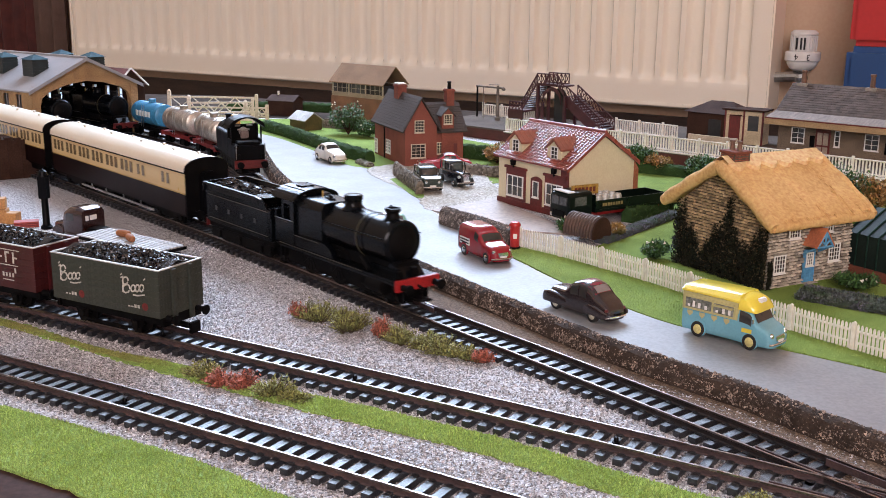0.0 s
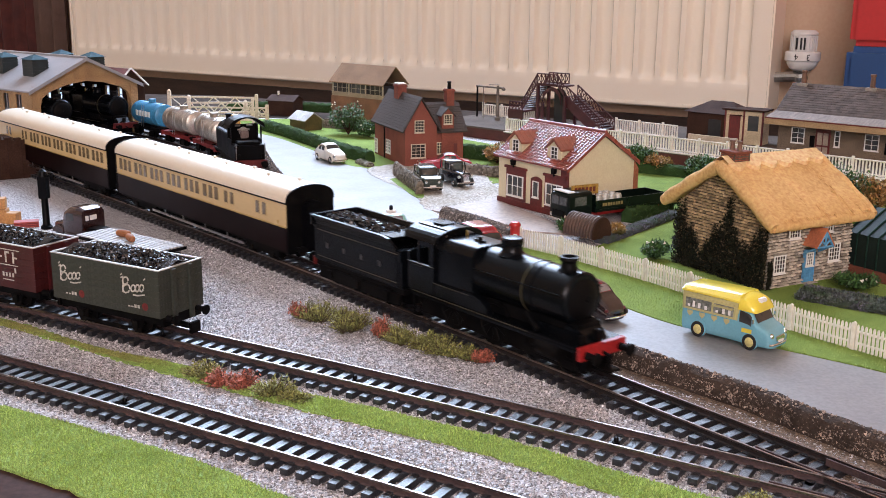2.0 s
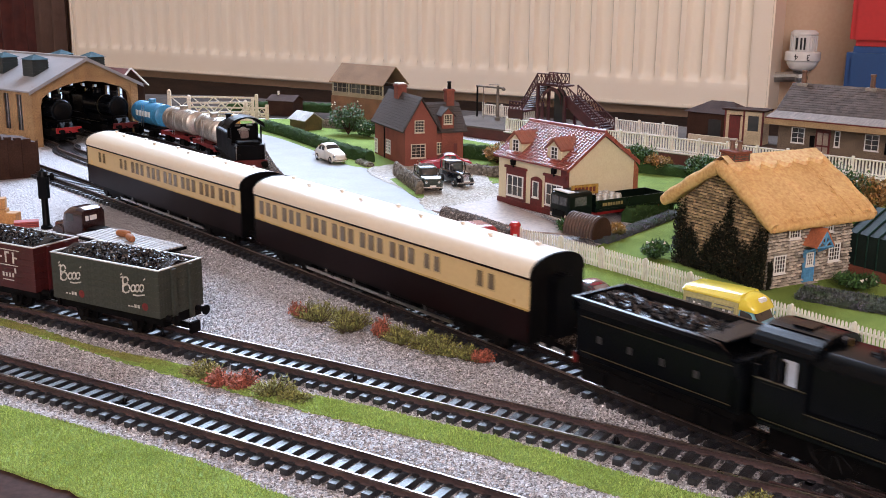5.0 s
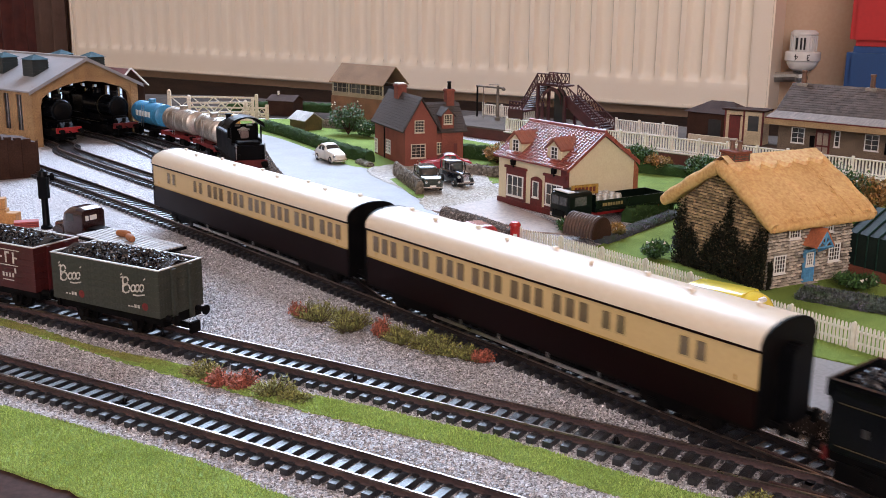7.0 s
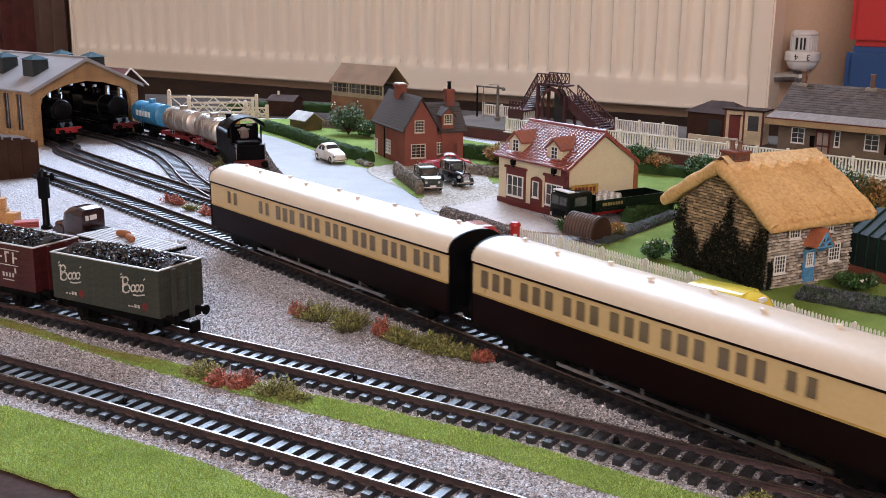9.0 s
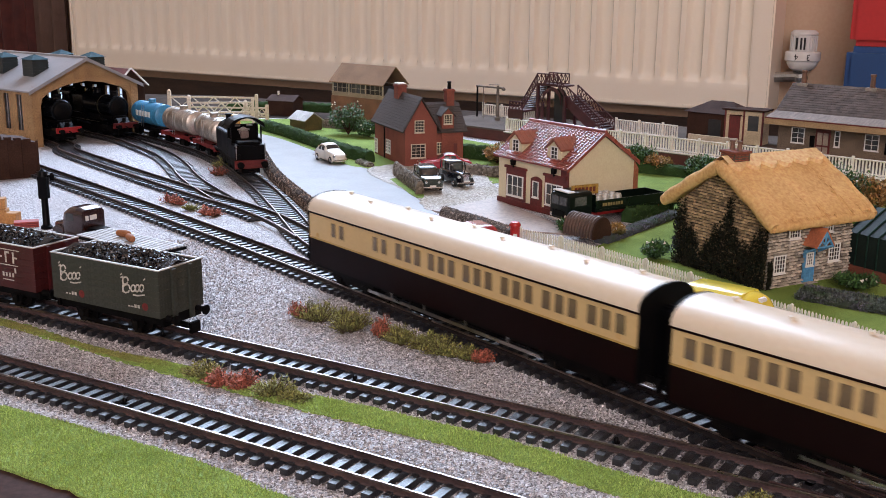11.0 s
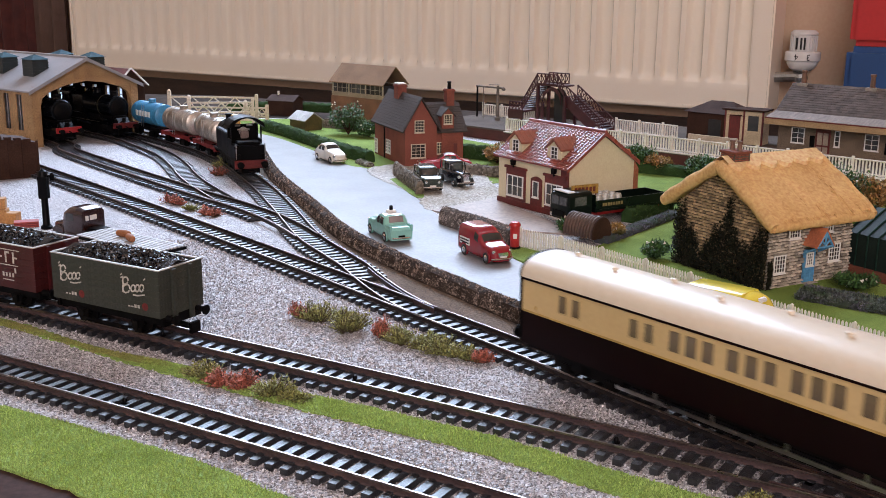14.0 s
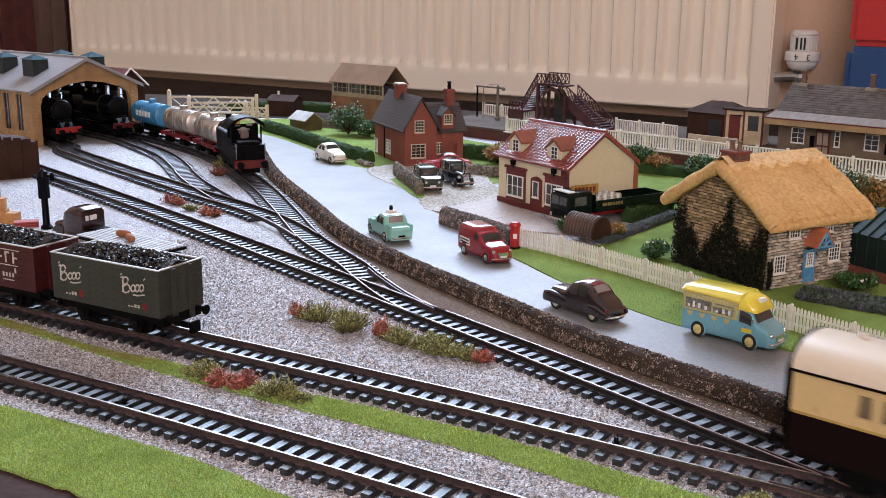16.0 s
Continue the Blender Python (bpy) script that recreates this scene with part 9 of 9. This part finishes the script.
# yard clutter at the goods side
cc = thing("water_column", "tall black water column beside the goods yard", "water column", mm(-308, 794))
part("post", Form().lathe((0, 0, 0), (0, 0, 1), [(4.5, 0), (4.5, 2), (3.2, 3), (2.7, 4), (2.4, 34), (2.0, 40)], 14), BLACKPL, cc, smooth=True)
part("head", Form().box(-3.4, 3.4, -3, 3, 24, 41).lathe((0, 0, 41), (0, 0, 1), [(4, 0), (3, 4), (0, 6)], 12), BLACKPL, cc, "", 0.8)
part("lamp_bracket", Form().rod((0, 0, 40), (6, 0, 42), 0.8, n=6).lathe((7, 0, 38), (0, 0, 1), [(1.6, 0), (2.0, 4), (0.6, 6)], 8), BLACKPL, cc)
WOODC = paint("orange_crate_wood", (0.52, 0.27, 0.09), 0.6, 0, (0.42, 0.2, 0.06), 60, 700, 0.15)
for x_, y_, z_, a, sx in ((-352, 815, 0, 8, 11), (-341, 812, 0, -6, 9), (-352, 815, 11, 12, 9)):
    cr_ = thing("wooden_crate", "small orange wooden crate stacked in the yard", "crate", mm(x_, y_, z_, a), "crates in the yard")
    part("box", Form().box(-sx / 2, sx / 2, -sx / 2, sx / 2, 0, sx * 0.98), WOODC, cr_, "", 0.3)
    b = Form()
    for z in (0.5, sx * 0.45, sx * 0.85):
        b.box(-sx / 2 - 0.4, sx / 2 + 0.4, -sx / 2 - 0.4, -sx / 2 + 0.02, z, z + 1.2)
    part("batten", b, WOODC, cr_)
pal = thing("pallet_stack", "red boards stacked beside the crates", "boards", mm(-326, 800, 0, 20))
for i in range(3):
    part("board", Form().box(-9, 9, -5, 5, 0.2 + i * 1.6, 1.4 + i * 1.6), paint("red_boards", (0.4, 0.06, 0.05), 0.6), pal)
cs_ = thing("coal_stage", "dark brown boarded coaling stage with a sloping top", "coal stage", mm(-440, 1000, 0, 36))
part("wall", Form().prism([(-70, 0), (46, 0), (46, 34), (-70, 52)], -6, 50, "y"), BROWNWOOD, cs_, "dark boarded sides")
f = Form()
for i in range(9):
    x_ = 44 - i * 13
    f.box(x_, x_ + 2.4, -7, -6, 0, 36 + i * 1.9)
part("upright", f, BROWNWOOD, cs_)
for i in range(12):
    part("step_block", Form().box(34 - i * 9, 40 - i * 9, -6.5, -1, 34 + i * 1.4, 38.2 + i * 1.4), BROWNWOOD, cs_)
pole = thing("lamp_post", "plain grey-brown yard post", "post", mm(-364, 838))
part("shaft", Form().lathe((0, 0, 0), (0, 0, 1), [(5, 0), (5, 4), (3.4, 6), (3.0, 66), (3.6, 68), (0, 70)], 12), GREYM, pole, smooth=True)

gh = thing("greenhouse", "dark green framed greenhouse beside the cottage", "greenhouse", mm(287, 655, 0.5, 30))
gh.scale = (1.12, 1.1, 1.2)
GHM = paint("dark_green_frame", (0.012, 0.035, 0.025), 0.85, gloss=0.1)
part("body", gable_block(0, 46, 0, 30, 24, 36, "y"), paint("dim_green_glass", (0.012, 0.022, 0.018), 0.6, gloss=0.2), gh, "dark glazed sides")
f = Form()
for i in range(6):
    x_ = i * 46 / 5
    z_ = 24 + 12 * (1 - abs(x_ - 23) / 23)
    f.rod((x_, -0.4, 0), (x_, -0.4, z_), 0.5, n=5)
f.rod((0, -0.4, 24), (23, -0.4, 36), 0.9, n=5).rod((46, -0.4, 24), (23, -0.4, 36), 0.9, n=5).rod((0, -0.4, 24), (46, -0.4, 24), 0.6, n=5).rod((0, -0.4, 12), (46, -0.4, 12), 0.5, n=5)
for i in range(5):
    f.rod((-0.4, i * 7.5, 0), (-0.4, i * 7.5, 24), 0.5, n=5).rod((-0.4, i * 7.5, 24), (23, i * 7.5, 36.4), 0.5, n=5)
part("glazing_bars", f, GHM, gh, "dark green bars")
part("plinth", Form().box(-1, 47, -1, 31, 0, 6), REDBRICK, gh, "low brick base", 0.2)

# ---- bushes ----
BUSHG = paint("bush_leaf", (0.05, 0.12, 0.025), 0.7, 0, (0.025, 0.065, 0.015), 70, 900, 0.1, vary=0.5, island=True)
BUSHO = paint("autumn_leaf", (0.42, 0.20, 0.06), 0.75, 0, (0.12, 0.13, 0.035), 45, 900, 0.1, vary=0.5, island=True)
BLOOM = paint("white_bloom", (0.75, 0.74, 0.66), 0.6, 0, (0.7, 0.62, 0.5), 80, 900, 0.05)


def bush(x, y, r, h, m, label, n=900, bloom=0, z=0.8):
    c = thing("bush", label, "bush", mm(x, y, z))
    rr = random.Random(int(abs(x) * 13 + y))
    st_ = Form()
    f = Form()
    for i in range(7):
        a = i * 0.9 + rr.random()
        p = (r * 0.55 * math.cos(a), r * 0.55 * math.sin(a), h * rr.uniform(0.45, 0.85))
        st_.rod((0, 0, 0), p, 0.8, 0.35, 5)
        for k in range(n // 7):
            u, v = rr.uniform(0, math.tau), rr.random() ** 0.5
            q = r * 0.62 * v
            f.leaf((p[0] + q * math.cos(u), p[1] + q * math.sin(u), max(0.5, p[2] + h * 0.3 * rr.uniform(-1, 1) * math.sqrt(max(0.05, 1 - v * v)) - 0.1 * h)), 2.1, rr, 0.5)
    part("stems", st_, BROWNWOOD, c)
    part("crown", f, m, c, "loose leafy crown")
    if bloom:
        b = Form()
        for i in range(bloom):
            u, v = rr.uniform(0, math.tau), rr.uniform(0, 1)
            b.chip((r * math.cos(u) * (0.5 + 0.5 * v), r * math.sin(u) * (0.5 + 0.5 * v), h * rr.uniform(0.3, 1.0)), 1.3, rr)
        part("blossom", b, BLOOM, c, "pale blossom")
    return c


DG = "dark green leafy garden bush"
for x, y, r, h, m, lab, bl_ in ((-124, 1352, 22, 44, BUSHG, "tall dark green bush with pale flower spikes", 14), (-96, 1330, 16, 20, BUSHG, DG, 8), (-70, 1330, 12, 24, BUSHO, "orange flowering garden bush by the house", 0), (-128, 1395, 14, 16, BUSHG, DG, 0), (58, 1132, 13, 20, BUSHO, "orange-brown garden bush with pale bloom", 10), (70, 1160, 14, 18, BUSHO, "yellow-orange garden shrub by the pub", 4),
                                 (205, 1090, 16, 26, BUSHG, DG, 6), (222, 1075, 13, 20, BUSHO, "orange-green autumn shrub below the platform", 6), (262, 1045, 17, 24, BUSHG, "green bush with white blossom", 16), (292, 1010, 12, 18, BUSHG, DG, 4), (352, 905, 24, 40, BUSHG, "tall green bush with yellow-white bloom", 18), (372, 885, 18, 34, BUSHO, "yellow-orange flowering shrub behind the cottage", 8), (330, 850, 18, 22, BUSHG, DG, 0), (150, 716, 9, 12, BUSHG, "small dark bush at the cottage corner", 10), (196, 888, 9, 14, BUSHG, DG, 8), (130, 780, 8, 10, BUSHO, "pink-orange flowering plant by the hut", 10), (262, 640, 12, 10, BUSHG, DG, 6), (98, 800, 8, 9, BUSHG, "grey-green bush by the hut", 0), (-505, 1475, 26, 60, BUSHO, "yellow-green shrub behind the engine shed", 0)):
    bush(x, y, r, h, m, lab, 2200 if r > 14 else 1100, bl_)
hedge("rear_wall", [(-210, 1470), (-170, 1430), (-130, 1405), (-100, 1385)], 8, 12, STONEW, STONEW, 700, "low dark stone garden wall", "wall", 1.1)
hedge("rear_hedge", [(-330, 1600), (-250, 1620), (-170, 1600)], 14, 14, GREENHEDGE, GREENLEAF, 1500, "dark green hedge at the layout's rear edge", "hedge", 1.3, True)

motions()
